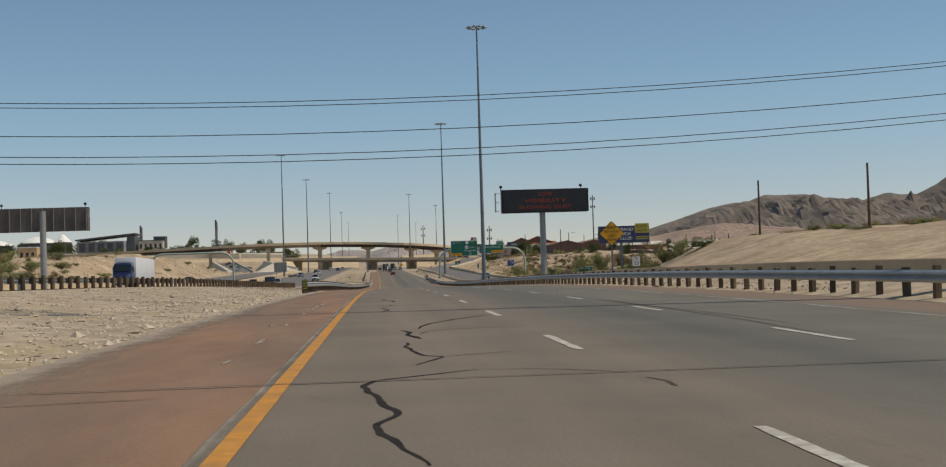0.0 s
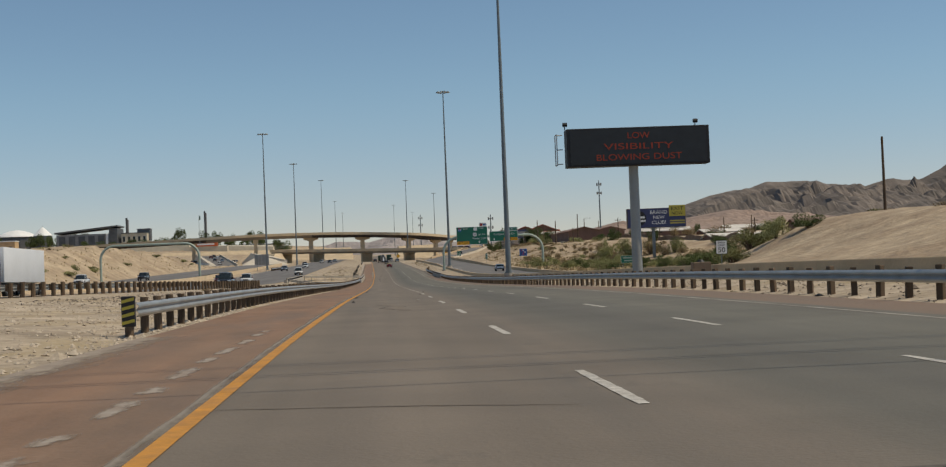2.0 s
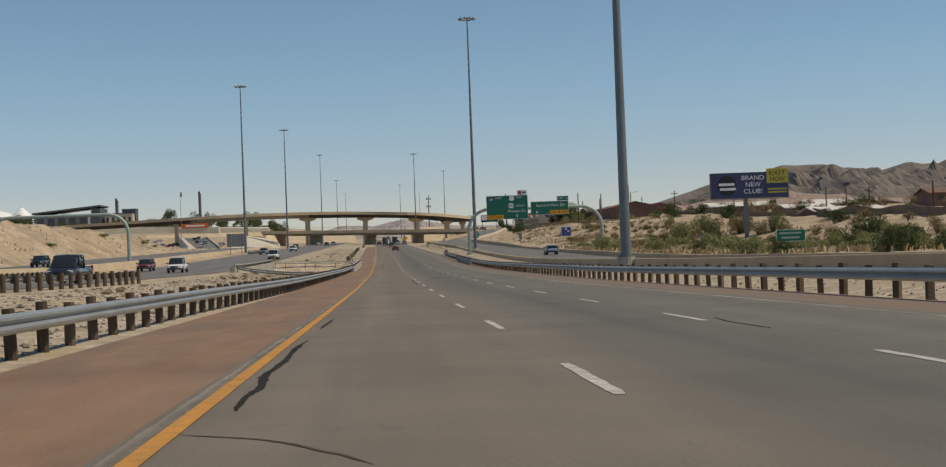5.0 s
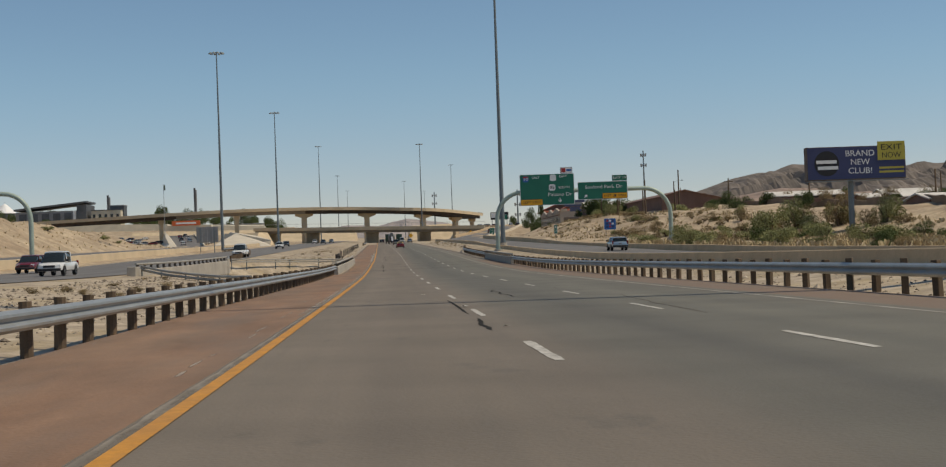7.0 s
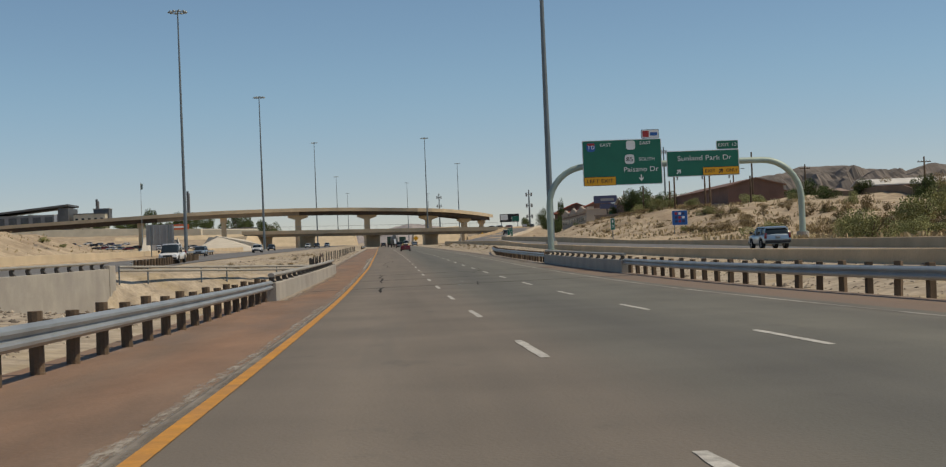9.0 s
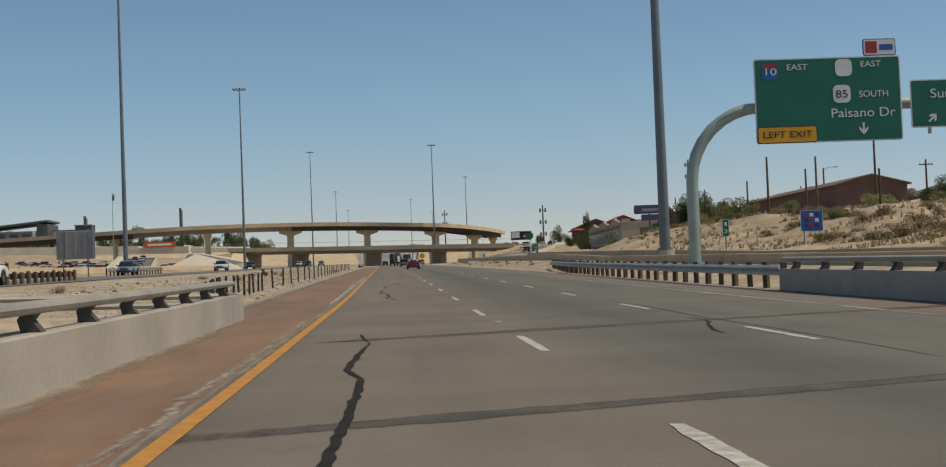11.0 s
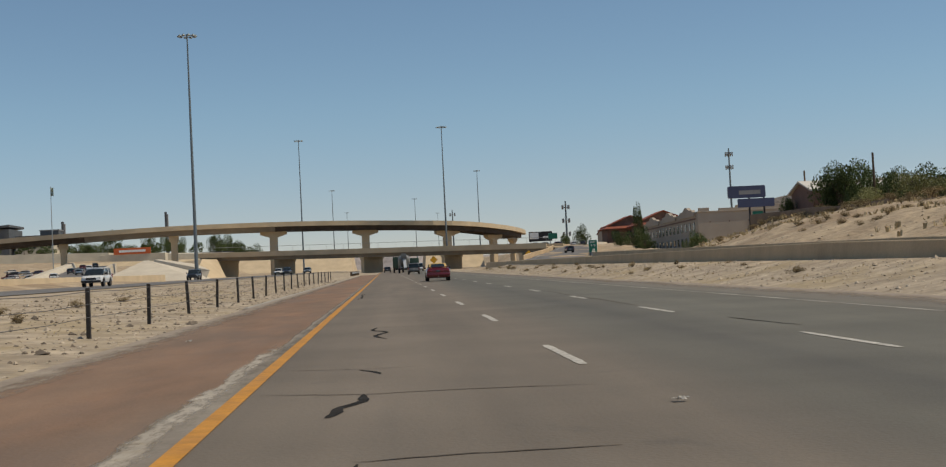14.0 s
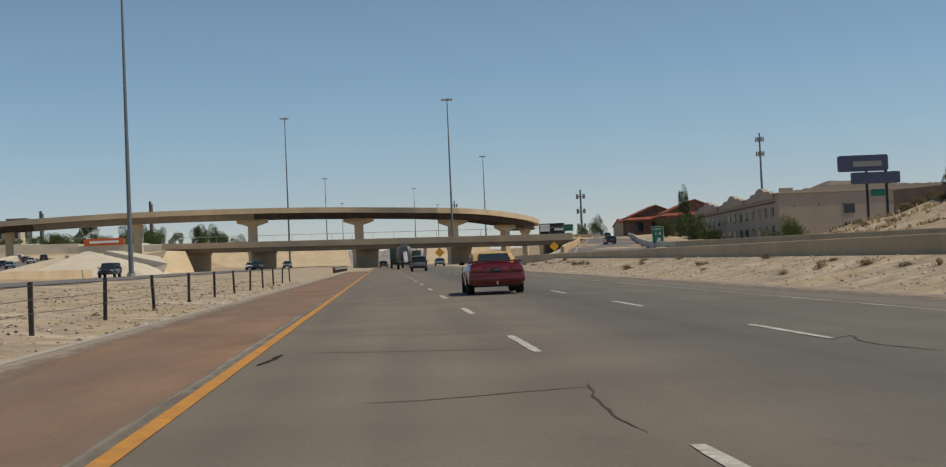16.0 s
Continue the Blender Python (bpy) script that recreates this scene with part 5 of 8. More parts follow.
for xx in (-4.2, 4.2):
    bm = bmesh.new()
    rod(bm, (xx, 0.4, 8.3), (xx, 0.4, 8.65), 0.035, n=6)
    rod(bm, (xx - 0.12, 0.4, 8.7), (xx + 0.12, 0.4, 8.7), 0.12, n=8)
    part("beacon", bm, BLACK, back_board)


def post_sign(name, x, y, z, w, h, face, label, category, base=None, diamond=False, lines=(), ink=BLACK, edge=None, posts=(0,), size=None, wood=False):
    u = x - rx(y)
    floor = at(u, y, rise(u, y)).z - 0.3 if base is None else base
    s = thing(name, label, category, pose(x, y, floor), "roadside signs")
    for px in posts:
        bm = bmesh.new()
        box(bm, (px - 0.045, 0.04, 0), (px + 0.045, 0.12, z - floor + h * 0.4))
        part("post", bm, TIMBER if wood else MAST, s)
    ob = framed("board", w, h, face, s, pose(0, 0, z - floor) @ (pose(0, 0, 0, 0, 45, 0) if diamond else pose(0, 0, 0)), edge or SIGN_WHITE, 0.035)
    for txt, dz, ww, sz in lines:
        words(txt, sz, ink, s, pose(0, -0.045, z - floor + dz), width=ww)
    return s


post_sign("warning_sign", 14.7, 85.6, 3.66, 1.16, 1.16, SIGN_YELLOW, "yellow diamond bridge ice warning sign on a post", "road sign", -0.3, True, (("BRIDGE", 0.40, 0.62, 0.24), ("MAY ICE IN", 0.13, 0.95, 0.22), ("COLD", -0.14, 0.5, 0.22), ("WEATHER", -0.40, 0.66, 0.22)), BLACK, BLACK)
post_sign("speed_sign", 38.2, 201.5, 2.8, 1.25, 1.5, SIGN_WHITE, "white speed limit sign with black lettering on a post", "road sign", None, False, (("SPEED", 0.5, 0.8, 0.26), ("LIMIT", 0.2, 0.7, 0.26), ("50", -0.32, 0.8, 0.75)), BLACK, BLACK)
s = post_sign("guide_sign_small", 40.7, 269.5, 2.0, 2.9, 1.15, SIGN_GREEN, "small green guide sign among the bushes", "road sign", None, False, (), SIGN_WHITE, SIGN_WHITE, (-1.1, 1.1))
for pz, half in ((0.24, 1.15), (-0.2, 0.95)):
    bm = bmesh.new()
    box(bm, (-half, -0.05, 2.0 - s.location.z + pz - 0.09), (half * 0.9, -0.04, 2.0 - s.location.z + pz + 0.09))
    part("bar", bm, GANTRY, s, "pale line of unreadable lettering")
s = post_sign("services_sign", 42.7, 447.5, 5.6, 2.25, 2.1, SIGN_BLUE, "blue services sign on the dirt slope", "road sign", None, False, (), SIGN_WHITE, SIGN_WHITE, (-0.8, 0.8))
for k in range(9):
    bm = bmesh.new()
    px, pz = -0.72 + 0.52 * (k % 3), (5.6 - s.location.z) + 0.62 - 0.55 * (k // 3)
    box(bm, (px, -0.05, pz - 0.18), (px + 0.38, -0.04, pz + 0.16))
    part("bar", bm, (SIGN_RED, SIGN_WHITE, BOARD_BLUE, BOARD_BLUE, SIGN_RED, SIGN_WHITE, BOARD_BLUE, SIGN_RED, BOARD_BLUE)[k], s)
post_sign("mile_sign", 30.9, 435, 4.8, 0.6, 1.56, SIGN_GREEN, "tall narrow green mile sign on the dirt slope", "road sign", None, False, (("1", 0.35, 0.18, 0.52), ("3", -0.3, 0.26, 0.52)), SIGN_WHITE, SIGN_WHITE)
gore = post_sign("exit_sign", 35.2, 637, 8.1, 1.5, 2.2, SIGN_GREEN, "green exit sign with an arrow beside the exit ramp", "road sign", None, False, (("EXIT", 0.72, 1.0, 0.42), ("13", 0.14, 0.7, 0.5)), SIGN_WHITE, SIGN_WHITE, (-0.45, 0.45))
arrow(gore, pose(0.1, -0.045, 8.1 - gore.location.z - 0.62), 0.72, SIGN_WHITE, 135)
post_sign("curve_sign", 35.0, 748, 9.6, 1.5, 1.5, SIGN_YELLOW, "yellow diamond curve warning sign on the concrete slope", "road sign", 6.0, True, (), BLACK, BLACK)
post_sign("curve_sign", 10.5, 742, 9.2, 1.4, 1.4, SIGN_YELLOW, "yellow diamond warning sign below the overpass", "road sign", 6.0, True, (), BLACK, BLACK)
blank = thing("blank_sign", "grey back of a guide sign for the opposite traffic", "road sign", pose(-35.3, 474, 2.6))
bm = bmesh.new()
box(bm, (-2.2, 0, 2.6), (2.2, 0.08, 5.8), 0.02)
part("board", bm, SIGN_BACK, blank)
for k in range(5):
    bm = bmesh.new()
    box(bm, (-2.1 + k * 1.02, -0.06, 2.7), (-2.02 + k * 1.02, 0.0, 5.7))
    part("rib", bm, STEEL, blank)
for xx in (-1.4, 1.4):
    bm = bmesh.new()
    box(bm, (xx - 0.07, -0.2, -1), (xx + 0.07, -0.06, 5.7))
    part("post", bm, MAST, blank)

# billboard
bb = thing("billboard", "purple-blue billboard with white lettering and a gold corner", "billboard", pose(70.8, 396, 0.3))
bm = bmesh.new()
rod(bm, (0, 0, -1.5), (0, 0, 10.0), 0.42, 0.42, 16)
part("post", bm, MAST, bb, "grey round steel post", True)
bm = bmesh.new()
box(bm, (-6.7, -0.5, 9.7), (8.4, 0.9, 14.7), 0.05)
body = part("cabinet", bm, BROWN_PANEL, bb)
bm = bmesh.new()
box(bm, (-6.6, -0.54, 9.85), (8.3, -0.5, 14.6))
part("face", bm, BOARD_BLUE, body, "purple-blue printed face")
bm = bmesh.new()
box(bm, (4.1, -0.6, 12.5), (8.3, -0.54, 15.3))
gold = part("gold_panel", bm, BOARD_GOLD, body, "gold corner panel with dark lettering")
words("EXIT", 1.2, BLACK, body, pose(6.2, -0.61, 14.4), width=3.2)
words("NOW", 1.2, BLACK, body, pose(6.2, -0.61, 13.2), width=2.9)
for txt, zz, w in (("BRAND", 13.6, 4.4), ("NEW", 12.3, 2.9), ("CLUB!", 11.0, 3.6)):
    words(txt, 1.25, SIGN_WHITE, body, pose(1.4, -0.55, zz), width=w)
bm = bmesh.new()
rod(bm, (-3.7, -0.56, 12.2), (-3.7, -0.54, 12.2), 1.9, n=24)
part("emblem", bm, BLACK, body)
bm = bmesh.new()
box(bm, (-5.3, -0.575, 12.2), (-2.2, -0.56, 12.7))
box(bm, (-5.1, -0.575, 11.3), (-2.0, -0.56, 11.8))
part("bar", bm, SIGN_WHITE, body)
bm = bmesh.new()
box(bm, (4.3, -0.55, 11.2), (8.1, -0.54, 11.5))
box(bm, (4.3, -0.55, 10.6), (8.1, -0.54, 10.9))
part("bar", bm, BOARD_GOLD, body)
bm = bmesh.new()
box(bm, (-6.7, -1.5, 9.45), (8.4, -0.4, 9.55))
part("catwalk", bm, MAST, bb)


# ---- overhead wires ----
def overhead(name, y, low, label, r=0.022):
    bm = bmesh.new()
    tube(bm, [(x, y, low + 0.00108 * (x + 5) ** 2) for x in rows(-70, 85, 5)], r, 5)
    return solid(name, bm, CABLE, label, "power line", "power lines")


# ---- bridges ----
def flyover():
    f = thing("flyover_bridge", "curved tan concrete flyover ramp on hammerhead piers, dark underside in shade", "bridge")
    keys = [(-235, 925, 22.6), (-172, 876, 23.2), (-135, 857, 23.6), (-98, 848, 24.4), (-70, 847, 25.0), (-38, 850, 25.0), (-8.5, 853, 24.3), (18, 851, 22.8), (35, 874, 21.6), (46, 925, 21.9), (53, 1000, 24), (56, 1080, 27)]
    line = smooth_line(keys, 5.0)
    pl = along(line)
    bm = bmesh.new()
    sweep(bm, pl, [(-5.2, -0.35), (5.2, -0.35), (5.2, 0.0), (-5.2, 0.0)])
    part("deck", bm, TAN, f, "tan concrete deck slab")
    for s in (-1, 1):
        bm = bmesh.new()
        sweep(bm, pl, [(s * 5.2 - 0.18, -0.55), (s * 5.2 + 0.18, -0.55), (s * 5.2 + 0.12, 0.95), (s * 5.2 - 0.12, 0.95)])
        part("parapet", bm, TAN, f, "tan concrete parapet")
    mid = [k for k, p in enumerate(line) if -101 <= p.x <= -38 and p.y < 870]
    # box girder in the darkened concrete, so the soffit reads as shaded
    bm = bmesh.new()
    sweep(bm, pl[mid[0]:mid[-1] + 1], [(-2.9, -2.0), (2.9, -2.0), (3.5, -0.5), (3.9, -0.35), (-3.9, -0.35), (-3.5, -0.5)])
    part("box_girder", bm, GIRDER_SHADED, f, "concrete box girder, colour darkened for its shade")
    for run in (pl[:mid[0] + 1], pl[mid[-1]:]):
        for s in (-3.4, -1.15, 1.15, 3.4):
            bm = bmesh.new()
            sweep(bm, run, [(s - 0.28, -2.0), (s + 0.28, -2.0), (s + 0.28, -1.92), (s + 0.04, -1.9), (s + 0.04, -0.45), (s + 0.25, -0.43), (s + 0.25, -0.352), (s - 0.25, -0.352), (s - 0.25, -0.43), (s - 0.04, -0.45), (s - 0.04, -1.9), (s - 0.28, -1.92)])
            part("plate_girder", bm, STEEL_BROWN, f, "dark brown weathering steel girder")
    for kx, ky, kz, foot, turn, cap in ((-106.3, 849.5, 24.2, 9, 10, 0), (-70.3, 847, 25.0, 9, 2, 0), (-38.5, 850, 25.0, 8, -3, 1), (-8.5, 853, 24.3, 8, -2, 1), (18.5, 852, 22.8, 8, 25, 1), (35.5, 876, 21.6, 9, 50, 1), (47.5, 935, 22.1, 10, 72, 1)):
        top = kz - 1.97
        bm = bmesh.new()
        wide = 1.25 if cap else 1.0
        box(bm, (-wide, -0.95, foot), (wide, 0.95, top - 1.2), 0.15)
        part("pier", bm, TAN, f, "tan concrete pier").matrix_local = pose(kx, ky, 0, 0, 0, turn)
        bm = bmesh.new()
        w = 4.3 if cap else 1.45
        sweep(bm, [(Vector((0, -1.0, 0)), Vector((1, 0, 0)), Vector((0, 0, 1))), (Vector((0, 1.0, 0)), Vector((1, 0, 0)), Vector((0, 0, 1)))],
              [(-w, top), (w, top), (w, top - 0.9), (1.25 if cap else w, top - 1.9), (-1.25 if cap else -w, top - 1.9), (-w, top - 0.9)])
        part("pier_cap", bm, TAN, f, "tan hammerhead pier cap").matrix_local = pose(kx, ky, 0, 0, 0, turn)
    return f


flyover()


def overpass():
    f = thing("overpass_bridge", "straight tan concrete overpass on solid wall piers with a chain-link fence", "bridge")
    line = [Vector((-58, 838, 16.2)) + (Vector((46, 782, 12.7)) - Vector((-58, 838, 16.2))) * t for t in rows(0, 1, 0.05)]
    pl = along(line)
    bm = bmesh.new()
    sweep(bm, pl, [(-6.5, -0.9), (6.5, -0.9), (6.5, -0.5), (-6.5, -0.5)])
    part("deck", bm, TAN, f)
    for s in (-1, 1):
        bm = bmesh.new()
        sweep(bm, pl, [(s * 6.5 - 0.2, -1.15), (s * 6.5 + 0.2, -1.15), (s * 6.5 + 0.15, 0.35), (s * 6.5 - 0.15, 0.35)])
        part("parapet", bm, TAN, f)
    # girders below the deck, underside shade put into their colour
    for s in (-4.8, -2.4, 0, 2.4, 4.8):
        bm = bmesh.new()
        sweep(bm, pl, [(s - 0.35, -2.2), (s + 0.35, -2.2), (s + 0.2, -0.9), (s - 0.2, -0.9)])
        part("girder", bm, GIRDER_SHADED, f, "precast concrete girder, colour darkened for its shade")
    bm = bmesh.new()
    tube(bm, [p + pl[0][1] * 6.5 + Vector((0, 0, 1.9)) for p in line], 0.05, 5)
    for p in line:
        rod(bm, p + pl[0][1] * 6.5 + Vector((0, 0, 0.3)), p + pl[0][1] * 6.5 + Vector((0, 0, 1.9)), 0.04, n=5)
    part("fence_rail", bm, STEEL, f)
    skew = math.degrees(math.atan2(pl[0][1].y, pl[0][1].x))
    bm = bmesh.new()
    box(bm, (-5.9, -0.5, -8.5), (5.9, 0.5, -2.9), 0.1)
    me = mesh_of("pier_wall", bm, TAN)
    d = (line[-1] - line[0])
    for t in (0.055, 0.235, 0.50, 0.725, 0.93):
        c = line[0] + d * t
        share("pier_wall", me, f, Matrix.Translation(c) @ pose(0, 0, 0, 0, 0, skew))
        bm = bmesh.new()
        a, b = c + pl[0][1] * -6.2, c + pl[0][1] * 6.2
        sweep(bm, [(a, Vector((d.x, d.y, 0)).normalized(), Vector((0, 0, 1))), (b, Vector((d.x, d.y, 0)).normalized(), Vector((0, 0, 1)))], [(-0.55, -2.9), (0.55, -2.9), (0.55, -2.2), (-0.55, -2.2)])
        part("bent_cap", bm, TAN, f)
    return f


overpass()


def prism(name, base, top, material, label, category, kind=""):
    """A solid between two rings of the same number of points."""
    bm = bmesh.new()
    lo, hi = [bm.verts.new(p) for p in base], [bm.verts.new(p) for p in top]
    n = len(lo)
    bm.faces.new(lo[::-1])
    bm.faces.new(hi)
    for k in range(n):
        bm.faces.new((lo[k], lo[(k + 1) % n], hi[(k + 1) % n], hi[k]))
    return solid(name, bm, material, label, category, kind=kind)


# concrete slopes below the bridges
prism("slope_paving", [(-64.5, 698, 6.5), (-41.5, 700, 6.5), (-47, 764, 7.0), (-76, 806, 8)], [(-58.2, 727, 12.0), (-57.2, 727, 12.0), (-49.5, 760, 8.9), (-67, 772, 13.3)], PALE, "pale concrete slope paving below the flyover", "slope paving")
prism("slope_paving", [(-66, 772, 7), (-46, 742, 7), (-58, 815, 8), (-76, 838, 8)], [(-64, 773, 13.5), (-45.6, 746, 9.4), (-57.5, 806, 12.6), (-72, 832, 15.2)], PALE, "tan concrete slope rising to the overpass abutment", "slope paving")
prism("slope_paving", [(-80.4, 692, 6.0), (-73.4, 690, 6.0), (-104.4, 862, 12), (-108.4, 862, 12)], [(-78.4, 696, 8.3), (-76.4, 696, 8.3), (-105.9, 862, 16.4), (-107.4, 862, 16.4)], PALE, "pale concrete wall flanking the climbing ramp", "slope paving")
prism("ramp_barrier", [(-65.8, 694, 6), (-65.0, 694.2, 6), (-92.8, 866.2, 12), (-93.6, 866, 12)], [(-65.7, 694, 8.0), (-65.3, 694.2, 8.0), (-93.1, 866.2, 15.8), (-93.5, 866, 15.8)], PALE, "pale concrete barrier of the climbing ramp", "barrier wall")
prism("climbing_ramp", [(-76.4, 690, 6.0), (-65.9, 694, 6.0), (-93.7, 866, 12), (-105.4, 866, 12)], [(-76.4, 690, 7.2), (-65.9, 694, 7.2), (-93.7, 866, 15.0), (-105.4, 866, 15.0)], ASPHALT_B, "grey asphalt ramp climbing below the flyover", "road", "structure")
prism("slope_paving", [(-58, 800, 8), (-70, 830, 9), (-62, 850, 9), (-50, 815, 8)], [(-57, 815, 14.2), (-66, 835, 14.2), (-61, 846, 14.2), (-54, 826, 14.2)], TAN, "tan concrete abutment of the overpass", "abutment")
bm = bmesh.new()
last = None
for y in rows(694, 800, 4.0):
    low, top = at(19.0 + bend(y) - tab(y, (694, 740, 800), (3.0, 11.0, 11.0)), y, 0.25), at(19.0 + bend(y), y, ramp_up(y) + tab(y, (694, 730, 800), (0.1, 0.35, 0.35)))
    row = [bm.verts.new(p) for p in (low, low.lerp(top, 0.5) - Vector((0, 0, 0.5)), top, top - Vector((0, 0, 1.5)), low - Vector((0, 0, 1.0)))]
    if last:
        for k in range(5):
            bm.faces.new((last[k], last[(k + 1) % 5], row[(k + 1) % 5], row[k]))
    else:
        bm.faces.new(row)
    last = row
bm.faces.new(last[::-1])
solid("slope_paving", bm, PALE, "pale concrete slope paving between highway and exit ramp", "slope paving")
# embankments that close the view below the bridges
prism("embankment", [(-150, 992, 7), (-17, 992, 7), (-17, 1060, 9), (-150, 1060, 9)], [(-150, 1012, 20.5), (-19, 1012, 19.6), (-19, 1060, 20.0), (-150, 1060, 21.0)], TAN, "tan concrete embankment beyond the overpass", "embankment")
prism("embankment", [(13.5, 990, 7), (40, 990, 7), (40, 1060, 9), (13.5, 1060, 9)], [(15, 1008, 19.0), (40, 1008, 19.5), (40, 1060, 20.5), (15, 1060, 20.0)], TAN, "tan concrete embankment beyond the overpass", "embankment")


# ---- mountains ----
def ridge(name, y, keys, foot, depth, material, label, jag, seed, grain=0.004):
    """A range of hills: keys are (x, height) of its skyline, running down towards the viewer."""
    bm = bmesh.new()
    xs = [k[0] for k in keys]
    hs = [k[1] for k in keys]
    cols, steps = rows(xs[0], xs[-1], (xs[-1] - xs[0]) / 260), 40
    net = []
    for j in range(steps + 1):
        t = j / steps
        line = []
        for x in cols:
            yy = y - depth * t
            rough = noise.ridged_multi_fractal((x * grain, yy * grain, seed), 0.85, 2.2, 6, 1.0, 2.0) * 0.5 - 0.55
            fall = (1 - t) ** 1.1
            h = (tab(x, xs, hs) - foot) * fall * (1 + 0.8 * rough * min(1.0, 3.5 * t))
            line.append(bm.verts.new((x + jag * rough, yy, foot + max(-5.0, h) + jag * (rough + 0.15) * min(1.0, 4 * (1 - t)))))
        net.append(line)
    for a, b in zip(net, net[1:]):
        for k in range(len(cols) - 1):
            bm.faces.new((a[k], a[k + 1], b[k + 1], b[k]))
    return solid(name, bm, material, label, "mountain", kind="structure")


ridge("mountain_ridge", 3700, [(520, 60), (620, 88), (730, 116), (807, 138), (871, 159), (910, 172), (945, 178), (987, 186), (1016, 186), (1044, 197), (1069, 205), (1108, 202), (1136, 203), (1186, 204), (1214, 195), (1263, 189), (1306, 186), (1334, 179), (1370, 190), (1413, 201), (1456, 196), (1506, 197), (1543, 214), (1564, 224), (1594, 244), (1800, 285), (2100, 265)], 40, 900, ROCK, "bare brown rocky mountain ridge", 4.5, 3, 0.0062)
ridge("foothill_ridge", 1400, [(170, 24), (215, 36), (247, 43), (272, 36), (310, 43), (359, 50), (417, 43), (470, 38), (600, 36), (800, 35)], 22, 260, PINK_HILL, "pale pinkish foothills before the mountains", 2.0, 9, 0.012)
# both far ranges get their haze from the pale rock colour alone
ridge("far_mountains", 4300, [(-420, 50), (-240, 70), (-120, 98), (-30, 92), (60, 112), (150, 102), (260, 78), (400, 56)], 40, 500, ROCK_HAZED, "hazy low mountains on the horizon", 8, 5)
ridge("far_mountains_low", 4500, [(-2600, 60), (-1900, 75), (-1200, 70), (-600, 80), (-200, 75), (300, 90), (800, 80), (1600, 90)], 30, 400, ROCK_HAZED, "long low hazy range on the horizon", 6, 12)

# wires over the road
for yy, low in ((70, 7.75), (70.3, 7.42), (68, 8.6), (71.5, 10.7), (71.8, 10.5)):
    overhead("power_cable", yy, low, "thin black power cable strung across the road")


def utility_pole(x, y, base, top, arms=1, lamp=False):
    p = thing("utility_pole", "weathered brown timber utility pole", "utility pole", pose(x, y, base), "utility poles")
    h = top - base
    bm = bmesh.new()
    rod(bm, (0, 0, -0.5), (0, 0, h), 0.19, 0.13, 9)
    part("pole", bm, TIMBER, p)
    for k in range(arms):
        bm = bmesh.new()
        box(bm, (-1.1, -0.07, h - 0.9 - k * 1.0), (1.1, 0.07, h - 0.75 - k * 1.0))
        arm = part("crossarm", bm, TIMBER, p)
        for xx in (-0.95, -0.45, 0.45, 0.95):
            bm = bmesh.new()
            rod(bm, (xx, 0, h - 0.75 - k), (xx, 0, h - 0.55 - k), 0.05, 0.03, 6)
            part("insulator", bm, MAST, arm)
    if lamp:
        bm = bmesh.new()
        tube(bm, [(0, 0, h - 0.3), (0.9, 0, h + 0.1), (2.0, 0, h + 0.15)], 0.05, 6)
        box(bm, (1.9, -0.12, h + 0.05), (2.5, 0.12, h + 0.2))
        part("lamp_arm", bm, MAST, p)
    return p


def on_land(x, y):
    u = x - rx(y)
    return land(u, y).z


for x, y, t, a, l in ((59.3, 160.7, 13.6, 0, False), (58.6, 206, 14.8, 0, False), (60.5, 568, 16.4, 0, False), (61.4, 599, 16.8, 0, False), (59.8, 534.9, 15.5, 0, False),
                      (53.4, 500.2, 16.5, 0, False), (59.8, 503.4, 14.9, 0, False), (58.9, 495.9, 16.0, 0, False), (65.6, 491.8, 17.8, 0, False), (62.6, 482.2, 13.1, 0, False), (88, 470, 14.5, 1, False), (98, 430, 13, 0, False), (104, 420, 12.4, 1, False),
                      (120, 480, 15, 0, False), (84, 520, 17, 1, False), (76, 545, 18.0, 0, True), (110, 350, 11, 1, False), (95, 365, 11, 0, False), (92, 610, 19.0, 0, False)):
    utility_pole(x, y, on_land(x, y) - 0.2, t, a, l)


def cell_tower(x, y, base, top, label, dishes=3):
    p = thing("cell_tower", label, "cell tower", pose(x, y, base), "cell towers")
    h = top - base
    bm = bmesh.new()
    rod(bm, (0, 0, -1), (0, 0, h), 0.62, 0.35, 12)
    part("mast", bm, MAST, p)
    for k in range(dishes):
        zz = h - 3 - k * 6.5
        bm = bmesh.new()
        tube(bm, [(1.6 * math.cos(a * math.pi / 4), 1.6 * math.sin(a * math.pi / 4), zz) for a in range(9)], 0.12, 6)
        rod(bm, (-1.6, 0, zz), (1.6, 0, zz), 0.1, n=6)
        plat = part("platform", bm, MAST, p)
        for a in range(8):
            bm = bmesh.new()
            c, s = math.cos(a * math.pi / 4) * 1.8, math.sin(a * math.pi / 4) * 1.8
            box(bm, (c - 0.18, s - 0.18, zz - 1.0), (c + 0.18, s + 0.18, zz + 1.1))
            part("antenna", bm, SIGN_BACK, plat)
    return p


cell_tower(168, 1062, 26, 63.6, "tall grey cellular mast with antenna platforms", 2)
cell_tower(84.5, 1054, 16, 40.7, "short grey cellular mast with crowded antennas", 3)
cell_tower(40, 1290, 18, 52, "distant grey lattice mast", 2)


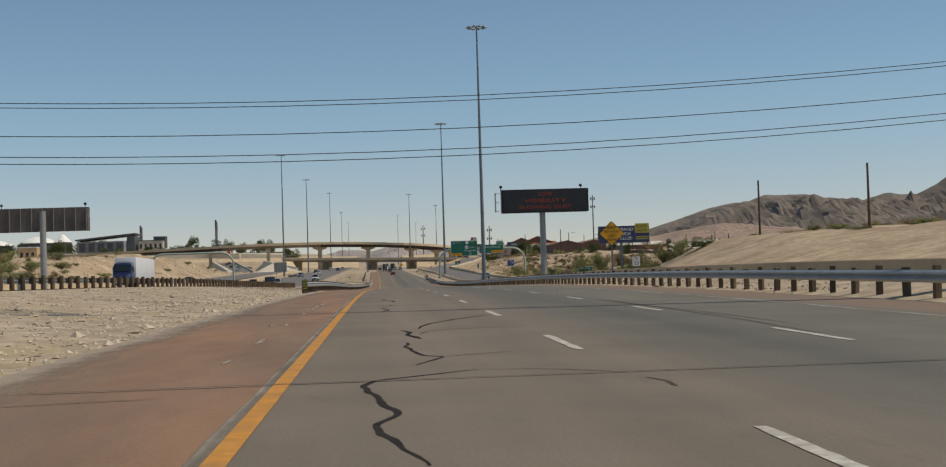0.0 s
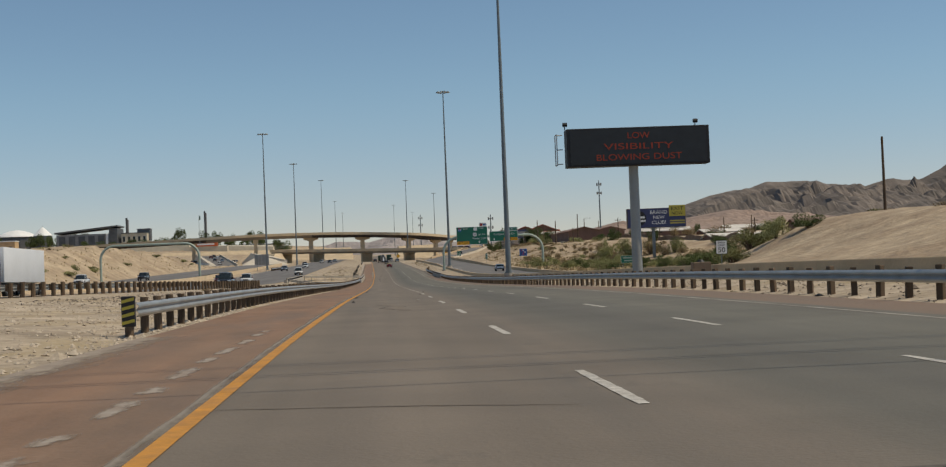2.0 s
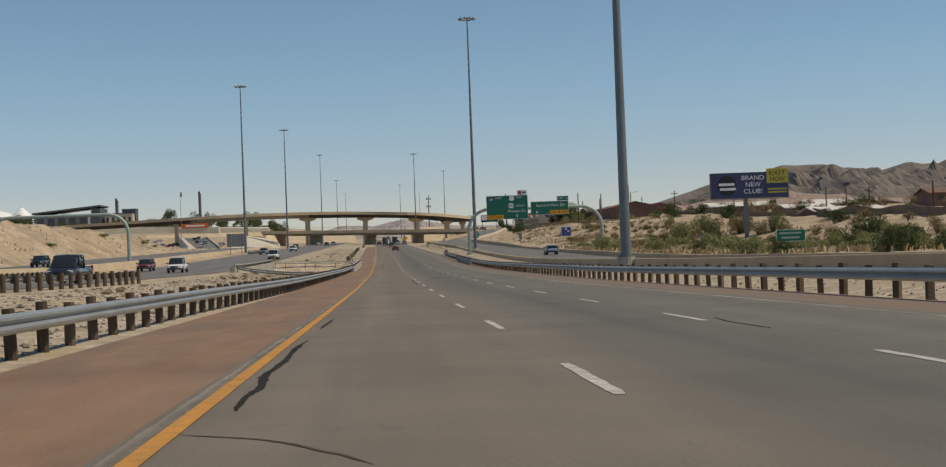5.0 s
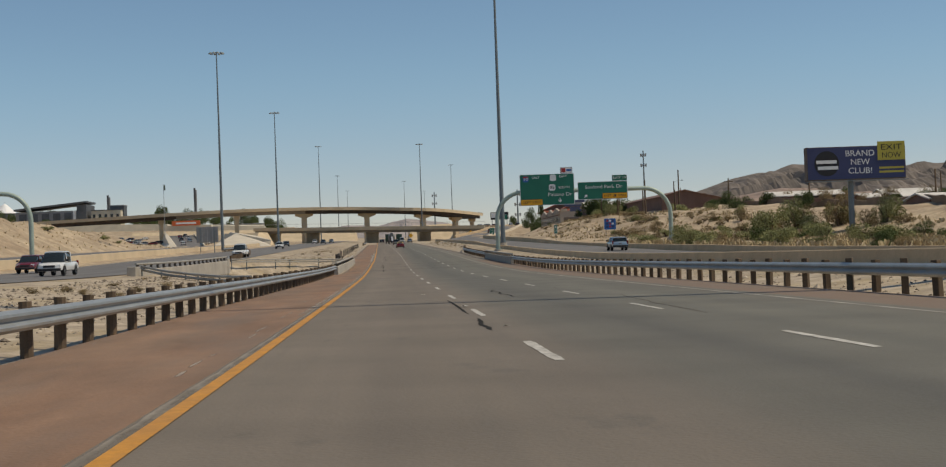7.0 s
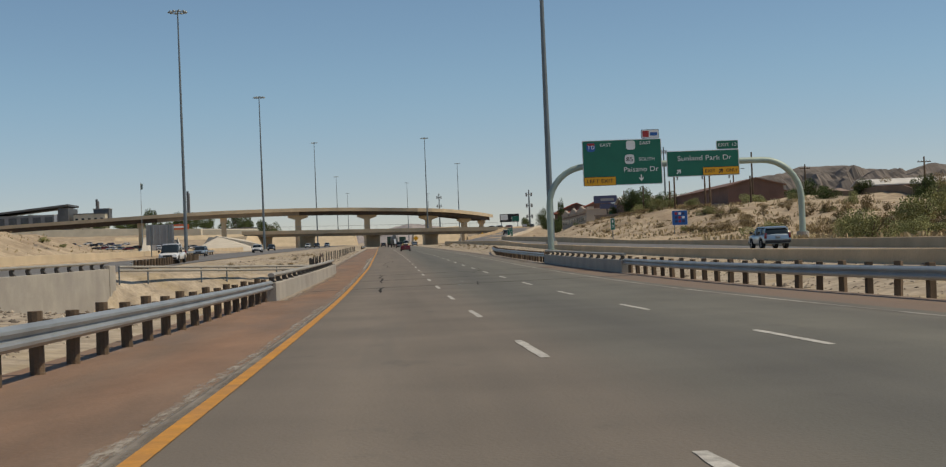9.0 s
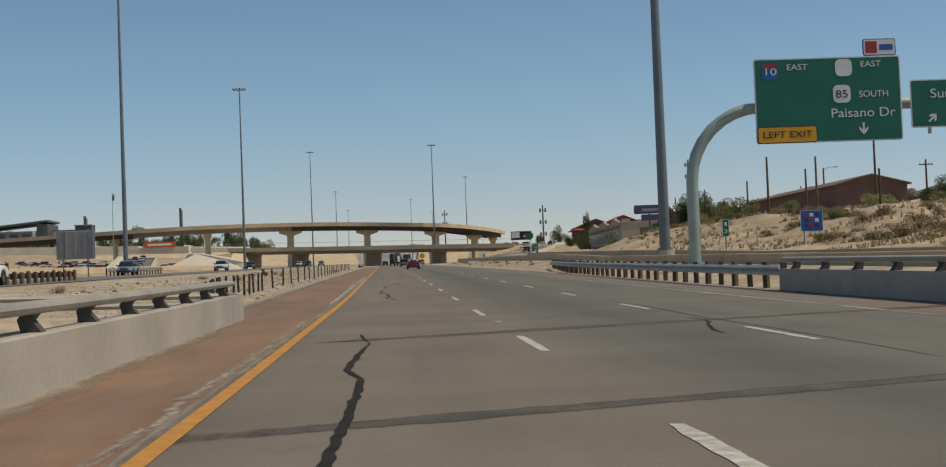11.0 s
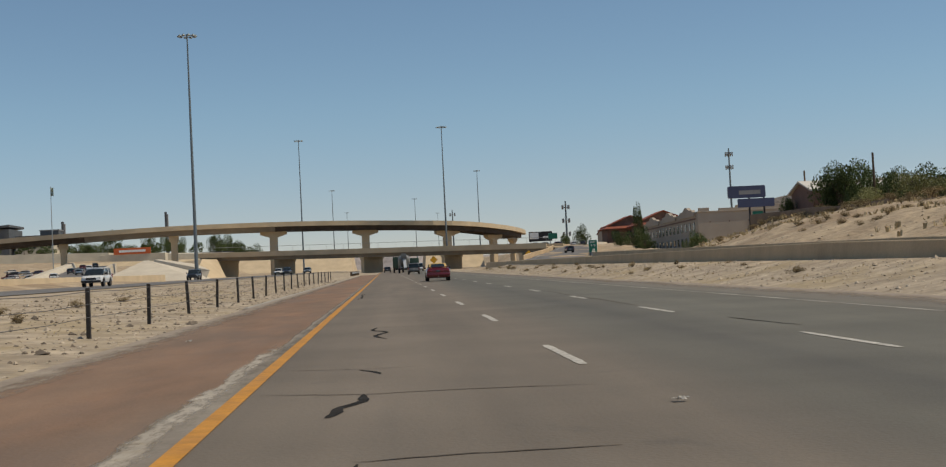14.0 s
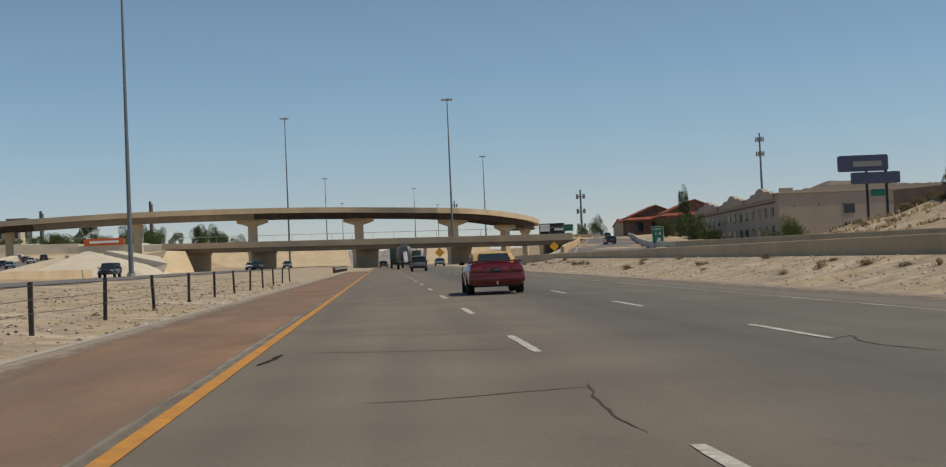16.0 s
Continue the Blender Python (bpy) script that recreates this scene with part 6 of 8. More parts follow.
# ---- buildings ----
def window_at(parent, x0, x1, y, z0, z1, side="y"):
    bm = bmesh.new()
    if side == "y":
        box(bm, (x0, y - 0.06, z0), (x1, y + 0.10, z1))
    else:
        box(bm, (y - 0.06, x0, z0), (y + 0.10, x1, z1))
    return part("window", bm, WINDOW, parent)


def hotel():
    h = thing("hotel", "tan stucco three-storey hotel with curved mission gables", "hotel", pose(63, 677, 4.5))
    W_, D_, H_ = 30.0, 60.0, 10.4
    bm = bmesh.new()
    box(bm, (0, 0, -1.5), (W_, D_, H_), 0.05)
    part("wall_block", bm, STUCCO, h, "tan stucco walls")
    for k, (y0, y1) in enumerate(((2, 18), (21, 37), (40, 57))):
        bm = bmesh.new()
        prof = [(y0, H_ - 0.6), (y0, H_ + 0.28), (y0 + 1.6, H_ + 0.32), (y0 + 2.4, H_ + 0.75)]
        m = (y0 + y1) / 2
        prof += [(m - 3.0 + 6.0 * a / 8, H_ + 0.8 + 0.75 * math.sin(math.pi * a / 8)) for a in range(9)]
        prof += [(y1 - 2.4, H_ + 0.75), (y1 - 1.6, H_ + 0.32), (y1, H_ + 0.28), (y1, H_ - 0.6)]
        lo = [bm.verts.new((-0.35, a, b)) for a, b in prof]
        hi = [bm.verts.new((0.4, a, b)) for a, b in prof]
        bm.faces.new(lo)
        bm.faces.new(hi[::-1])
        for i in range(len(prof)):
            bm.faces.new((lo[i], lo[(i + 1) % len(prof)], hi[(i + 1) % len(prof)], hi[i]))
        part("gable", bm, STUCCO, h, "curved mission gable")
    bm = bmesh.new()
    box(bm, (-0.12, 2, H_ - 1.3), (-0.01, D_ - 2, H_ - 1.0))
    part("cornice", bm, ROOF_BROWN, h, "dark brown cornice band")
    bm = bmesh.new()
    box(bm, (-0.2, -0.2, H_), (W_ + 0.2, D_ + 0.2, H_ + 0.25), 0.03)
    part("parapet_cap", bm, STUCCO, h)
    for f in range(3):
        for k in range(14):
            y0 = 3.0 + k * 4.05
            window_at(h, y0, y0 + 1.5, -0.02, 0.9 + f * 3.0, 2.5 + f * 3.0, "x")
    for k, (x0, x1, up_) in enumerate(((0.2, 2.4, 0.7), (4.4, 7.9, 0.5), (7.9, 18.0, 0.95), (18.0, 29.8, 0.6))):
        bm = bmesh.new()
        box(bm, (x0, -0.15, H_ + 0.2), (x1, 0.35, H_ + 0.25 + up_), 0.02)
        part("parapet_step", bm, STUCCO, h)
    for f in (1, 2):
        window_at(h, 10.6, 12.4, -0.02, 0.9 + f * 3.0, 2.4 + f * 3.0)
    for k in range(6):
        bm = bmesh.new()
        rod(bm, (2.5 + k * 4, -0.10, H_ - 2.0), (2.5 + k * 4, 0.1, H_ - 2.0), 0.14, n=8)
        part("vent_pipe", bm, ROOF_BROWN, h)
    bm = bmesh.new()
    box(bm, (10, 20, H_), (16, 28, H_ + 1.4), 0.05)
    part("roof_unit", bm, STUCCO, h)
    return h


hotel()
PYLON = mat("pylon_panel", (0.055, 0.065, 0.13), 0.5, 0, 0.1, 0.4, 6, 0)
hs = thing("hotel_sign", "blue lettered hotel pylon sign with two panels on dark posts", "pylon sign", pose(64.0, 636.5, 6))
for xx in (-1.0, 1.6):
    bm = bmesh.new()
    box(bm, (xx - 0.14, -0.14, -1), (xx + 0.14, 0.14, 9.5))
    part("post", bm, BLACK, hs)
bm = bmesh.new()
panel(bm, 6.6, 2.1, 0.6, 0.3)
top_panel = part("upper_panel", bm, PYLON, hs)
top_panel.matrix_local = pose(-1.4, 0, 10.3)
bm = bmesh.new()
box(bm, (-1.4, -0.33, -0.45), (2.4, -0.31, 0.25))
part("bar", bm, GREYWALL, top_panel)
bm = bmesh.new()
panel(bm, 6.4, 1.5, 0.6, 0.15)
part("lower_panel", bm, PYLON, hs).matrix_local = pose(0.2, 0, 8.35)
bm = bmesh.new()
panel(bm, 1.8, 0.9, 0.4, 0.1)
part("small_panel", bm, SIGN_GREEN, hs).matrix_local = pose(0.4, 0, 6.4)


def gabled(name, x, y, z, w, d, h, rise_, wall, roof, label, turn=0, windows=2, over=0.5):
    """A house with a pitched roof; its ridge runs along its local x."""
    b = thing(name, label, "house", pose(x, y, z, 0, 0, turn), "hillside houses")
    bm = bmesh.new()
    box(bm, (-w / 2, -d / 2, -3.0), (w / 2, d / 2, h))
    part("wall_block", bm, wall, b)
    bm = bmesh.new()
    sec = [(-d / 2 - over, h - 0.15), (0, h + rise_), (d / 2 + over, h - 0.15), (d / 2 + over, h + 0.05), (0, h + rise_ + 0.22), (-d / 2 - over, h + 0.05)]
    sweep(bm, [(Vector((s * (w / 2 + over), 0, 0)), Vector((0, 1, 0)), Vector((0, 0, 1))) for s in (-1, 1)], sec)
    part("roof", bm, roof, b)
    for s in (-1, 1):
        bm = bmesh.new()
        vs = [bm.verts.new((s * (w / 2 - 0.02), yy, zz)) for yy, zz in ((-d / 2, h), (d / 2, h), (0, h + rise_))]
        bm.faces.new(vs)
        part("gable_wall", bm, wall, b)
    for k in range(windows):
        xx = -w / 2 + w * (k + 0.5) / windows
        window_at(b, xx - 0.6, xx + 0.6, -d / 2, h * 0.42, h * 0.8)
    return b


for a in (
        (69.4, 527, 9.4, 44, 10.6, 3.1, 1.3, BRICK_RED, ROOF_BROWN, "long brownish brick house on the hill crest", 91, 8),
        (67.3, 595, 10.7, 15.4, 10, 2.7, 1.4, BRICK_RED, ROOF_PALE, "brick gable house with a pale roof above the brown wall", 0, 3),
        (90, 588, 11.4, 26, 11, 2.8, 1.3, BRICK_RED, ROOF_BROWN, "long brownish brick house on the hill crest", 94, 4),
        (96, 500, 0, 16, 9, 1.0, 1.0, BRICK_RED, ROOF_PALE, "low brick house with a pale roof", -6, 4),
        (113, 494, 0, 13, 9, 1.0, 0.9, BRICK_RED, ROOF_PALE, "low brick house with a pale roof", 4, 3),
        (98, 420, 0, 15, 9, 1.2, 0.9, BRICK_RED, ROOF_PALE, "low brick house with a pale roof", 3, 3),
        (118, 404, 0, 17, 9, 2.4, 1.0, BRICK_RED, ROOF_BROWN, "brownish brick house on the hill crest", -5, 4),
        (172, 592, 0, 26, 12, 2.6, 1.2, BRICK_RED, ROOF_PALE, "long brick house with a pale roof", 70, 5),
        (128, 520, 0, 14, 9, 2.4, 1.1, CREAM, ROOF_PALE, "cream house with a pale roof", 0, 3),
        (150, 480, 0, 16, 9, 2.2, 1.0, BRICK_RED, ROOF_PALE, "brick house with a pale roof", 6, 3)):
    gabled("hillside_house", a[0], a[1], a[2] if a[2] else on_land(a[0], a[1]) - 0.2, *a[3:])
def chalet(x, y, z, w, d, h, rise_, label):
    """A dark timber hall: a steep gable towards the highway, red bargeboards and a red skirt roof round its walls."""
    b = thing("red_roof_building", label, "building", pose(x, y, z), "red roof buildings")
    bm = bmesh.new()
    box(bm, (-w / 2, -d / 2, -4), (w / 2, d / 2, h))
    part("wall_block", bm, ROOF_BROWN, b, "dark brown timber walls")
    bm = bmesh.new()
    lo, hi = (w / 2 + 1.8, d / 2 + 1.8, h - 0.5), (w / 2 - 0.6, d / 2 - 0.6, h + 0.9)
    rings = [[bm.verts.new((sx * q[0], sy * q[1], q[2] + dz)) for sx, sy in ((-1, -1), (1, -1), (1, 1), (-1, 1))] for q, dz in ((lo, -0.35), (lo, 0), (hi, 0), (hi, -0.35))]
    for m, n in zip(rings, rings[1:] + rings[:1]):
        for k in range(4):
            bm.faces.new((m[k], m[(k + 1) % 4], n[(k + 1) % 4], n[k]))
    part("skirt_roof", bm, ROOF_RED, b, "red tiled skirt roof")
    bm = bmesh.new()
    half = w / 2 - 0.4
    sec = [(-half, h + 0.6), (0, h + rise_), (half, h + 0.6)]
    sweep(bm, [(Vector((0, q, 0)), Vector((1, 0, 0)), Vector((0, 0, 1))) for q in (-d / 2 + 0.3, d / 2 - 0.3)], sec)
    part("gable_block", bm, ROOF_BROWN, b, "dark timber gable")
    for sd in (-1, 1):
        bm = bmesh.new()
        sec = [(sd * (half + 0.5), h + 0.35), (0, h + rise_ + 0.06), (0, h + rise_ + 0.5), (sd * (half + 0.7), h + 0.7)]
        sweep(bm, [(Vector((0, q, 0)), Vector((1, 0, 0)), Vector((0, 0, 1))) for q in (-d / 2 - 0.5, d / 2 + 0.5)], sec)
        part("roof_slope", bm, ROOF_RED, b, "red tiled roof slope")
    for k in range(3):
        window_at(b, -w / 2 + w * (k + 0.25) / 3, -w / 2 + w * (k + 0.75) / 3, -d / 2, 1.2, h - 1.6)
    return b


chalet(101.0, 978, 17.5, 20, 16, 6.2, 4.4, "dark timber building with a steep red tiled roof")
chalet(109.5, 950, 17.0, 21, 16, 6.6, 4.6, "dark brown timber building with red roof edges")
gabled("red_roof_building", 128, 1120, 22, 34, 14, 4, 3.5, STUCCO, ROOF_RED, "long building with a red tiled roof", 12, 0)

arena = thing("dark_building", "large dark grey building with a flat slanted roof on the hill", "building", pose(-228, 1152, 30))
bm = bmesh.new()
box(bm, (-24, -12, -4), (22, 14, 10.5))
part("wall_block", bm, GREYWALL, arena)
prism_pts = ((-25, -14), (24, -14), (24, 16), (-25, 16))
bm = bmesh.new()
lo = [bm.verts.new((x, y, 11.2 + 0.09 * (x + 25))) for x, y in prism_pts]
hi = [bm.verts.new((x, y, 12.4 + 0.09 * (x + 25))) for x, y in prism_pts]
bm.faces.new(lo[::-1])
bm.faces.new(hi)
for k in range(4):
    bm.faces.new((lo[k], lo[(k + 1) % 4], hi[(k + 1) % 4], hi[k]))
part("roof", bm, SLATE, arena, "dark slanted roof slab")
bm = bmesh.new()
box(bm, (17, -12.4, -4), (23.5, 14, 14.5))
part("tower_wall", bm, SLATE, arena)
for k in range(5):
    bm = bmesh.new()
    box(bm, (-22 + k * 7.6, -12.3, 2), (-17 + k * 7.6, -12.0, 9))
    part("window", bm, SLATE, arena)
bm = bmesh.new()
box(bm, (14.5, -12.6, -4), (16.2, -12.0, 10.5))
part("pillar", bm, TENT, arena)
for x, y, z, w, d, h, m_, lab in ((-192, 1150, 30, 20, 14, 10, CREAM, "cream building with a flat roof"), (-186, 1156, 38, 10, 10, 5.2, SLATE, "small dark rooftop structure"),
                                  (-150, 1180, 26, 24, 16, 6, CREAM, "long cream building on the hill"), (-98, 1190, 22, 40, 16, 6, CREAM, "long cream retail building")):
    b = thing("far_building", lab, "building", pose(x, y, z), "far buildings")
    bm = bmesh.new()
    box(bm, (-w / 2, -d / 2, -4), (w / 2, d / 2, h), 0.1)
    part("wall_block", bm, m_, b)
    bm = bmesh.new()
    box(bm, (-w / 2 - 0.3, -d / 2 - 0.3, h), (w / 2 + 0.3, d / 2 + 0.3, h + 0.6))
    part("roof_edge", bm, SLATE if m_ is CREAM else GREYWALL, b)
    if m_ is CREAM:
        for k in range(5):
            window_at(b, -w / 2 + w * (k + 0.25) / 5, -w / 2 + w * (k + 0.7) / 5, -d / 2, h * 0.35, h * 0.75)
for x, y, z, r, h in ((-284, 1229, 34, 8.6, 17.2), (-306, 1232, 34, 17, 15.6), (-345, 1236, 34, 16, 13.5)):
    t = thing("tent", "white peaked fabric tent on the hill", "tent", pose(x, y, z), "white tents")
    bm = bmesh.new()
    prof = [(r, h * 0.56), (r * 0.62, h * 0.74), (r * 0.25, h * 0.92), (0.15, h)] if r < 10 else [(r, h * 0.60), (r * 0.93, h * 0.68), (r * 0.66, h * 0.83), (r * 0.36, h * 0.94), (r * 0.1, h * 0.985), (0.15, h)]
    rings = [[bm.verts.new((q * math.cos(2 * math.pi * k / 16), q * math.sin(2 * math.pi * k / 16), zz)) for k in range(16)] for q, zz in prof]
    for a, b in zip(rings, rings[1:]):
        for k in range(16):
            bm.faces.new((a[k], a[(k + 1) % 16], b[(k + 1) % 16], b[k]))
    bm.faces.new(rings[-1])
    part("canopy", bm, TENT, t, "white canopy")
    # wall below the eave, its dark colour stands for the canopy's shade
    bm = bmesh.new()
    rod(bm, (0, 0, -2), (0, 0, h * 0.58), r * 0.93, n=16)
    part("side_wall", bm, SLATE, t, "side wall coloured dark for the shade under the canopy")
    bm = bmesh.new()
    rod(bm, (0, 0, h - 0.5), (0, 0, h + 1.0), 0.1, n=6)
    part("finial", bm, MAST, t)
for x, y, b, t, w in ((-181, 1504, 34, 73.4, 1.35), (-262, 1500, 34, 69, 1.5)):
    s = thing("slab_tower", "slender dark grey slab tower on the hill", "tower", pose(x, y, b), "slab towers")
    bm = bmesh.new()
    box(bm, (-w, -1.2, 0), (w * 0.2, 1.2, t - b), 0.1)
    part("slab", bm, SLATE, s)
    bm = bmesh.new()
    box(bm, (w * 0.2 + 0.02, -0.9, 0), (w, 0.9, t - b - 2), 0.1)
    part("fin", bm, GREYWALL, s)
prism("terrace_wall", [(-260, 1090, 18), (-142, 1088, 16), (-142, 1096, 16), (-260, 1098, 18)], [(-260, 1092, 30.2), (-142, 1090, 27.6), (-142, 1118, 27.6), (-260, 1120, 30.2)], CREAM, "long pale tan terrace below the far trees", "retaining wall")
prism("terrace_wall", [(-141.5, 1098, 16), (-80, 1100, 15), (-80, 1106, 15), (-141.5, 1104, 16)], [(-141.5, 1100, 27.4), (-80, 1102, 24.4), (-80, 1150, 26.4), (-141.5, 1150, 28.4)], CREAM, "long pale tan terrace below the far trees", "retaining wall")
lodge = thing("far_building", "tan-orange stucco building beside the white tents", "building", pose(-301, 1180, 24), "far buildings")
bm = bmesh.new()
box(bm, (-8, -6, -3), (8, 6, 14), 0.15)
part("wall_block", bm, CREAM_ORANGE, lodge)
bm = bmesh.new()
box(bm, (-8.4, -6.4, 14), (8.4, 6.4, 14.7), 0.1)
part("roof_edge", bm, TENT, lodge)
for k in range(3):
    window_at(lodge, -6 + 4.6 * k, -3.6 + 4.6 * k, -6, 6, 10)
store = thing("store_sign_wall", "orange store sign on a cream wall with white bars", "sign wall", pose(-128.3, 1080, 22))
bm = bmesh.new()
box(bm, (-16, 0, -6), (16, 8, 4.0), 0.1)
part("wall", bm, CREAM, store)
bm = bmesh.new()
box(bm, (-9, -0.3, 3.9), (9, 0.2, 7.0))
ban = part("banner", bm, ORANGE, store, "orange sign board")
bm = bmesh.new()
box(bm, (-6.5, -0.36, 4.9), (6.5, -0.3, 6.0))
part("bar", bm, TENT, ban)
flag = thing("flag_pole", "white flag pole with a hanging flag", "flag pole", pose(-95, 790, 12))
bm = bmesh.new()
rod(bm, (0, 0, -2), (0, 0, 24), 0.16, 0.08, 8)
part("pole", bm, STEEL, flag)
bm = bmesh.new()
sweep(bm, [(Vector((0.1 + 0.25 * k, 0.25 * math.sin(k * 1.7), 0)), Vector((0, 1, 0)), Vector((0, 0, 1))) for k in range(4)], [(-0.02, 21.3), (0.02, 21.3), (0.02, 23.6), (-0.02, 23.6)])
part("cloth", bm, GANTRY, flag)
board = thing("far_sign_board", "dark guide sign boards over the side street", "road sign", pose(76, 1094, 19))
bm = bmesh.new()
box(bm, (-6, 0, 4), (6, 0.3, 9), 0.05)
part("board", bm, BLACK, board)
for xx in (-5, 5):
    bm = bmesh.new()
    rod(bm, (xx, 0.3, -4), (xx, 0.3, 9), 0.2, n=8)
    part("post", bm, MAST, board)
bm = bmesh.new()
box(bm, (-5.6, -0.05, 5.3), (-1, 0, 8.6))
box(bm, (1.2, -0.05, 5.6), (5.4, 0, 6.6))
part("bar", bm, SIGN_WHITE, board)
for x, y, z, w, h in ((70, 990, 22, 4, 2.6),):
    post_sign("guide_sign_far", x, y, z, w, h, SIGN_GREEN, "distant green guide sign", "road sign", z - 8, False, (), SIGN_WHITE, SIGN_WHITE, (-1, 1))


# ---- plants ----
def leaf_cloud(seed, rx_, ry_, rz_, count, size, hollow=0.45):
    """Many small leaf sprays in an uneven crown."""
    rnd = random.Random(seed)
    lobes = [(rnd.uniform(-0.6, 0.6), rnd.uniform(-0.6, 0.6), rnd.uniform(0.1, 0.75), rnd.uniform(0.3, 0.55)) for _ in range(9)]
    vs, fs = [], []
    for _ in range(count):
        lx, ly, lz, lr = rnd.choice(lobes)
        while True:
            d = Vector((rnd.uniform(-1, 1), rnd.uniform(-1, 1), rnd.uniform(-1, 1)))
            if hollow < d.length < 1:
                break
        c = Vector(((lx + d.x * lr) * rx_, (ly + d.y * lr) * ry_, max(0.03, (lz + d.z * lr * 0.8)) * rz_))
        a = Vector((rnd.uniform(-1, 1), rnd.uniform(-1, 1), rnd.uniform(-0.4, 1))).normalized() * size * rnd.uniform(0.6, 1.4)
        b = a.cross(Vector((rnd.uniform(-1, 1), rnd.uniform(-1, 1), rnd.uniform(-1, 1)))).normalized() * size * rnd.uniform(0.25, 0.5)
        k = len(vs)
        vs += [c - a * 0.5, c + b, c + a * 0.6, c - b]
        fs.append((k, k + 1, k + 2, k + 3))
    me = bpy.data.meshes.new("crown")
    me.from_pydata(vs, [], fs)
    return me


def stems(seed, h, n, spread):
    rnd = random.Random(seed)
    bm = bmesh.new()
    for _ in range(n):
        a = rnd.uniform(0, 6.28)
        q = rnd.uniform(0.3, 1) * spread
        tube(bm, [(0, 0, -0.2), (q * 0.4 * math.cos(a), q * 0.4 * math.sin(a), h * 0.45), (q * math.cos(a), q * math.sin(a), h)], [0.05, 0.035, 0.012], 5)
    return mesh_of("branchwork", bm, BARK)


BUSH_SETS = {}
for kind, m_ in (("green", BUSH), ("dry", DRY), ("tree", TREE_LEAF)):
    BUSH_SETS[kind] = []
    for s in range(3):
        me = leaf_cloud(s + 11 * len(kind), 1.0, 1.0, 1.0, 4600 if kind != "dry" else 1300, 0.056 if kind != "dry" else 0.07)
        me.materials.append(m_)
        BUSH_SETS[kind].append(me)
STEMS = [stems(s, 0.6, 9, 0.6) for s in range(2)]


def shrub(kind, x, y, size, high, label, k, name="shrub", group="desert shrubs", lift=0.0):
    if kind == "dry" and name == "shrub":
        name, group = "dry_bush", "dry desert bushes"
    s = thing(name, label, "bush", pose(x, y, on_land(x, y) - 0.05 + lift, 0, 0, 57 * k), group)
    c = share("crown", BUSH_SETS[kind][k % 3], s, Matrix.Diagonal((size, size * 0.9, high, 1)))
    share("branchwork", STEMS[k % 2], s, Matrix.Diagonal((size, size, high, 1)))
    return s


rnd = random.Random(5)
k = 0
for _ in range(44):          # yards and street above the basin
    y = rnd.uniform(345, 545)
    x = rnd.uniform(83, 140)
    shrub("tree" if rnd.random() < 0.55 else "dry", x, y, rnd.uniform(1.6, 3.4), rnd.uniform(1.6, 3.6), "garden bush beside the hillside houses", k, "garden_bush", "garden bushes")
    k += 1
for x, y, w, h in ((51.1, 396.4, 1.8, 1.6), (60.0, 402.4, 3.6, 4.2), (51.3, 366.1, 2.0, 2.0), (64.8, 395.3, 2.4, 2.9), (72.3, 405.1, 2.8, 3.5), (48.8, 330.5, 1.4, 1.5), (65.6, 441.3, 1.1, 1.9), (45.7, 353.4, 1.3, 0.9), (46.6, 337.9, 1.9, 0.9), (65.9, 407.5, 3.2, 4.5), (47.2, 320.8, 3.2, 2.0), (46.3, 301.8, 0.9, 1.8), (76.3, 396.8, 3.0, 3.9), (45.2, 278.1, 2.4, 1.3), (44.9, 262.1, 2.4, 1.4), (50.8, 286.0, 1.7, 1.9), (74.8, 330.8, 2.3, 2.2)):
    shrub("green", x, y, w, h, "rounded olive-green bush in the sandy basin", k)
    k += 1
for x, y, w, h in ((56.0, 402.9, 1.5, 1.8), (69.7, 415.8, 2.3, 3.0), (72.3, 411.4, 1.8, 3.4), (73.2, 395.8, 2.3, 3.1), (46.7, 426.0, 1.2, 2.0), (49.0, 417.8, 1.4, 1.5), (46.3, 397.0, 1.2, 1.4), (49.9, 403.0, 1.3, 1.4), (57.0, 421.6, 1.2, 1.3), (42.5, 406.0, 0.9, 1.0), (46.2, 432.8, 1.0, 1.4), (53.3, 441.6, 1.1, 1.0), (57.3, 443.3, 1.0, 0.9), (71.4, 403.6, 2.9, 5.0), (61.6, 405.0, 1.8, 2.0), (60.7, 421.8, 1.4, 2.4)):
    shrub("dry", x, y, w, h, "dry brown desert brush in the sandy basin", k)
    k += 1
for x, y, w, h in ((74.2, 340.8, 4.0, 3.8), (33.2, 224.3, 1.3, 1.7), (38.7, 235.2, 1.1, 2.1)):
    shrub("tree", x, y, w, h, "large dark green bush in the sandy basin", k)
    k += 1
for _ in range(12):          # more green towards the near end of the basin
    y = rnd.uniform(206, 250)
    dark = rnd.random() < 0.5
    shrub("tree" if dark else "green", rx(y) + rnd.uniform(40, 58), y, rnd.uniform(1.6, 3.0), rnd.uniform(1.4, 2.8), "large dark green bush in the sandy basin" if dark else "rounded olive-green bush in the sandy basin", k)
    k += 1
for _ in range(40):          # thicker green in the low ground
    y = rnd.uniform(232, 385)
    dark = rnd.random() < 0.35
    shrub("tree" if dark else "green", rx(y) + rnd.uniform(36, 70), y, rnd.uniform(1.3, 2.6), rnd.uniform(1.2, 2.4), "large dark green bush in the sandy basin" if dark else "rounded olive-green bush in the sandy basin", k)
    k += 1
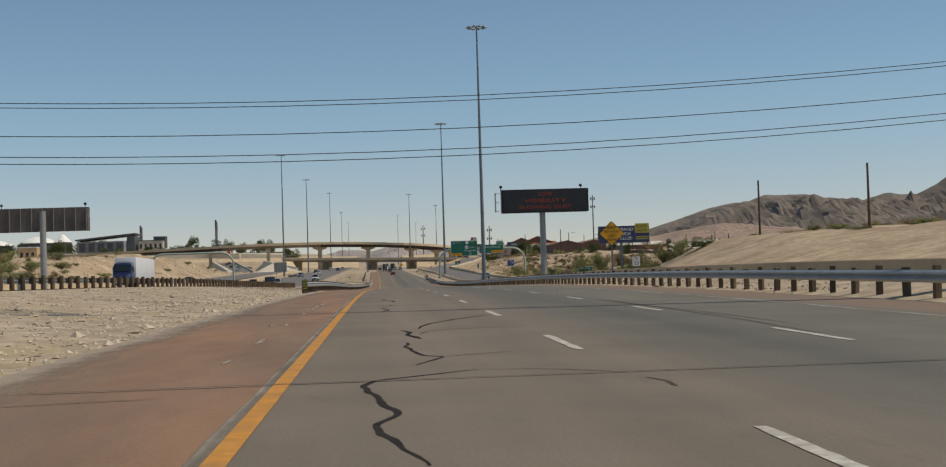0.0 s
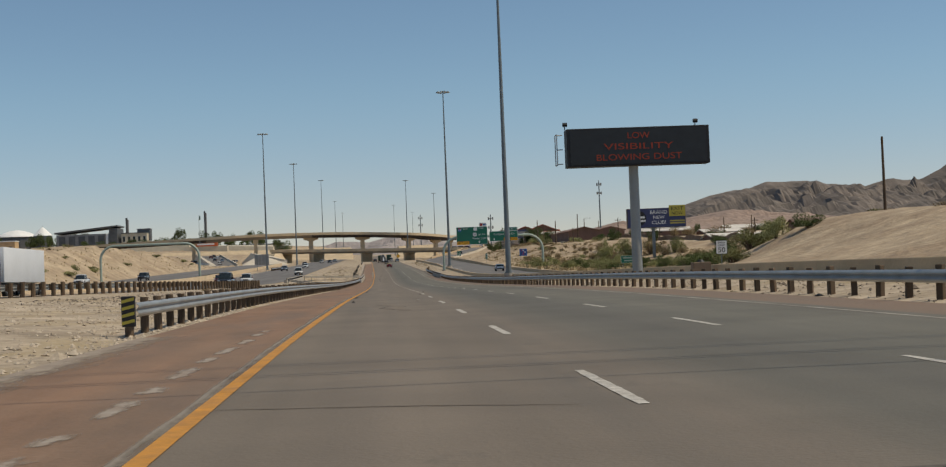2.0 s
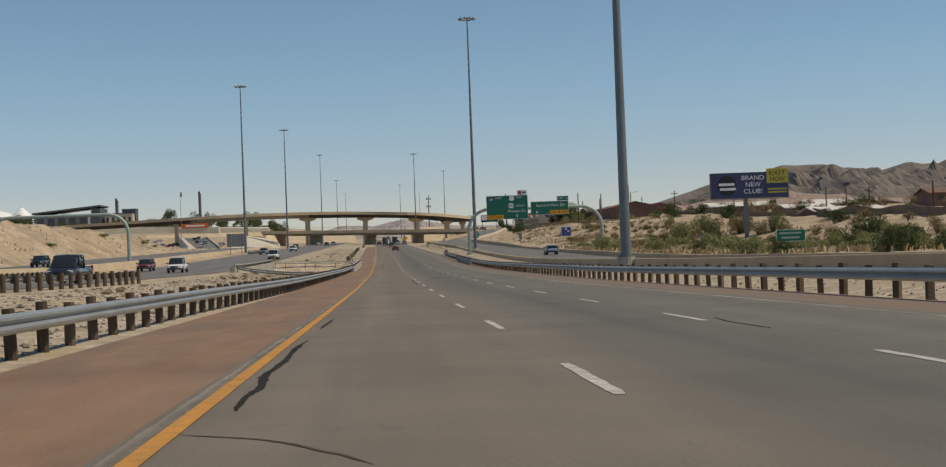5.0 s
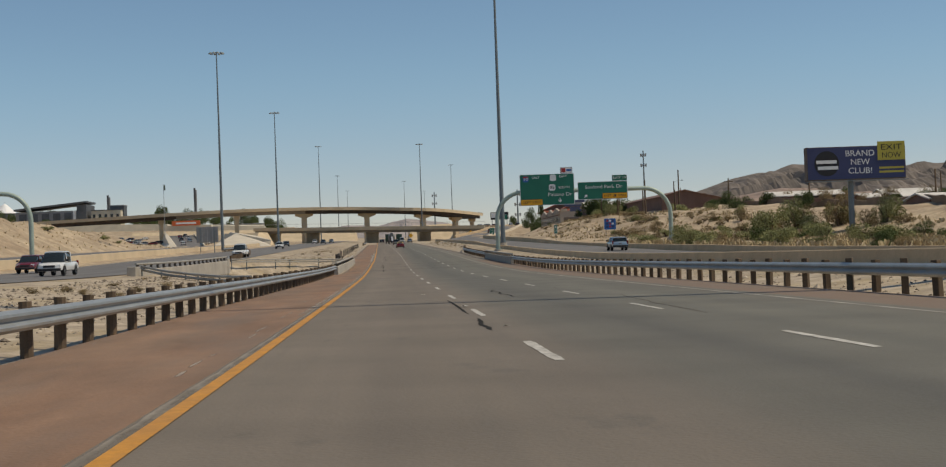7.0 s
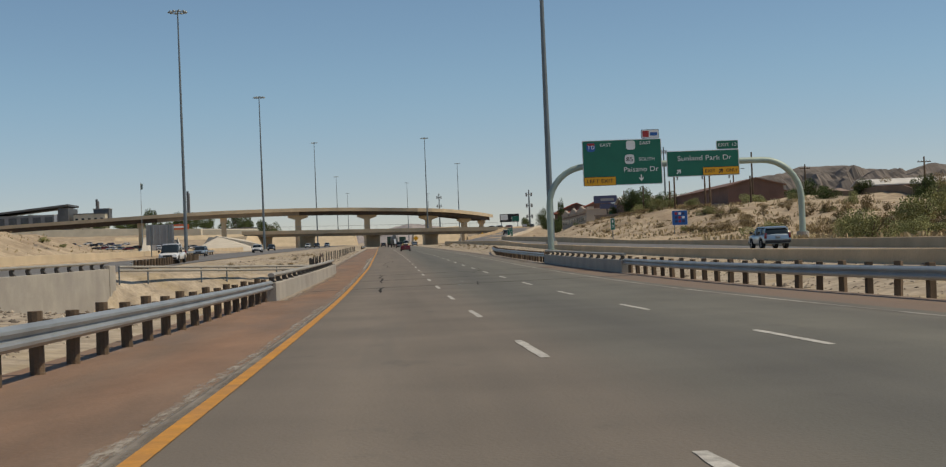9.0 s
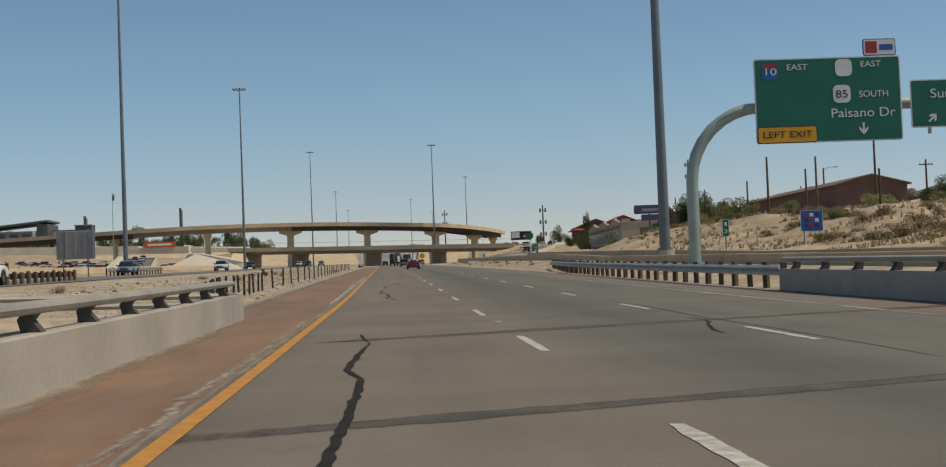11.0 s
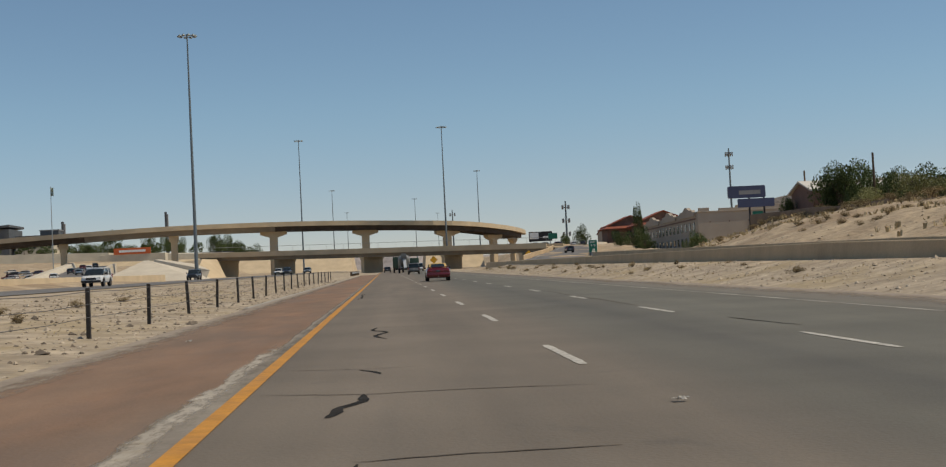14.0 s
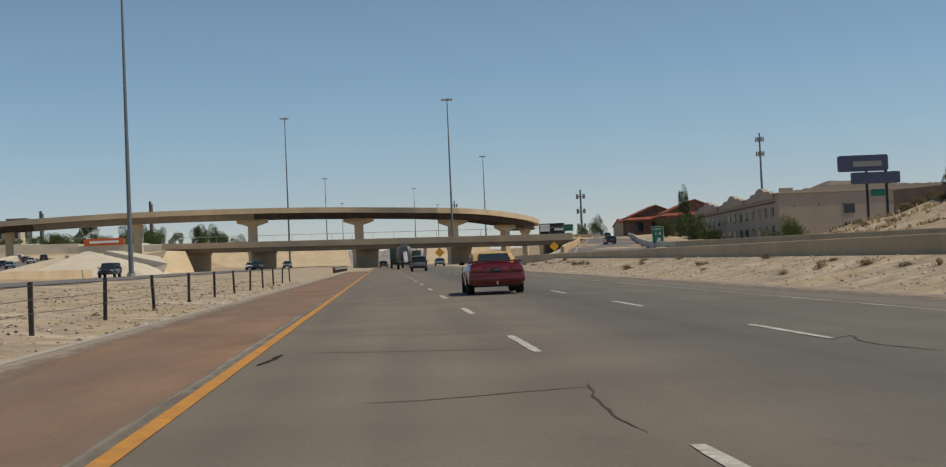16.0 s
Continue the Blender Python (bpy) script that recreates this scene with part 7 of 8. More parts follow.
for _ in range(22):          # brown brush on the slope behind
    y = rnd.uniform(300, 440)
    shrub("dry", rx(y) + rnd.uniform(70, 88), y, rnd.uniform(1.2, 2.2), rnd.uniform(1.2, 2.4), "dry brown desert brush in the sandy basin", k)
    k += 1
for _ in range(60):          # low brush between them
    y = rnd.uniform(235, 385)
    shrub("dry", rx(y) + rnd.uniform(35, 76), y, rnd.uniform(0.5, 1.2), rnd.uniform(0.4, 0.9), "low dry brush on the sandy slope", k)
    k += 1
for _ in range(70):          # slopes with dry brush
    y = rnd.uniform(385, 470)
    u = rnd.uniform(42, 66)
    shrub("dry" if rnd.random() < 0.75 else "green", rx(y) + u, y, rnd.uniform(0.8, 1.8), rnd.uniform(0.6, 1.4), "dry desert brush on the dirt slope", k)
    k += 1
for x, y, w, h in ((61.8, 584, 4.6, 6.4), (60.6, 581, 3.4, 5.4), (63.2, 577, 3.8, 5.4), (68, 565.5, 3.9, 4.8), (65.5, 575, 3.4, 4.6), (61.6, 570, 3.0, 3.8), (63.5, 548, 2.4, 2.8), (58.7, 598, 1.8, 3.4), (79, 500, 3.0, 3.2), (75, 480, 2.4, 2.2), (72.5, 492, 2.4, 1.8)):
    shrub("tree", x, y, w, h, "broad dark green bush on the hill crest", k, "large_bush", "crest bushes")
    k += 1
for x, y, w, h in ((62.8, 559, 3.6, 3.8), (58.5, 566, 2.4, 2.2), (57.0, 523, 1.7, 2.3), (57.1, 503.6, 1.9, 2.6), (58.6, 543, 2.2, 2.2), (64, 487, 2.6, 2.2), (70, 480, 2.0, 1.8)):
    shrub("green", x, y, w, h, "yellowish green bush on the hill crest", k, "large_bush", "crest bushes")
    k += 1
for _ in range(75):          # brown brush along the crest
    y = rnd.uniform(480, 622)
    u = tab(y, (480, 560, 600, 622), (56.5, 57.5, 57.5, 57)) + rnd.uniform(-2.2, 2.4)
    shrub("dry", rx(y) + u, y, rnd.uniform(0.8, 1.7), rnd.uniform(0.45, 1.1), "low brown dry brush along the hill crest", k, "dry_brush", "crest brush")
    k += 1
for x, y, w, h in ((57, 650, 2.4, 3.6), (59, 655, 2.0, 2.6), (56, 700, 2.2, 3.2), (58, 716, 2.4, 5.5), (55, 690, 1.8, 2.0), (58, 665, 1.8, 2.0), (57.5, 740, 2.6, 4.0), (66, 758, 2.0, 10.5), (63, 752, 3.2, 4.6)):
    shrub("tree", x, y, w, h, "dark green bush beside the hotel", k, "hotel_bush", "hotel bushes")
    k += 1
for _ in range(60):          # hill with tents side
    y = rnd.uniform(165, 560)
    u = -rnd.uniform(61, 110)
    shrub("green" if rnd.random() < 0.6 else "dry", rx(y) + u, y, rnd.uniform(0.7, 1.9), rnd.uniform(0.5, 1.3), "grey-green desert bush on the tan hillside", k)
    k += 1
for _ in range(80):          # brush on the bare slope
    y = rnd.uniform(465, 600)
    u = rnd.uniform(38, 56)
    shrub("dry", rx(y) + u, y, rnd.uniform(0.3, 0.9), rnd.uniform(0.2, 0.7), "small dry brush on the dirt slope", k)
    k += 1
for _ in range(34):          # tufts on the gravel bank
    y = rnd.uniform(440, 600)
    u = rnd.uniform(15.2, 18.0)
    shrub("dry", rx(y) + u, y, rnd.uniform(0.2, 0.5), rnd.uniform(0.15, 0.4), "small dry tuft on the gravel bank", k, "dry_tuft", "dry tufts")
    k += 1
for _ in range(36):
    y = rnd.uniform(150, 295)
    shrub("dry", rx(y) - rnd.uniform(5.5, 12.5), y, rnd.uniform(0.2, 0.6), rnd.uniform(0.12, 0.35), "small dry tuft on the gravel median", k, "dry_tuft", "dry tufts")
    k += 1
for _ in range(16):
    y = rnd.uniform(356, 470)
    u = -rnd.uniform(6.5, 12)
    shrub("dry", rx(y) + u, y, rnd.uniform(0.2, 0.5), rnd.uniform(0.15, 0.35), "small dry tuft on the gravel median", k, "dry_tuft", "dry tufts")
    k += 1


for _ in range(34):          # brush on top of the bank before the basin
    y = rnd.uniform(120, 230)
    shrub("green" if rnd.random() < 0.6 else "dry", rx(y) + rnd.uniform(57, 72), y, rnd.uniform(0.8, 1.9), rnd.uniform(0.5, 1.2), "olive-green brush on top of the sandy bank", k)
    k += 1
for _ in range(26):          # olive bushes below the tents
    y = rnd.uniform(190, 330)
    shrub("green" if rnd.random() < 0.8 else "dry", rx(y) - rnd.uniform(60, 82), y, rnd.uniform(1.4, 3.0), rnd.uniform(1.0, 2.2), "olive-green desert bush on the tan hillside", k)
    k += 1


def tree(x, y, z, h, w, k):
    t = thing("tree", "dark green broadleaf tree on the far hill", "tree", pose(x, y, z, 0, 0, 40 * k), "far trees")
    bm = bmesh.new()
    rod(bm, (0, 0, -1.0), (0, 0, h * 0.5), 0.28, 0.16, 8)
    for a in range(5):
        rod(bm, (0, 0, h * 0.32), (w * 0.5 * math.cos(a * 1.26), w * 0.5 * math.sin(a * 1.26), h * 0.65), 0.1, 0.04, 6)
    part("trunk", bm, BARK, t)
    share("crown", BUSH_SETS["tree"][k % 3], t, pose(0, 0, h * 0.06) @ Matrix.Diagonal((w, w, h * 0.92, 1)))
    return t


for k, (x, y, z, h, w) in enumerate(((-72, 1063, 20, 9, 6), (-68, 1080, 20, 8.5, 5), (-92, 1135, 27, 5.5, 3.5), (-106, 1140, 27, 6, 4), (-118, 1140, 28, 6, 4), (-128, 1140, 25, 9, 5), (-142, 1150, 25, 8, 5), (-152, 1160, 26, 9, 6), (-160, 1150, 26, 9, 6), (-168, 1165, 27, 9, 6), (-176, 1170, 28, 9, 6), (-120, 1170, 26, 12, 5), (-172, 1240, 33, 13, 7), (-150, 1250, 32, 12, 7))):
    tree(x, y, z, h, w, k)
for k, (x, y, z, h, w) in enumerate(((-140, 1260, 32, 12, 6), (-112, 1260, 30, 12, 7), (-104, 1255, 30, 12, 7), (96, 1085, 19, 12, 4), (76, 985, 16, 6, 4), (-212, 1112, 29.5, 4.6, 5), (-203, 1106, 29, 4.2, 4), (-190, 1114, 29.5, 5, 5), (-178, 1110, 29, 5, 5.5), (-165, 1102, 28.5, 4.5, 4), (-156, 1108, 28, 5, 5.5), (-145, 1108, 27, 4.6, 4), (-136, 1110, 27, 5, 5), (-222, 1108, 29.5, 4.5, 5))):
    tree(x, y, z, h, w, k + 14)
for k, x in enumerate((-356, -347, -338, -331, -322, -316, -286, -279, -271, -262, -254, -246)):
    tree(x, 1196 + 5 * (k % 3), 32.0 + 0.6 * (k % 4), 9.5 + (k * 5) % 3, 5.5, k + 1)

cab = thing("control_cabinet", "weathered pinkish-grey electrical control cabinet behind the guardrail", "cabinet", pose(16.9, 123, 0.2))
bm = bmesh.new()
box(bm, (-0.45, -0.35, 0.0), (0.45, 0.35, 1.25), 0.03)
part("housing", bm, BROWN_WALL, cab)
bm = bmesh.new()
box(bm, (-0.38, -0.365, 0.15), (0.38, -0.35, 1.1))
part("door", bm, BROWN_WALL, cab)
bm = bmesh.new()
rod(bm, (0, 0, 1.25), (0, 0, 1.38), 0.2, 0.1, 8)
part("vent", bm, BLACK, cab)

# ---- stones ----
def stones(name, count, place, size, label, material, seed):
    rnd = random.Random(seed)
    vs, fs = [], []
    for _ in range(count):
        u, y = place(rnd)
        c = land(u, y)
        s = size * rnd.uniform(0.4, 1.0) ** 2 * (2.2 if rnd.random() < 0.06 else 1)
        k = len(vs)
        a = rnd.uniform(0, 6.28)
        for q in range(4):
            r = s * rnd.uniform(0.7, 1.3)
            vs.append(c + Vector((r * math.cos(a + q * 1.57), r * math.sin(a + q * 1.57), s * rnd.uniform(-0.1, 0.25))))
        vs += [c + Vector((s * rnd.uniform(-0.3, 0.3), s * rnd.uniform(-0.3, 0.3), s * rnd.uniform(0.5, 0.9))), c - Vector((0, 0, s * 0.4))]
        for q in range(4):
            fs += [(k + q, k + (q + 1) % 4, k + 4), (k + (q + 1) % 4, k + q, k + 5)]
    me = bpy.data.meshes.new(name)
    me.from_pydata(vs, [], fs)
    me.materials.append(material)
    return tagged(new(name, me), label, "gravel", kind="stuff")


def dry_grass(count, place, tall, label, material, seed):
    """Thin tufts of dead grass, each a few crossed blades."""
    rnd = random.Random(seed)
    vs, fs = [], []
    for _ in range(count):
        u, y = place(rnd)
        if noise.noise((u * 0.13, y * 0.09, seed)) + 0.35 * noise.noise((u * 0.5, y * 0.4, seed)) < rnd.uniform(-0.25, 0.25):
            continue
        c = land(u, y) - Vector((0, 0, 0.03))
        for _ in range(4):
            a, h = rnd.uniform(0, 6.28), tall * rnd.uniform(0.4, 1.1)
            side = Vector((math.cos(a), math.sin(a), 0)) * h * rnd.uniform(0.25, 0.5)
            lean = Vector((rnd.uniform(-0.5, 0.5), rnd.uniform(-0.5, 0.5), 1)) * h
            o = c + Vector((rnd.uniform(-0.3, 0.3), rnd.uniform(-0.3, 0.3), 0)) * tall
            k = len(vs)
            vs += [o - side * 0.5, o + side * 0.5, o + lean + side * 0.35, o + lean * 0.85 - side * 0.4]
            fs.append((k, k + 1, k + 2, k + 3))
    me = bpy.data.meshes.new("dry_grass")
    me.from_pydata(vs, [], fs)
    me.materials.append(material)
    return tagged(new("dry_grass", me), label, "grass", kind="stuff")


STRAW = mat("dead_grass", (0.50, 0.40, 0.23), 0.95, 0, 0.3, 0.5, 3, 0, second=(0.36, 0.28, 0.16))
dry_grass(7000, lambda r: (r.uniform(34, 80), r.uniform(225, 400)), 0.55, "dead straw-coloured grass in the sandy basin", STRAW, 21)
dry_grass(3200, lambda r: (r.uniform(36, 72), r.uniform(395, 500)), 0.45, "dead straw-coloured grass on the dirt slope", STRAW, 22)
dry_grass(2500, lambda r: (r.uniform(44, 60), r.uniform(500, 600)), 0.4, "dead straw-coloured grass along the hill crest", STRAW, 23)
dry_grass(5000, lambda r: (-r.uniform(59, 110), r.uniform(150, 620)), 0.4, "dead straw-coloured grass on the tan hillside", STRAW, 24)
dry_grass(9000, lambda r: (-r.uniform(5.2, 14), r.uniform(356, 600)), 0.06, "low dead grass on the gravel median", STRAW, 25)
dry_grass(1400, lambda r: (r.uniform(14.6, 18.2), r.uniform(400, 620)), 0.09, "low dead grass on the gravel bank", STRAW, 26)
STONE = mat("loose_stone", (0.56, 0.475, 0.37), 0.95, 0, 0.3, 2.5, 20, 0.3, second=(0.33, 0.27, 0.205))
STONE_DARK = mat("dark_stone", (0.21, 0.17, 0.13), 0.95, 0, 0.3, 2.5, 20, 0.3, second=(0.14, 0.115, 0.09))
stones("gravel_stones", 9000, lambda r: (-3.55 - 11 * r.random() ** 1.4, r.uniform(2, 110)), 0.075, "loose pale stones on the gravel verge", STONE, 1)
stones("gravel_stones", 5000, lambda r: (-3.6 - 9 * r.random() ** 1.3, r.uniform(352, 560)), 0.065, "loose pale stones on the gravel median", STONE, 2)
stones("gravel_stones", 6000, lambda r: (13.6 + 5.0 * r.random(), r.uniform(400, 640)), 0.075, "loose pale stones on the gravel bank", STONE, 3)
stones("gravel_stones", 3500, lambda r: (13.9 + 4.5 * r.random(), r.uniform(40, 330)), 0.06, "loose pale stones behind the guardrail", STONE, 4)
stones("gravel_stones", 6000, lambda r: (-4.2 - 9 * r.random(), r.uniform(110, 300)), 0.075, "loose pale stones on the gravel median", STONE, 5)
stones("dark_stones", 7000, lambda r: (-4.2 - 9 * r.random(), r.uniform(110, 300)), 0.085, "loose grey-brown stones on the gravel median", STONE_DARK, 7)
stones("dark_stones", 4000, lambda r: (13.9 + 4.5 * r.random(), r.uniform(40, 330)), 0.07, "loose grey-brown stones behind the guardrail", STONE_DARK, 8)
stones("dark_stones", 4000, lambda r: (-3.6 - 9 * r.random(), r.uniform(352, 560)), 0.07, "loose grey-brown stones on the gravel median", STONE_DARK, 9)
stones("hill_stones", 2500, lambda r: (r.uniform(34, 62), r.uniform(380, 640)), 0.13, "scattered rocks on the dirt slope", STONE, 6)
for u, y, s in ((2.9, 108, 0.09), (3.55, 229.5, 0.1), (2.85, 241, 0.08), (-3.0, 364, 0.1), (-1.2, 28, 0.08), (5.0, 318, 0.08), (3.73, 219.9, 0.06), (3.69, 341.9, 0.07), (3.78, 134.9, 0.13), (3.73, 365.8, 0.08), (-2.85, 366.3, 0.14), (1.01, 356.2, 0.05), (3.82, 414.8, 0.07), (-2.2, 429, 0.06), (-4.2, 386, 0.2), (-5.6, 497, 0.2)):
    bm = bmesh.new()
    got = bmesh.ops.create_grid(bm, x_segments=5, y_segments=4, size=1.0)["verts"]
    for v in got:
        far = 0.8 + 0.7 * noise.noise((v.co.x * 1.7 + u, v.co.y * 1.7 + y, 2))
        v.co = Vector((v.co.x * s * far, v.co.y * s * 0.7 * far, 0.02 + s * 0.8 * abs(noise.noise((v.co.x * 2.6, v.co.y * 2.6 + y, u)))))
    ob = solid("litter_scrap", bm, LITTER, "crumpled pale scrap of litter on the road", "litter", "litter scraps")
    ob.matrix_world = Matrix.Translation(at(u, y, 0.0))


def crest_wall(keys, high, material, label, tops=None):
    """A low retaining wall that follows the hill, or stands with its top at given levels."""
    bm = bmesh.new()
    ys, xs = [k[1] for k in keys], [k[0] for k in keys]
    line = [Vector((tab(y, ys, xs), y, tab(y, ys, tops) - high - 0.6 if tops else on_land(tab(y, ys, xs), y) - 0.6)) for y in rows(ys[0], ys[-1], 3.0)]
    sweep(bm, along(line), [(-0.15, 0.0), (0.15, 0.0), (0.15, high + 0.55), (0.12, high + 0.6), (-0.12, high + 0.6), (-0.15, high + 0.55)])
    return solid("retaining_wall", bm, material, label, "retaining wall", "retaining walls")


crest_wall([(53.6, 545), (54.1, 560), (55, 576), (56, 593), (55, 606)], 3.0, BROWN_WALL, "low brown block retaining wall on the hill crest", (9.4, 9.6, 10.3, 10.7, 11.0))
crest_wall([(92, 330), (91, 420), (86, 470), (80, 545)], 1.2, BROWN_WALL, "low brown wall along the street above the basin")


def snagged_cloth(u, y, up, long, high, seed, material, label):
    """A torn cloth caught on the fence wires."""
    bm = bmesh.new()
    cols, lines = 14, 8
    net = []
    for j in range(lines + 1):
        row = []
        for i in range(cols + 1):
            a, b = i / cols, j / lines
            sag = 0.5 + 0.5 * abs(noise.noise((a * 3.1, seed, 0)))
            n = Vector((noise.noise((a * 5, b * 4, seed)), noise.noise((a * 4, b * 5, seed + 3)), 0))
            row.append(bm.verts.new(at(u + 0.16 * n.x + 0.07 * math.sin(b * 3), y + a * long + 0.12 * n.y, up - b * high * sag)))
        net.append(row)
    for p, q in zip(net, net[1:]):
        for i in range(cols):
            bm.faces.new((p[i], p[i + 1], q[i + 1], q[i]))
    got = bmesh.ops.solidify(bm, geom=list(bm.faces), thickness=0.012)
    return solid("snagged_cloth", bm, material, label, "cloth", smooth=True)


RAG = mat("faded_rag", (0.26, 0.17, 0.165), 0.95, 0, 0.25, 3, 20, 0.3, second=(0.15, 0.10, 0.105))
snagged_cloth(-4.68, 382.6, 1.10, 1.0, 0.42, 2, RAG, "faded maroon-grey rag snagged on the wire fence")
snagged_cloth(-4.66, 384.3, 0.95, 0.9, 0.40, 7, RAG, "faded maroon-grey rag snagged on the wire fence")


# ---- vehicles ----
def loft(bm, stations, crown=0.05):
    """stations: (y, half width, bottom, top). Rounded body lofted along y."""
    rings = []
    for y, hw, zb, zt in stations:
        h = zt - zb
        half = [(0.0, zb), (hw * 0.86, zb), (hw * 0.97, zb + 0.10 * h), (hw, zb + 0.38 * h), (hw * 0.985, zb + 0.66 * h), (hw * 0.93, zb + 0.88 * h), (hw * 0.80, zb + 0.985 * h), (hw * 0.4, zt + crown * 0.7), (0.0, zt + crown)]
        ring = half + [(-x, z) for x, z in half[-2:0:-1]]
        rings.append([bm.verts.new((x, y, z)) for x, z in ring])
    n = len(rings[0])
    for a, b in zip(rings, rings[1:]):
        for k in range(n):
            bm.faces.new((a[k], a[(k + 1) % n], b[(k + 1) % n], b[k]))
    bm.faces.new(rings[0][::-1])
    bm.faces.new(rings[-1])


def wheel_meshes(r, w):
    bm = bmesh.new()
    prof = [(r * 0.62, -w / 2), (r * 0.93, -w / 2), (r, -w / 2 + 0.03), (r, w / 2 - 0.03), (r * 0.93, w / 2), (r * 0.62, w / 2)]
    n = 24
    rings = [[bm.verts.new((x, q * math.cos(2 * math.pi * k / n), q * math.sin(2 * math.pi * k / n))) for k in range(n)] for q, x in prof]
    for a, b in zip(rings, rings[1:] + rings[:1]):
        for k in range(n):
            bm.faces.new((a[k], a[(k + 1) % n], b[(k + 1) % n], b[k]))
    tyre = mesh_of("tyre", bm, RUBBER, True)
    bm = bmesh.new()
    rod(bm, (-w * 0.42, 0, 0), (w * 0.42, 0, 0), r * 0.16, n=12)
    for k in range(5):
        a = k * 2 * math.pi / 5
        for s in (-0.46, 0.40):
            box(bm, (s * w, -0.035, 0), (s * w + 0.03, 0.035, r * 0.6))
            for v in bm.verts[-8:]:
                y, z = v.co.y, v.co.z
                v.co.y, v.co.z = y * math.cos(a) - z * math.sin(a), y * math.sin(a) + z * math.cos(a)
        bm.verts.ensure_lookup_table()
    prof = [(r * 0.60, -w * 0.47), (r * 0.64, -w * 0.48), (r * 0.64, w * 0.48), (r * 0.60, w * 0.47)]
    rings = [[bm.verts.new((x, q * math.cos(2 * math.pi * k / n), q * math.sin(2 * math.pi * k / n))) for k in range(n)] for q, x in prof]
    for a, b in zip(rings, rings[1:]):
        for k in range(n):
            bm.faces.new((a[k], a[(k + 1) % n], b[(k + 1) % n], b[k]))
    rim = mesh_of("rim", bm, RIM)
    return tyre, rim


WHEELS = {}


def add_wheels(parent, r, w, track, ys):
    if (r, w) not in WHEELS:
        WHEELS[(r, w)] = wheel_meshes(r, w)
    tyre, rim = WHEELS[(r, w)]
    for y in ys:
        for s in (-1, 1):
            t = share("wheel", tyre, parent, pose(s * track, y, r))
            share("rim", rim, t, pose(0, 0, 0))


def bit(name, parent, material, lo, hi, bevel=0.02, label=""):
    bm = bmesh.new()
    box(bm, lo, hi, bevel)
    return part(name, bm, material, parent, label, True)


def convertible(place):
    c = thing("convertible_car", "dark red two-door convertible with a worn tan canvas top", "car", place)
    bm = bmesh.new()
    loft(bm, [(-2.34, 0.80, 0.40, 0.84), (-2.29, 0.88, 0.30, 0.95), (-2.15, 0.92, 0.28, 0.99), (-1.85, 0.925, 0.30, 1.0), (-1.72, 0.93, 0.60, 1.0), (-1.36, 0.935, 0.70, 1.0), (-1.0, 0.93, 0.58, 0.98), (-0.85, 0.925, 0.24, 0.96), (0.0, 0.915, 0.20, 0.94),
              (0.85, 0.91, 0.22, 0.93), (0.98, 0.91, 0.58, 0.93), (1.32, 0.91, 0.69, 0.90), (1.66, 0.90, 0.58, 0.86), (1.80, 0.89, 0.26, 0.83), (2.1, 0.85, 0.22, 0.74), (2.28, 0.74, 0.26, 0.62)], 0.03)
    part("body", bm, CAR_RED, c, "dark red painted body", True)
    bm = bmesh.new()
    loft(bm, [(-1.62, 0.60, 0.96, 1.02), (-1.36, 0.69, 0.96, 1.14), (-1.0, 0.70, 0.96, 1.29), (-0.55, 0.70, 0.95, 1.35), (0.0, 0.69, 0.95, 1.355), (0.28, 0.67, 0.95, 1.31)], 0.03)
    top = part("canvas_top", bm, CAR_TAN, c, "worn tan canvas top", True)
    bm = bmesh.new()
    loft(bm, [(0.10, 0.715, 0.93, 1.25), (0.30, 0.71, 0.93, 1.285), (0.62, 0.74, 0.92, 1.12), (0.98, 0.78, 0.90, 0.93)], 0.01)
    part("windscreen", bm, CAR_GLASS, c, "", True)
    bm = bmesh.new()
    vs = [bm.verts.new(p) for p in ((-0.53, -1.565, 1.055), (0.53, -1.565, 1.055), (0.47, -1.12, 1.285), (-0.47, -1.12, 1.285))]
    ws = [bm.verts.new(v.co + Vector((0, 0.03, -0.03))) for v in vs]
    bm.faces.new(vs)
    bm.faces.new(ws[::-1])
    for k in range(4):
        bm.faces.new((vs[k], vs[(k + 1) % 4], ws[(k + 1) % 4], ws[k]))
    part("rear_window", bm, CAR_GLASS, top).matrix_local = pose(0, -0.01, 0.02)
    for s in (-1, 1):
        bm = bmesh.new()
        vs = [bm.verts.new((s * x, y, z)) for x, y, z in ((0.745, -0.75, 0.98), (0.755, 0.42, 0.97), (0.715, 0.05, 1.24), (0.70, -0.45, 1.275), (0.71, -0.72, 1.22))]
        ws = [bm.verts.new(v.co - Vector((s * 0.03, 0, 0))) for v in vs]
        bm.faces.new(vs)
        bm.faces.new(ws[::-1])
        for k in range(5):
            bm.faces.new((vs[k], vs[(k + 1) % 5], ws[(k + 1) % 5], ws[k]))
        part("side_window", bm, CAR_GLASS, c)
        bit("mirror", c, BLACK, (s * 0.95 - 0.09, 0.42, 0.95), (s * 0.95 + 0.09, 0.58, 1.07), 0.035, "dark door mirror")
        bit("tail_lamp", c, TAIL_RED, (s * 0.64 - 0.2, -2.365, 0.68), (s * 0.64 + 0.2, -2.22, 0.88), 0.03, "red tail lamp in three bars")
        bit("exhaust", c, TRIM_DARK, (s * 0.52 - 0.05, -2.30, 0.27), (s * 0.52 + 0.05, -2.1, 0.33), 0.02)
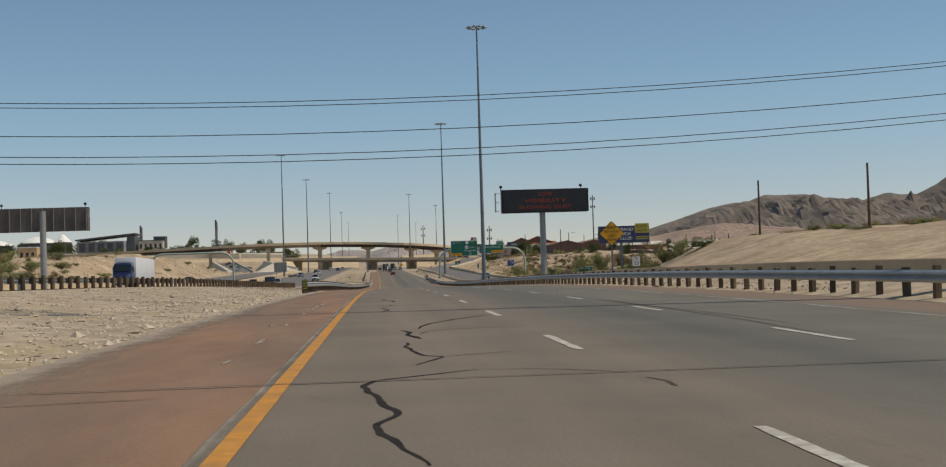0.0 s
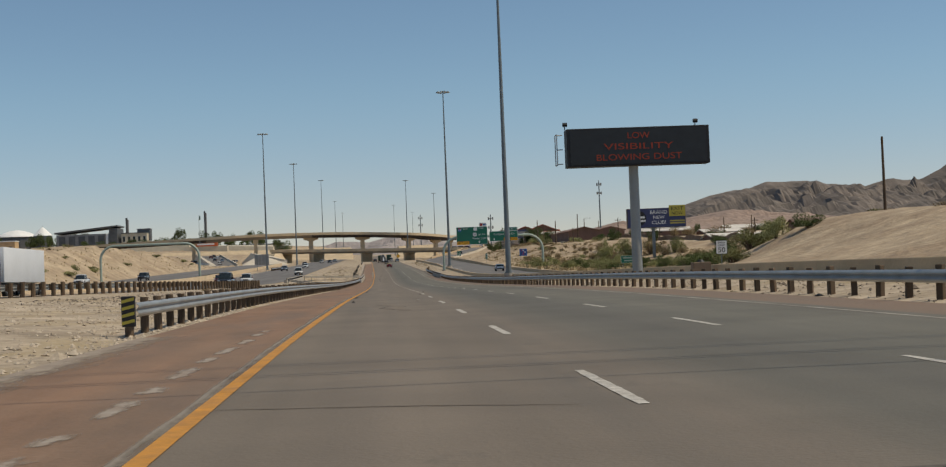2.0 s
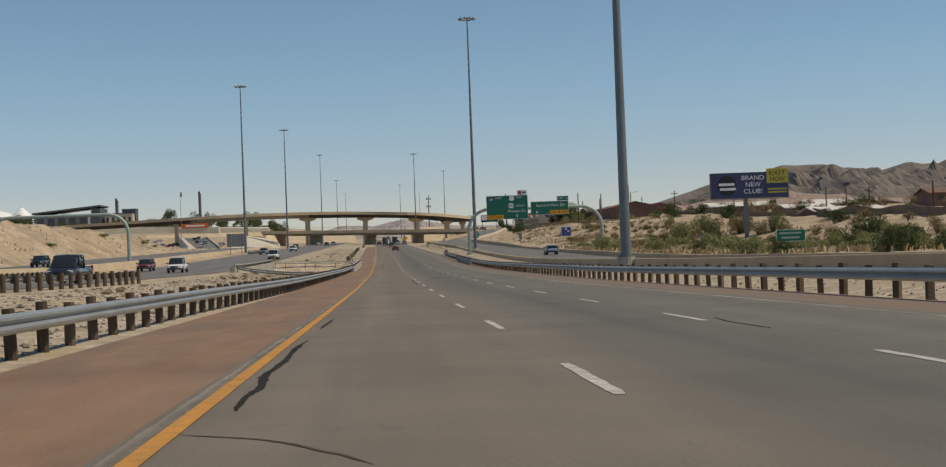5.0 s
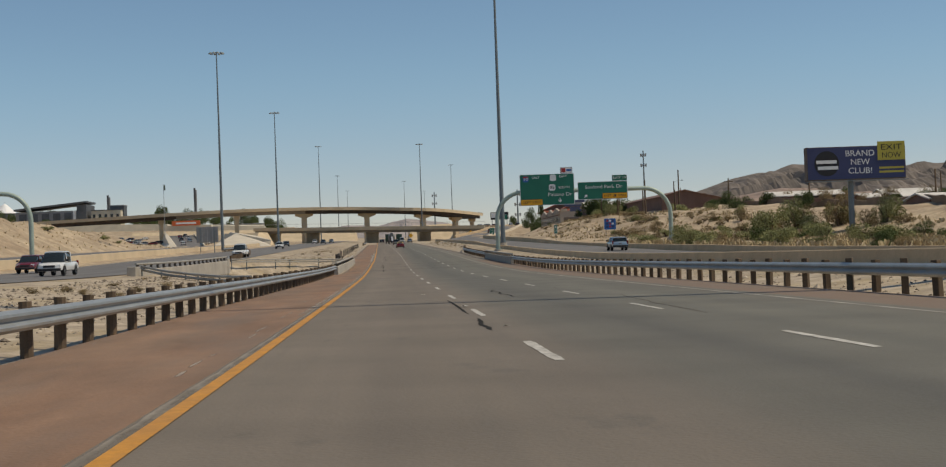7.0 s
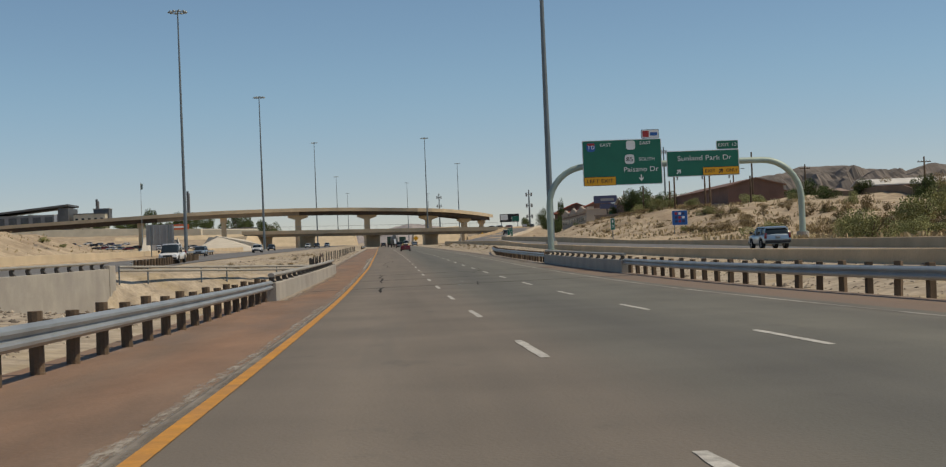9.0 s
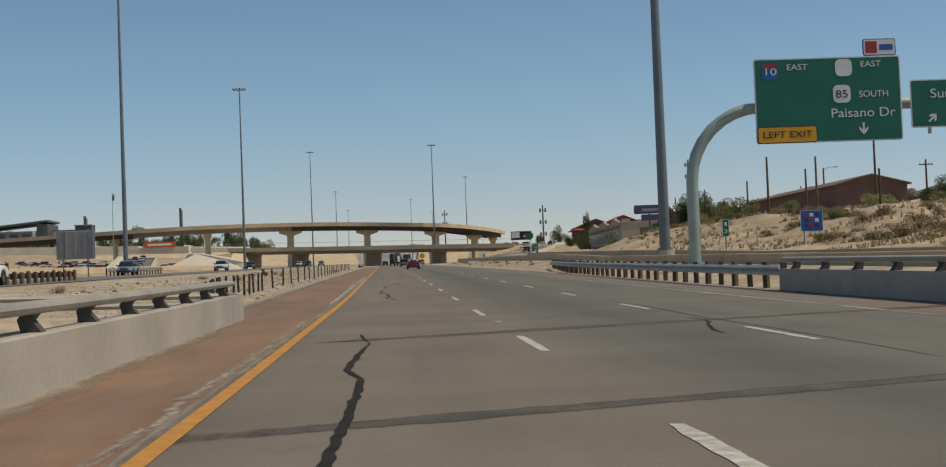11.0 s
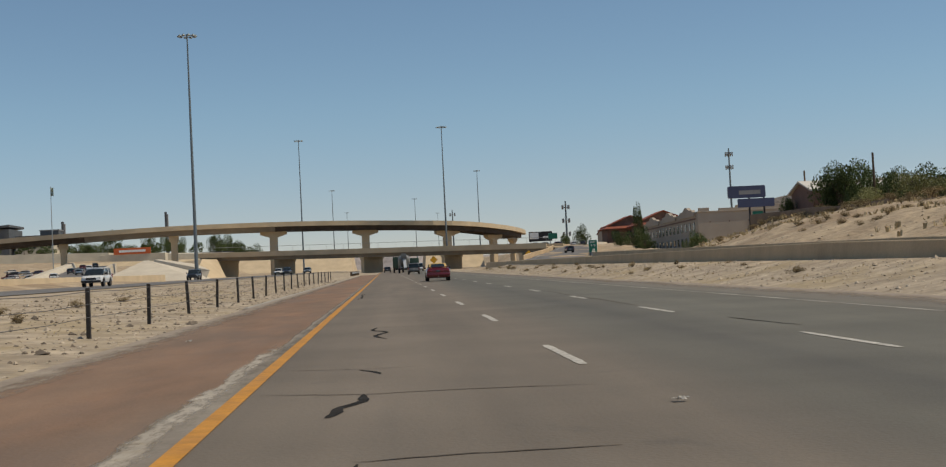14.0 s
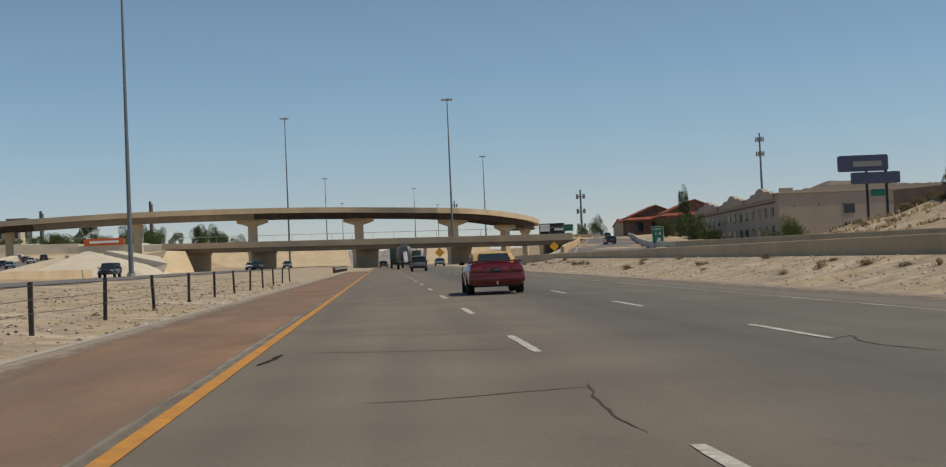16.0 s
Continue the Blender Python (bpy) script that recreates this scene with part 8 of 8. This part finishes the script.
        bit("door_line", c, TRIM_DARK, (s * 0.921 - 0.008, 0.62, 0.35), (s * 0.921 + 0.008, 0.635, 0.9), 0.0)
        bit("spoiler_foot", c, CAR_RED, (s * 0.62 - 0.04, -2.16, 0.98), (s * 0.62 + 0.04, -2.02, 1.09), 0.01)
    bm = bmesh.new()
    sweep(bm, [(Vector((x, -2.1 + 0.10 * abs(x), 1.04 - 0.05 * abs(x) ** 3)), Vector((0, 1, 0)), Vector((0, 0, 1))) for x in rows(-0.84, 0.84, 0.14)], [(-0.14, 0.02), (-0.05, 0.0), (0.12, -0.01), (0.12, 0.015), (0.0, 0.04), (-0.13, 0.045)])
    part("spoiler", bm, CAR_RED, c, "dark red rear spoiler", True)
    bit("lamp_panel", c, TAIL_RED, (-0.42, -2.352, 0.66), (0.42, -2.24, 0.88), 0.02, "dark red panel between the tail lamps")
    p = bit("plate", c, TRIM_DARK, (-0.16, -2.372, 0.70), (0.16, -2.34, 0.85), 0.01, "plain dark plate")
    bit("bar", p, MAST, (-0.11, -2.377, 0.76), (0.11, -2.371, 0.80), 0.0)
    bit("rear_bumper", c, CAR_RED, (-0.91, -2.42, 0.36), (0.91, -2.20, 0.63), 0.09, "dark red rear bumper")
    bit("valance", c, TRIM_DARK, (-0.72, -2.28, 0.24), (0.72, -2.05, 0.42), 0.04)
    bit("tow_hitch", c, CHROME, (-0.02, -2.50, 0.30), (0.03, -2.36, 0.42), 0.01, "small chrome tow hitch")
    add_wheels(c, 0.335, 0.24, 0.80, (-1.36, 1.32))
    return c


def wagon(place, paint, label, name="suv_car", tall=1.68, length=4.5, pickup=False):
    """A tall estate car; its nose looks along +y."""
    c = thing(name, label, "car", place, "traffic")
    a, b = -length / 2, length / 2
    bm = bmesh.new()
    loft(bm, [(a, 0.78, 0.45, 0.90), (a + 0.06, 0.88, 0.38, 0.98), (a + 0.45, 0.90, 0.40, 1.0), (a + 0.56, 0.905, 0.66, 1.0), (a + 0.95, 0.91, 0.76, 1.0), (a + 1.32, 0.905, 0.64, 1.0), (a + 1.45, 0.90, 0.34, 1.0), (b - 1.5, 0.90, 0.34, 0.98), (b - 1.38, 0.90, 0.64, 0.98), (b - 0.98, 0.90, 0.76, 0.97), (b - 0.6, 0.89, 0.64, 0.95), (b - 0.48, 0.87, 0.38, 0.93), (b - 0.1, 0.82, 0.36, 0.86), (b, 0.70, 0.42, 0.76)], 0.02)
    part("body", bm, paint, c, "", True)
    bm = bmesh.new()
    r0 = a + (1.9 if pickup else 0.08)
    loft(bm, [(r0, 0.79, 0.95, 1.12), (r0 + 0.18, 0.77, 0.95, tall - 0.14), (r0 + 0.35, 0.75, 0.95, tall - 0.07), (b - 1.75, 0.74, 0.95, tall - 0.06), (b - 1.55, 0.75, 0.95, tall - 0.12), (b - 0.98, 0.80, 0.93, 1.0)], 0.01)
    part("glass_house", bm, CAR_GLASS, c, "dark window band", True)
    bm = bmesh.new()
    loft(bm, [(r0 + 0.10, 0.70, tall - 0.13, tall - 0.06), (r0 + 0.35, 0.72, tall - 0.10, tall), (b - 1.85, 0.70, tall - 0.10, tall), (b - 1.6, 0.66, tall - 0.12, tall - 0.05)], 0.02)
    part("roof", bm, paint, c, "", True)
    for s in (-1, 1):
        for y in ([r0 + 0.22, r0 + 1.15, b - 1.9] if not pickup else [r0 + 0.2, b - 1.95]):
            bm = bmesh.new()
            rod(bm, (s * 0.80, y - 0.02, 0.98), (s * 0.73, y + 0.02, tall - 0.08), 0.045, 0.04, 6)
            part("pillar", bm, paint, c)
        bit("tail_lamp", c, TAIL_RED, (s * 0.80 - 0.08, a - 0.02, 0.72), (s * 0.80 + 0.07, a + 0.12, 1.08), 0.02)
        bit("head_lamp", c, LAMP_CLEAR, (s * 0.62 - 0.16, b - 0.14, 0.66), (s * 0.62 + 0.16, b - 0.02, 0.82), 0.03)
        bit("mirror", c, TRIM_DARK, (s * 0.98 - 0.1, b - 1.5, 1.02), (s * 0.98 + 0.1, b - 1.36, 1.18), 0.03)
    bit("rear_bumper", c, TRIM_DARK if not pickup else CHROME, (-0.84, a - 0.10, 0.42), (0.84, a + 0.1, 0.62), 0.04)
    bit("front_bumper", c, TRIM_DARK, (-0.82, b - 0.06, 0.38), (0.82, b + 0.05, 0.56), 0.04)
    bit("grille", c, TRIM_DARK, (-0.42, b - 0.06, 0.60), (0.42, b + 0.02, 0.78), 0.02)
    bit("plate", c, SIGN_BACK, (-0.16, a - 0.06, 0.72), (0.16, a + 0.02, 0.87), 0.01)
    if pickup:
        bit("bed_floor", c, TRIM_DARK, (-0.72, a + 0.1, 0.98), (0.72, a + 1.8, 1.035), 0.0)
    add_wheels(c, 0.36, 0.24, 0.78, (a + 0.95, b - 0.98))
    return c


def heavy_truck(place, label, kind):
    t = thing("truck", label, "truck", place, "traffic")
    if kind == "mixer":
        bit("chassis", t, TRIM_DARK, (-0.55, -4.2, 0.7), (0.55, 4.2, 1.05), 0.03)
        bm = bmesh.new()
        prof = [(-4.1, 0.55, 2.9), (-3.2, 0.95, 2.75), (-1.6, 1.2, 2.5), (0.0, 1.15, 2.3), (1.3, 0.7, 2.1)]
        n = 18
        rings = [[bm.verts.new((r * math.cos(2 * math.pi * k / n), y, z + r * math.sin(2 * math.pi * k / n))) for k in range(n)] for y, r, z in prof]
        for a, b in zip(rings, rings[1:]):
            for k in range(n):
                bm.faces.new((a[k], a[(k + 1) % n], b[(k + 1) % n], b[k]))
        bm.faces.new(rings[0][::-1])
        bm.faces.new(rings[-1])
        part("drum", bm, MIXER_GREY, t, "grey mixing drum", True)
        bm = bmesh.new()
        for s in (-1, 1):
            rod(bm, (s * 0.75, -4.2, 1.0), (s * 0.45, -4.25, 3.6), 0.07, n=6)
        rod(bm, (-0.5, -4.25, 3.4), (0.5, -4.25, 3.4), 0.07, n=6)
        box(bm, (-0.5, -4.5, 3.2), (0.5, -3.9, 3.9))
        part("hopper", bm, MIXER_GREY, t)
        bm = bmesh.new()
        sweep(bm, [(Vector((0.1, -4.3, 2.4)), Vector((1, 0, 0)), Vector((0, 0, 1))), (Vector((0.2, -4.75, 1.0)), Vector((1, 0, 0)), Vector((0, 0, 1)))], [(-0.25, 0.0), (0.25, 0.0), (0.3, 0.25), (-0.3, 0.25)])
        part("chute", bm, TRAILER, t, "pale discharge chute")
        cab = MIXER_GREY
    elif kind == "box":
        bit("chassis", t, TRIM_DARK, (-0.55, -4.5, 0.7), (0.55, 4.2, 1.0), 0.03)
        bit("cargo_box", t, MIXER_GREEN, (-1.22, -4.6, 1.0), (1.22, 1.4, 3.5), 0.04, "dark green cargo box")
        cab = MIXER_GREEN
    else:
        bit("chassis", t, TRIM_DARK, (-0.5, -11.5, 0.8), (0.5, 4.2, 1.1), 0.03)
        bit("trailer", t, TRAILER, (-1.28, -12.0, 1.15), (1.28, 1.3, 4.05), 0.04, "white box trailer")
        cab = CAB_BLUE
    bm = bmesh.new()
    loft(bm, [(1.7, 1.15, 0.9, 3.3), (2.0, 1.2, 0.75, 3.5), (3.0, 1.2, 0.75, 3.3), (3.3, 1.18, 0.75, 2.3), (3.45, 1.05, 0.7, 2.0), (4.6, 0.95, 0.65, 1.8), (4.75, 0.85, 0.6, 1.6)], 0.04)
    part("cab", bm, cab, t, "", True)
    bm = bmesh.new()
    vs = [bm.verts.new(p) for p in ((-1.0, 3.06, 3.05), (1.0, 3.06, 3.05), (1.0, 3.36, 2.3), (-1.0, 3.36, 2.3))]
    ws = [bm.verts.new(v.co + Vector((0, 0.03, 0.03))) for v in vs]
    bm.faces.new(vs[::-1])
    bm.faces.new(ws)
    for q in range(4):
        bm.faces.new((vs[q], vs[(q + 1) % 4], ws[(q + 1) % 4], ws[q]))
    part("windscreen", bm, CAR_GLASS, t)
    for s in (-1, 1):
        bit("side_window", t, CAR_GLASS, (s * 1.20 - 0.02, 2.3, 2.2), (s * 1.20 + 0.02, 3.0, 2.85), 0.0)
        bit("head_lamp", t, LAMP_CLEAR, (s * 0.72 - 0.14, 4.6, 1.05), (s * 0.72 + 0.14, 4.74, 1.3), 0.03)
        bit("tail_lamp", t, TAIL_RED, (s * 0.9 - 0.1, (-12.05 if kind == "semi" else -4.65), 0.95), (s * 0.9 + 0.1, (-11.95 if kind == "semi" else -4.5), 1.1), 0.01)
    add_wheels(t, 0.52, 0.36, 0.98, (3.7, -2.2, -3.4) if kind != "semi" else (3.7, 0.2, -9.6, -10.9))
    return t


def on_road(u, y, up=0.0, turn=0):
    slope = math.degrees(math.atan((rz(y + 3) - rz(y - 3)) / 6))
    m = at(u, y, up)
    return pose(m.x, m.y, m.z + 0.012, slope if turn == 0 else -slope, 0, turn)


convertible(on_road(5.4, 508.6))
wagon(on_road(5.75, 614.8), CAR_GOLD, "beige-grey sport utility car seen from behind", "suv_car", 1.72, 4.6)
heavy_truck(on_road(5.1, 673), "dusty grey concrete mixer truck", "mixer")
heavy_truck(on_road(4.3, 706), "dark green box truck ahead in the lane", "box")
wagon(on_road(1.9, 760), CAR_BLACK, "small dark car far ahead in the lane", "far_car", 1.5, 4.4)
wagon(on_road(12.5, 720, 0), CAR_SILVER, "silver car below the overpass", "far_car", 1.55, 4.4)
wagon(on_road(10.0, 745, 0), CAR_WHITE, "white van below the overpass", "far_car", 2.1, 5.0)
heavy_truck(on_road(9.2, 770), "white box truck below the overpass", "box")
wagon(on_road(42.5, 704, ramp_up(704) + 0.02), CAR_BLACK, "dark car climbing the exit ramp", "ramp_car", 1.5, 4.4)
for u, y, paint in ((45.5, 800, CAR_BLACK), (49.0, 806, CAR_BLACK), (52.6, 803, CAR_MAROON), (47.2, 813, CAR_SILVER), (50.8, 818, CAR_BLACK), (54.4, 815, CAR_BLUE), (56.0, 828, CAR_WHITE), (52.0, 830, CAR_BLACK), (66.5, 868, CAR_WHITE), (70.5, 874, CAR_BLACK)):
    wagon(on_road(u, y, ramp_up(y) + 0.02), paint, "car queueing at the top of the exit ramp", "ramp_car", 1.5, 4.4)
wagon(on_road(27, 345, 0.5), CAR_SILVER, "silver car on the exit ramp", "ramp_car", 1.5, 4.3)
heavy_truck(on_road(-30.6, 169, 0.78, 180), "tractor truck with a dark blue cab and white box trailer", "semi")
for u, y, up, paint, lab, pk in ((-17.8, 224, 0.78, CAR_BLACK, "black pickup truck on the opposite road", True), (-22.4, 298, 0.78, CAR_WHITE, "white pickup truck on the opposite road", True), (-29.5, 318, 0.78, CAR_MAROON, "maroon car on the opposite road", False),
                                 (-18.0, 381, 0.78, CAR_WHITE, "white pickup truck on the opposite road", True), (-26.8, 466, 0.78, CAR_SILVER, "silver sport utility car on the opposite road", False), (-27.6, 611, 0.78, CAR_BLACK, "black sport utility car on the opposite road", False),
                                 (-23, 520, 0.78, CAR_WHITE, "white car on the opposite road", False), (-20, 700, 0.78, CAR_BLACK, "dark car below the overpass", False), (-25, 740, 0.78, CAR_WHITE, "white car below the overpass", False), (-19, 760, 0.78, CAR_SILVER, "silver car below the overpass", False),
                                 (-46, 330, 1.74, CAR_BLACK, "dark car on the collector road", False), (-50, 292, 1.74, CAR_WHITE, "white pickup truck on the collector road", True)):
    wagon(on_road(u, y, up, 180), paint, lab, "pickup_truck" if pk else "oncoming_car", 1.78 if pk else 1.6, 5.4 if pk else 4.5, pk)
for k in range(12):
    x, y = -78 - 7.5 * (k % 6) - 2 * (k // 6), 790 + 26 * (k // 6) + 5 * (k % 3)
    wagon(pose(x, y, on_land(x, y) + 0.02, 0, 0, 60 + 9 * (k % 4)), (CAR_WHITE, CAR_BLACK, CAR_SILVER, CAR_MAROON)[k % 4], "car parked on the slope lot beyond the flyover", "parked_car", 1.5, 4.4)
for f_, s_, paint in ((0.12, -1.5, CAR_WHITE), (0.34, 1.6, CAR_SILVER), (0.42, -1.5, CAR_BLACK), (0.6, 1.5, CAR_WHITE), (0.7, -1.4, CAR_MAROON), (0.82, 1.2, CAR_BLACK)):
    x, y, z = -70.9 - 28.5 * f_ + s_, 692 + 174 * f_, 7.2 + 7.8 * f_ + 0.02
    wagon(pose(x, y, z, 2.6, 0, 9), paint, "car on the ramp climbing below the flyover", "ramp_car", 1.55, 4.5)
for k in range(16):
    x, y = -128 - 6.2 * (k % 8) - 3 * (k // 8), 905 + 30 * (k // 8) + 4 * (k % 3)
    wagon(pose(x, y, on_land(x, y) + 0.02, 0, 0, 80 + 7 * (k % 3)), (CAR_SILVER, CAR_WHITE, CAR_BLACK, CAR_WHITE, CAR_BLUE)[k % 5], "car parked on the slope lot beyond the flyover", "parked_car", 1.5, 4.4)
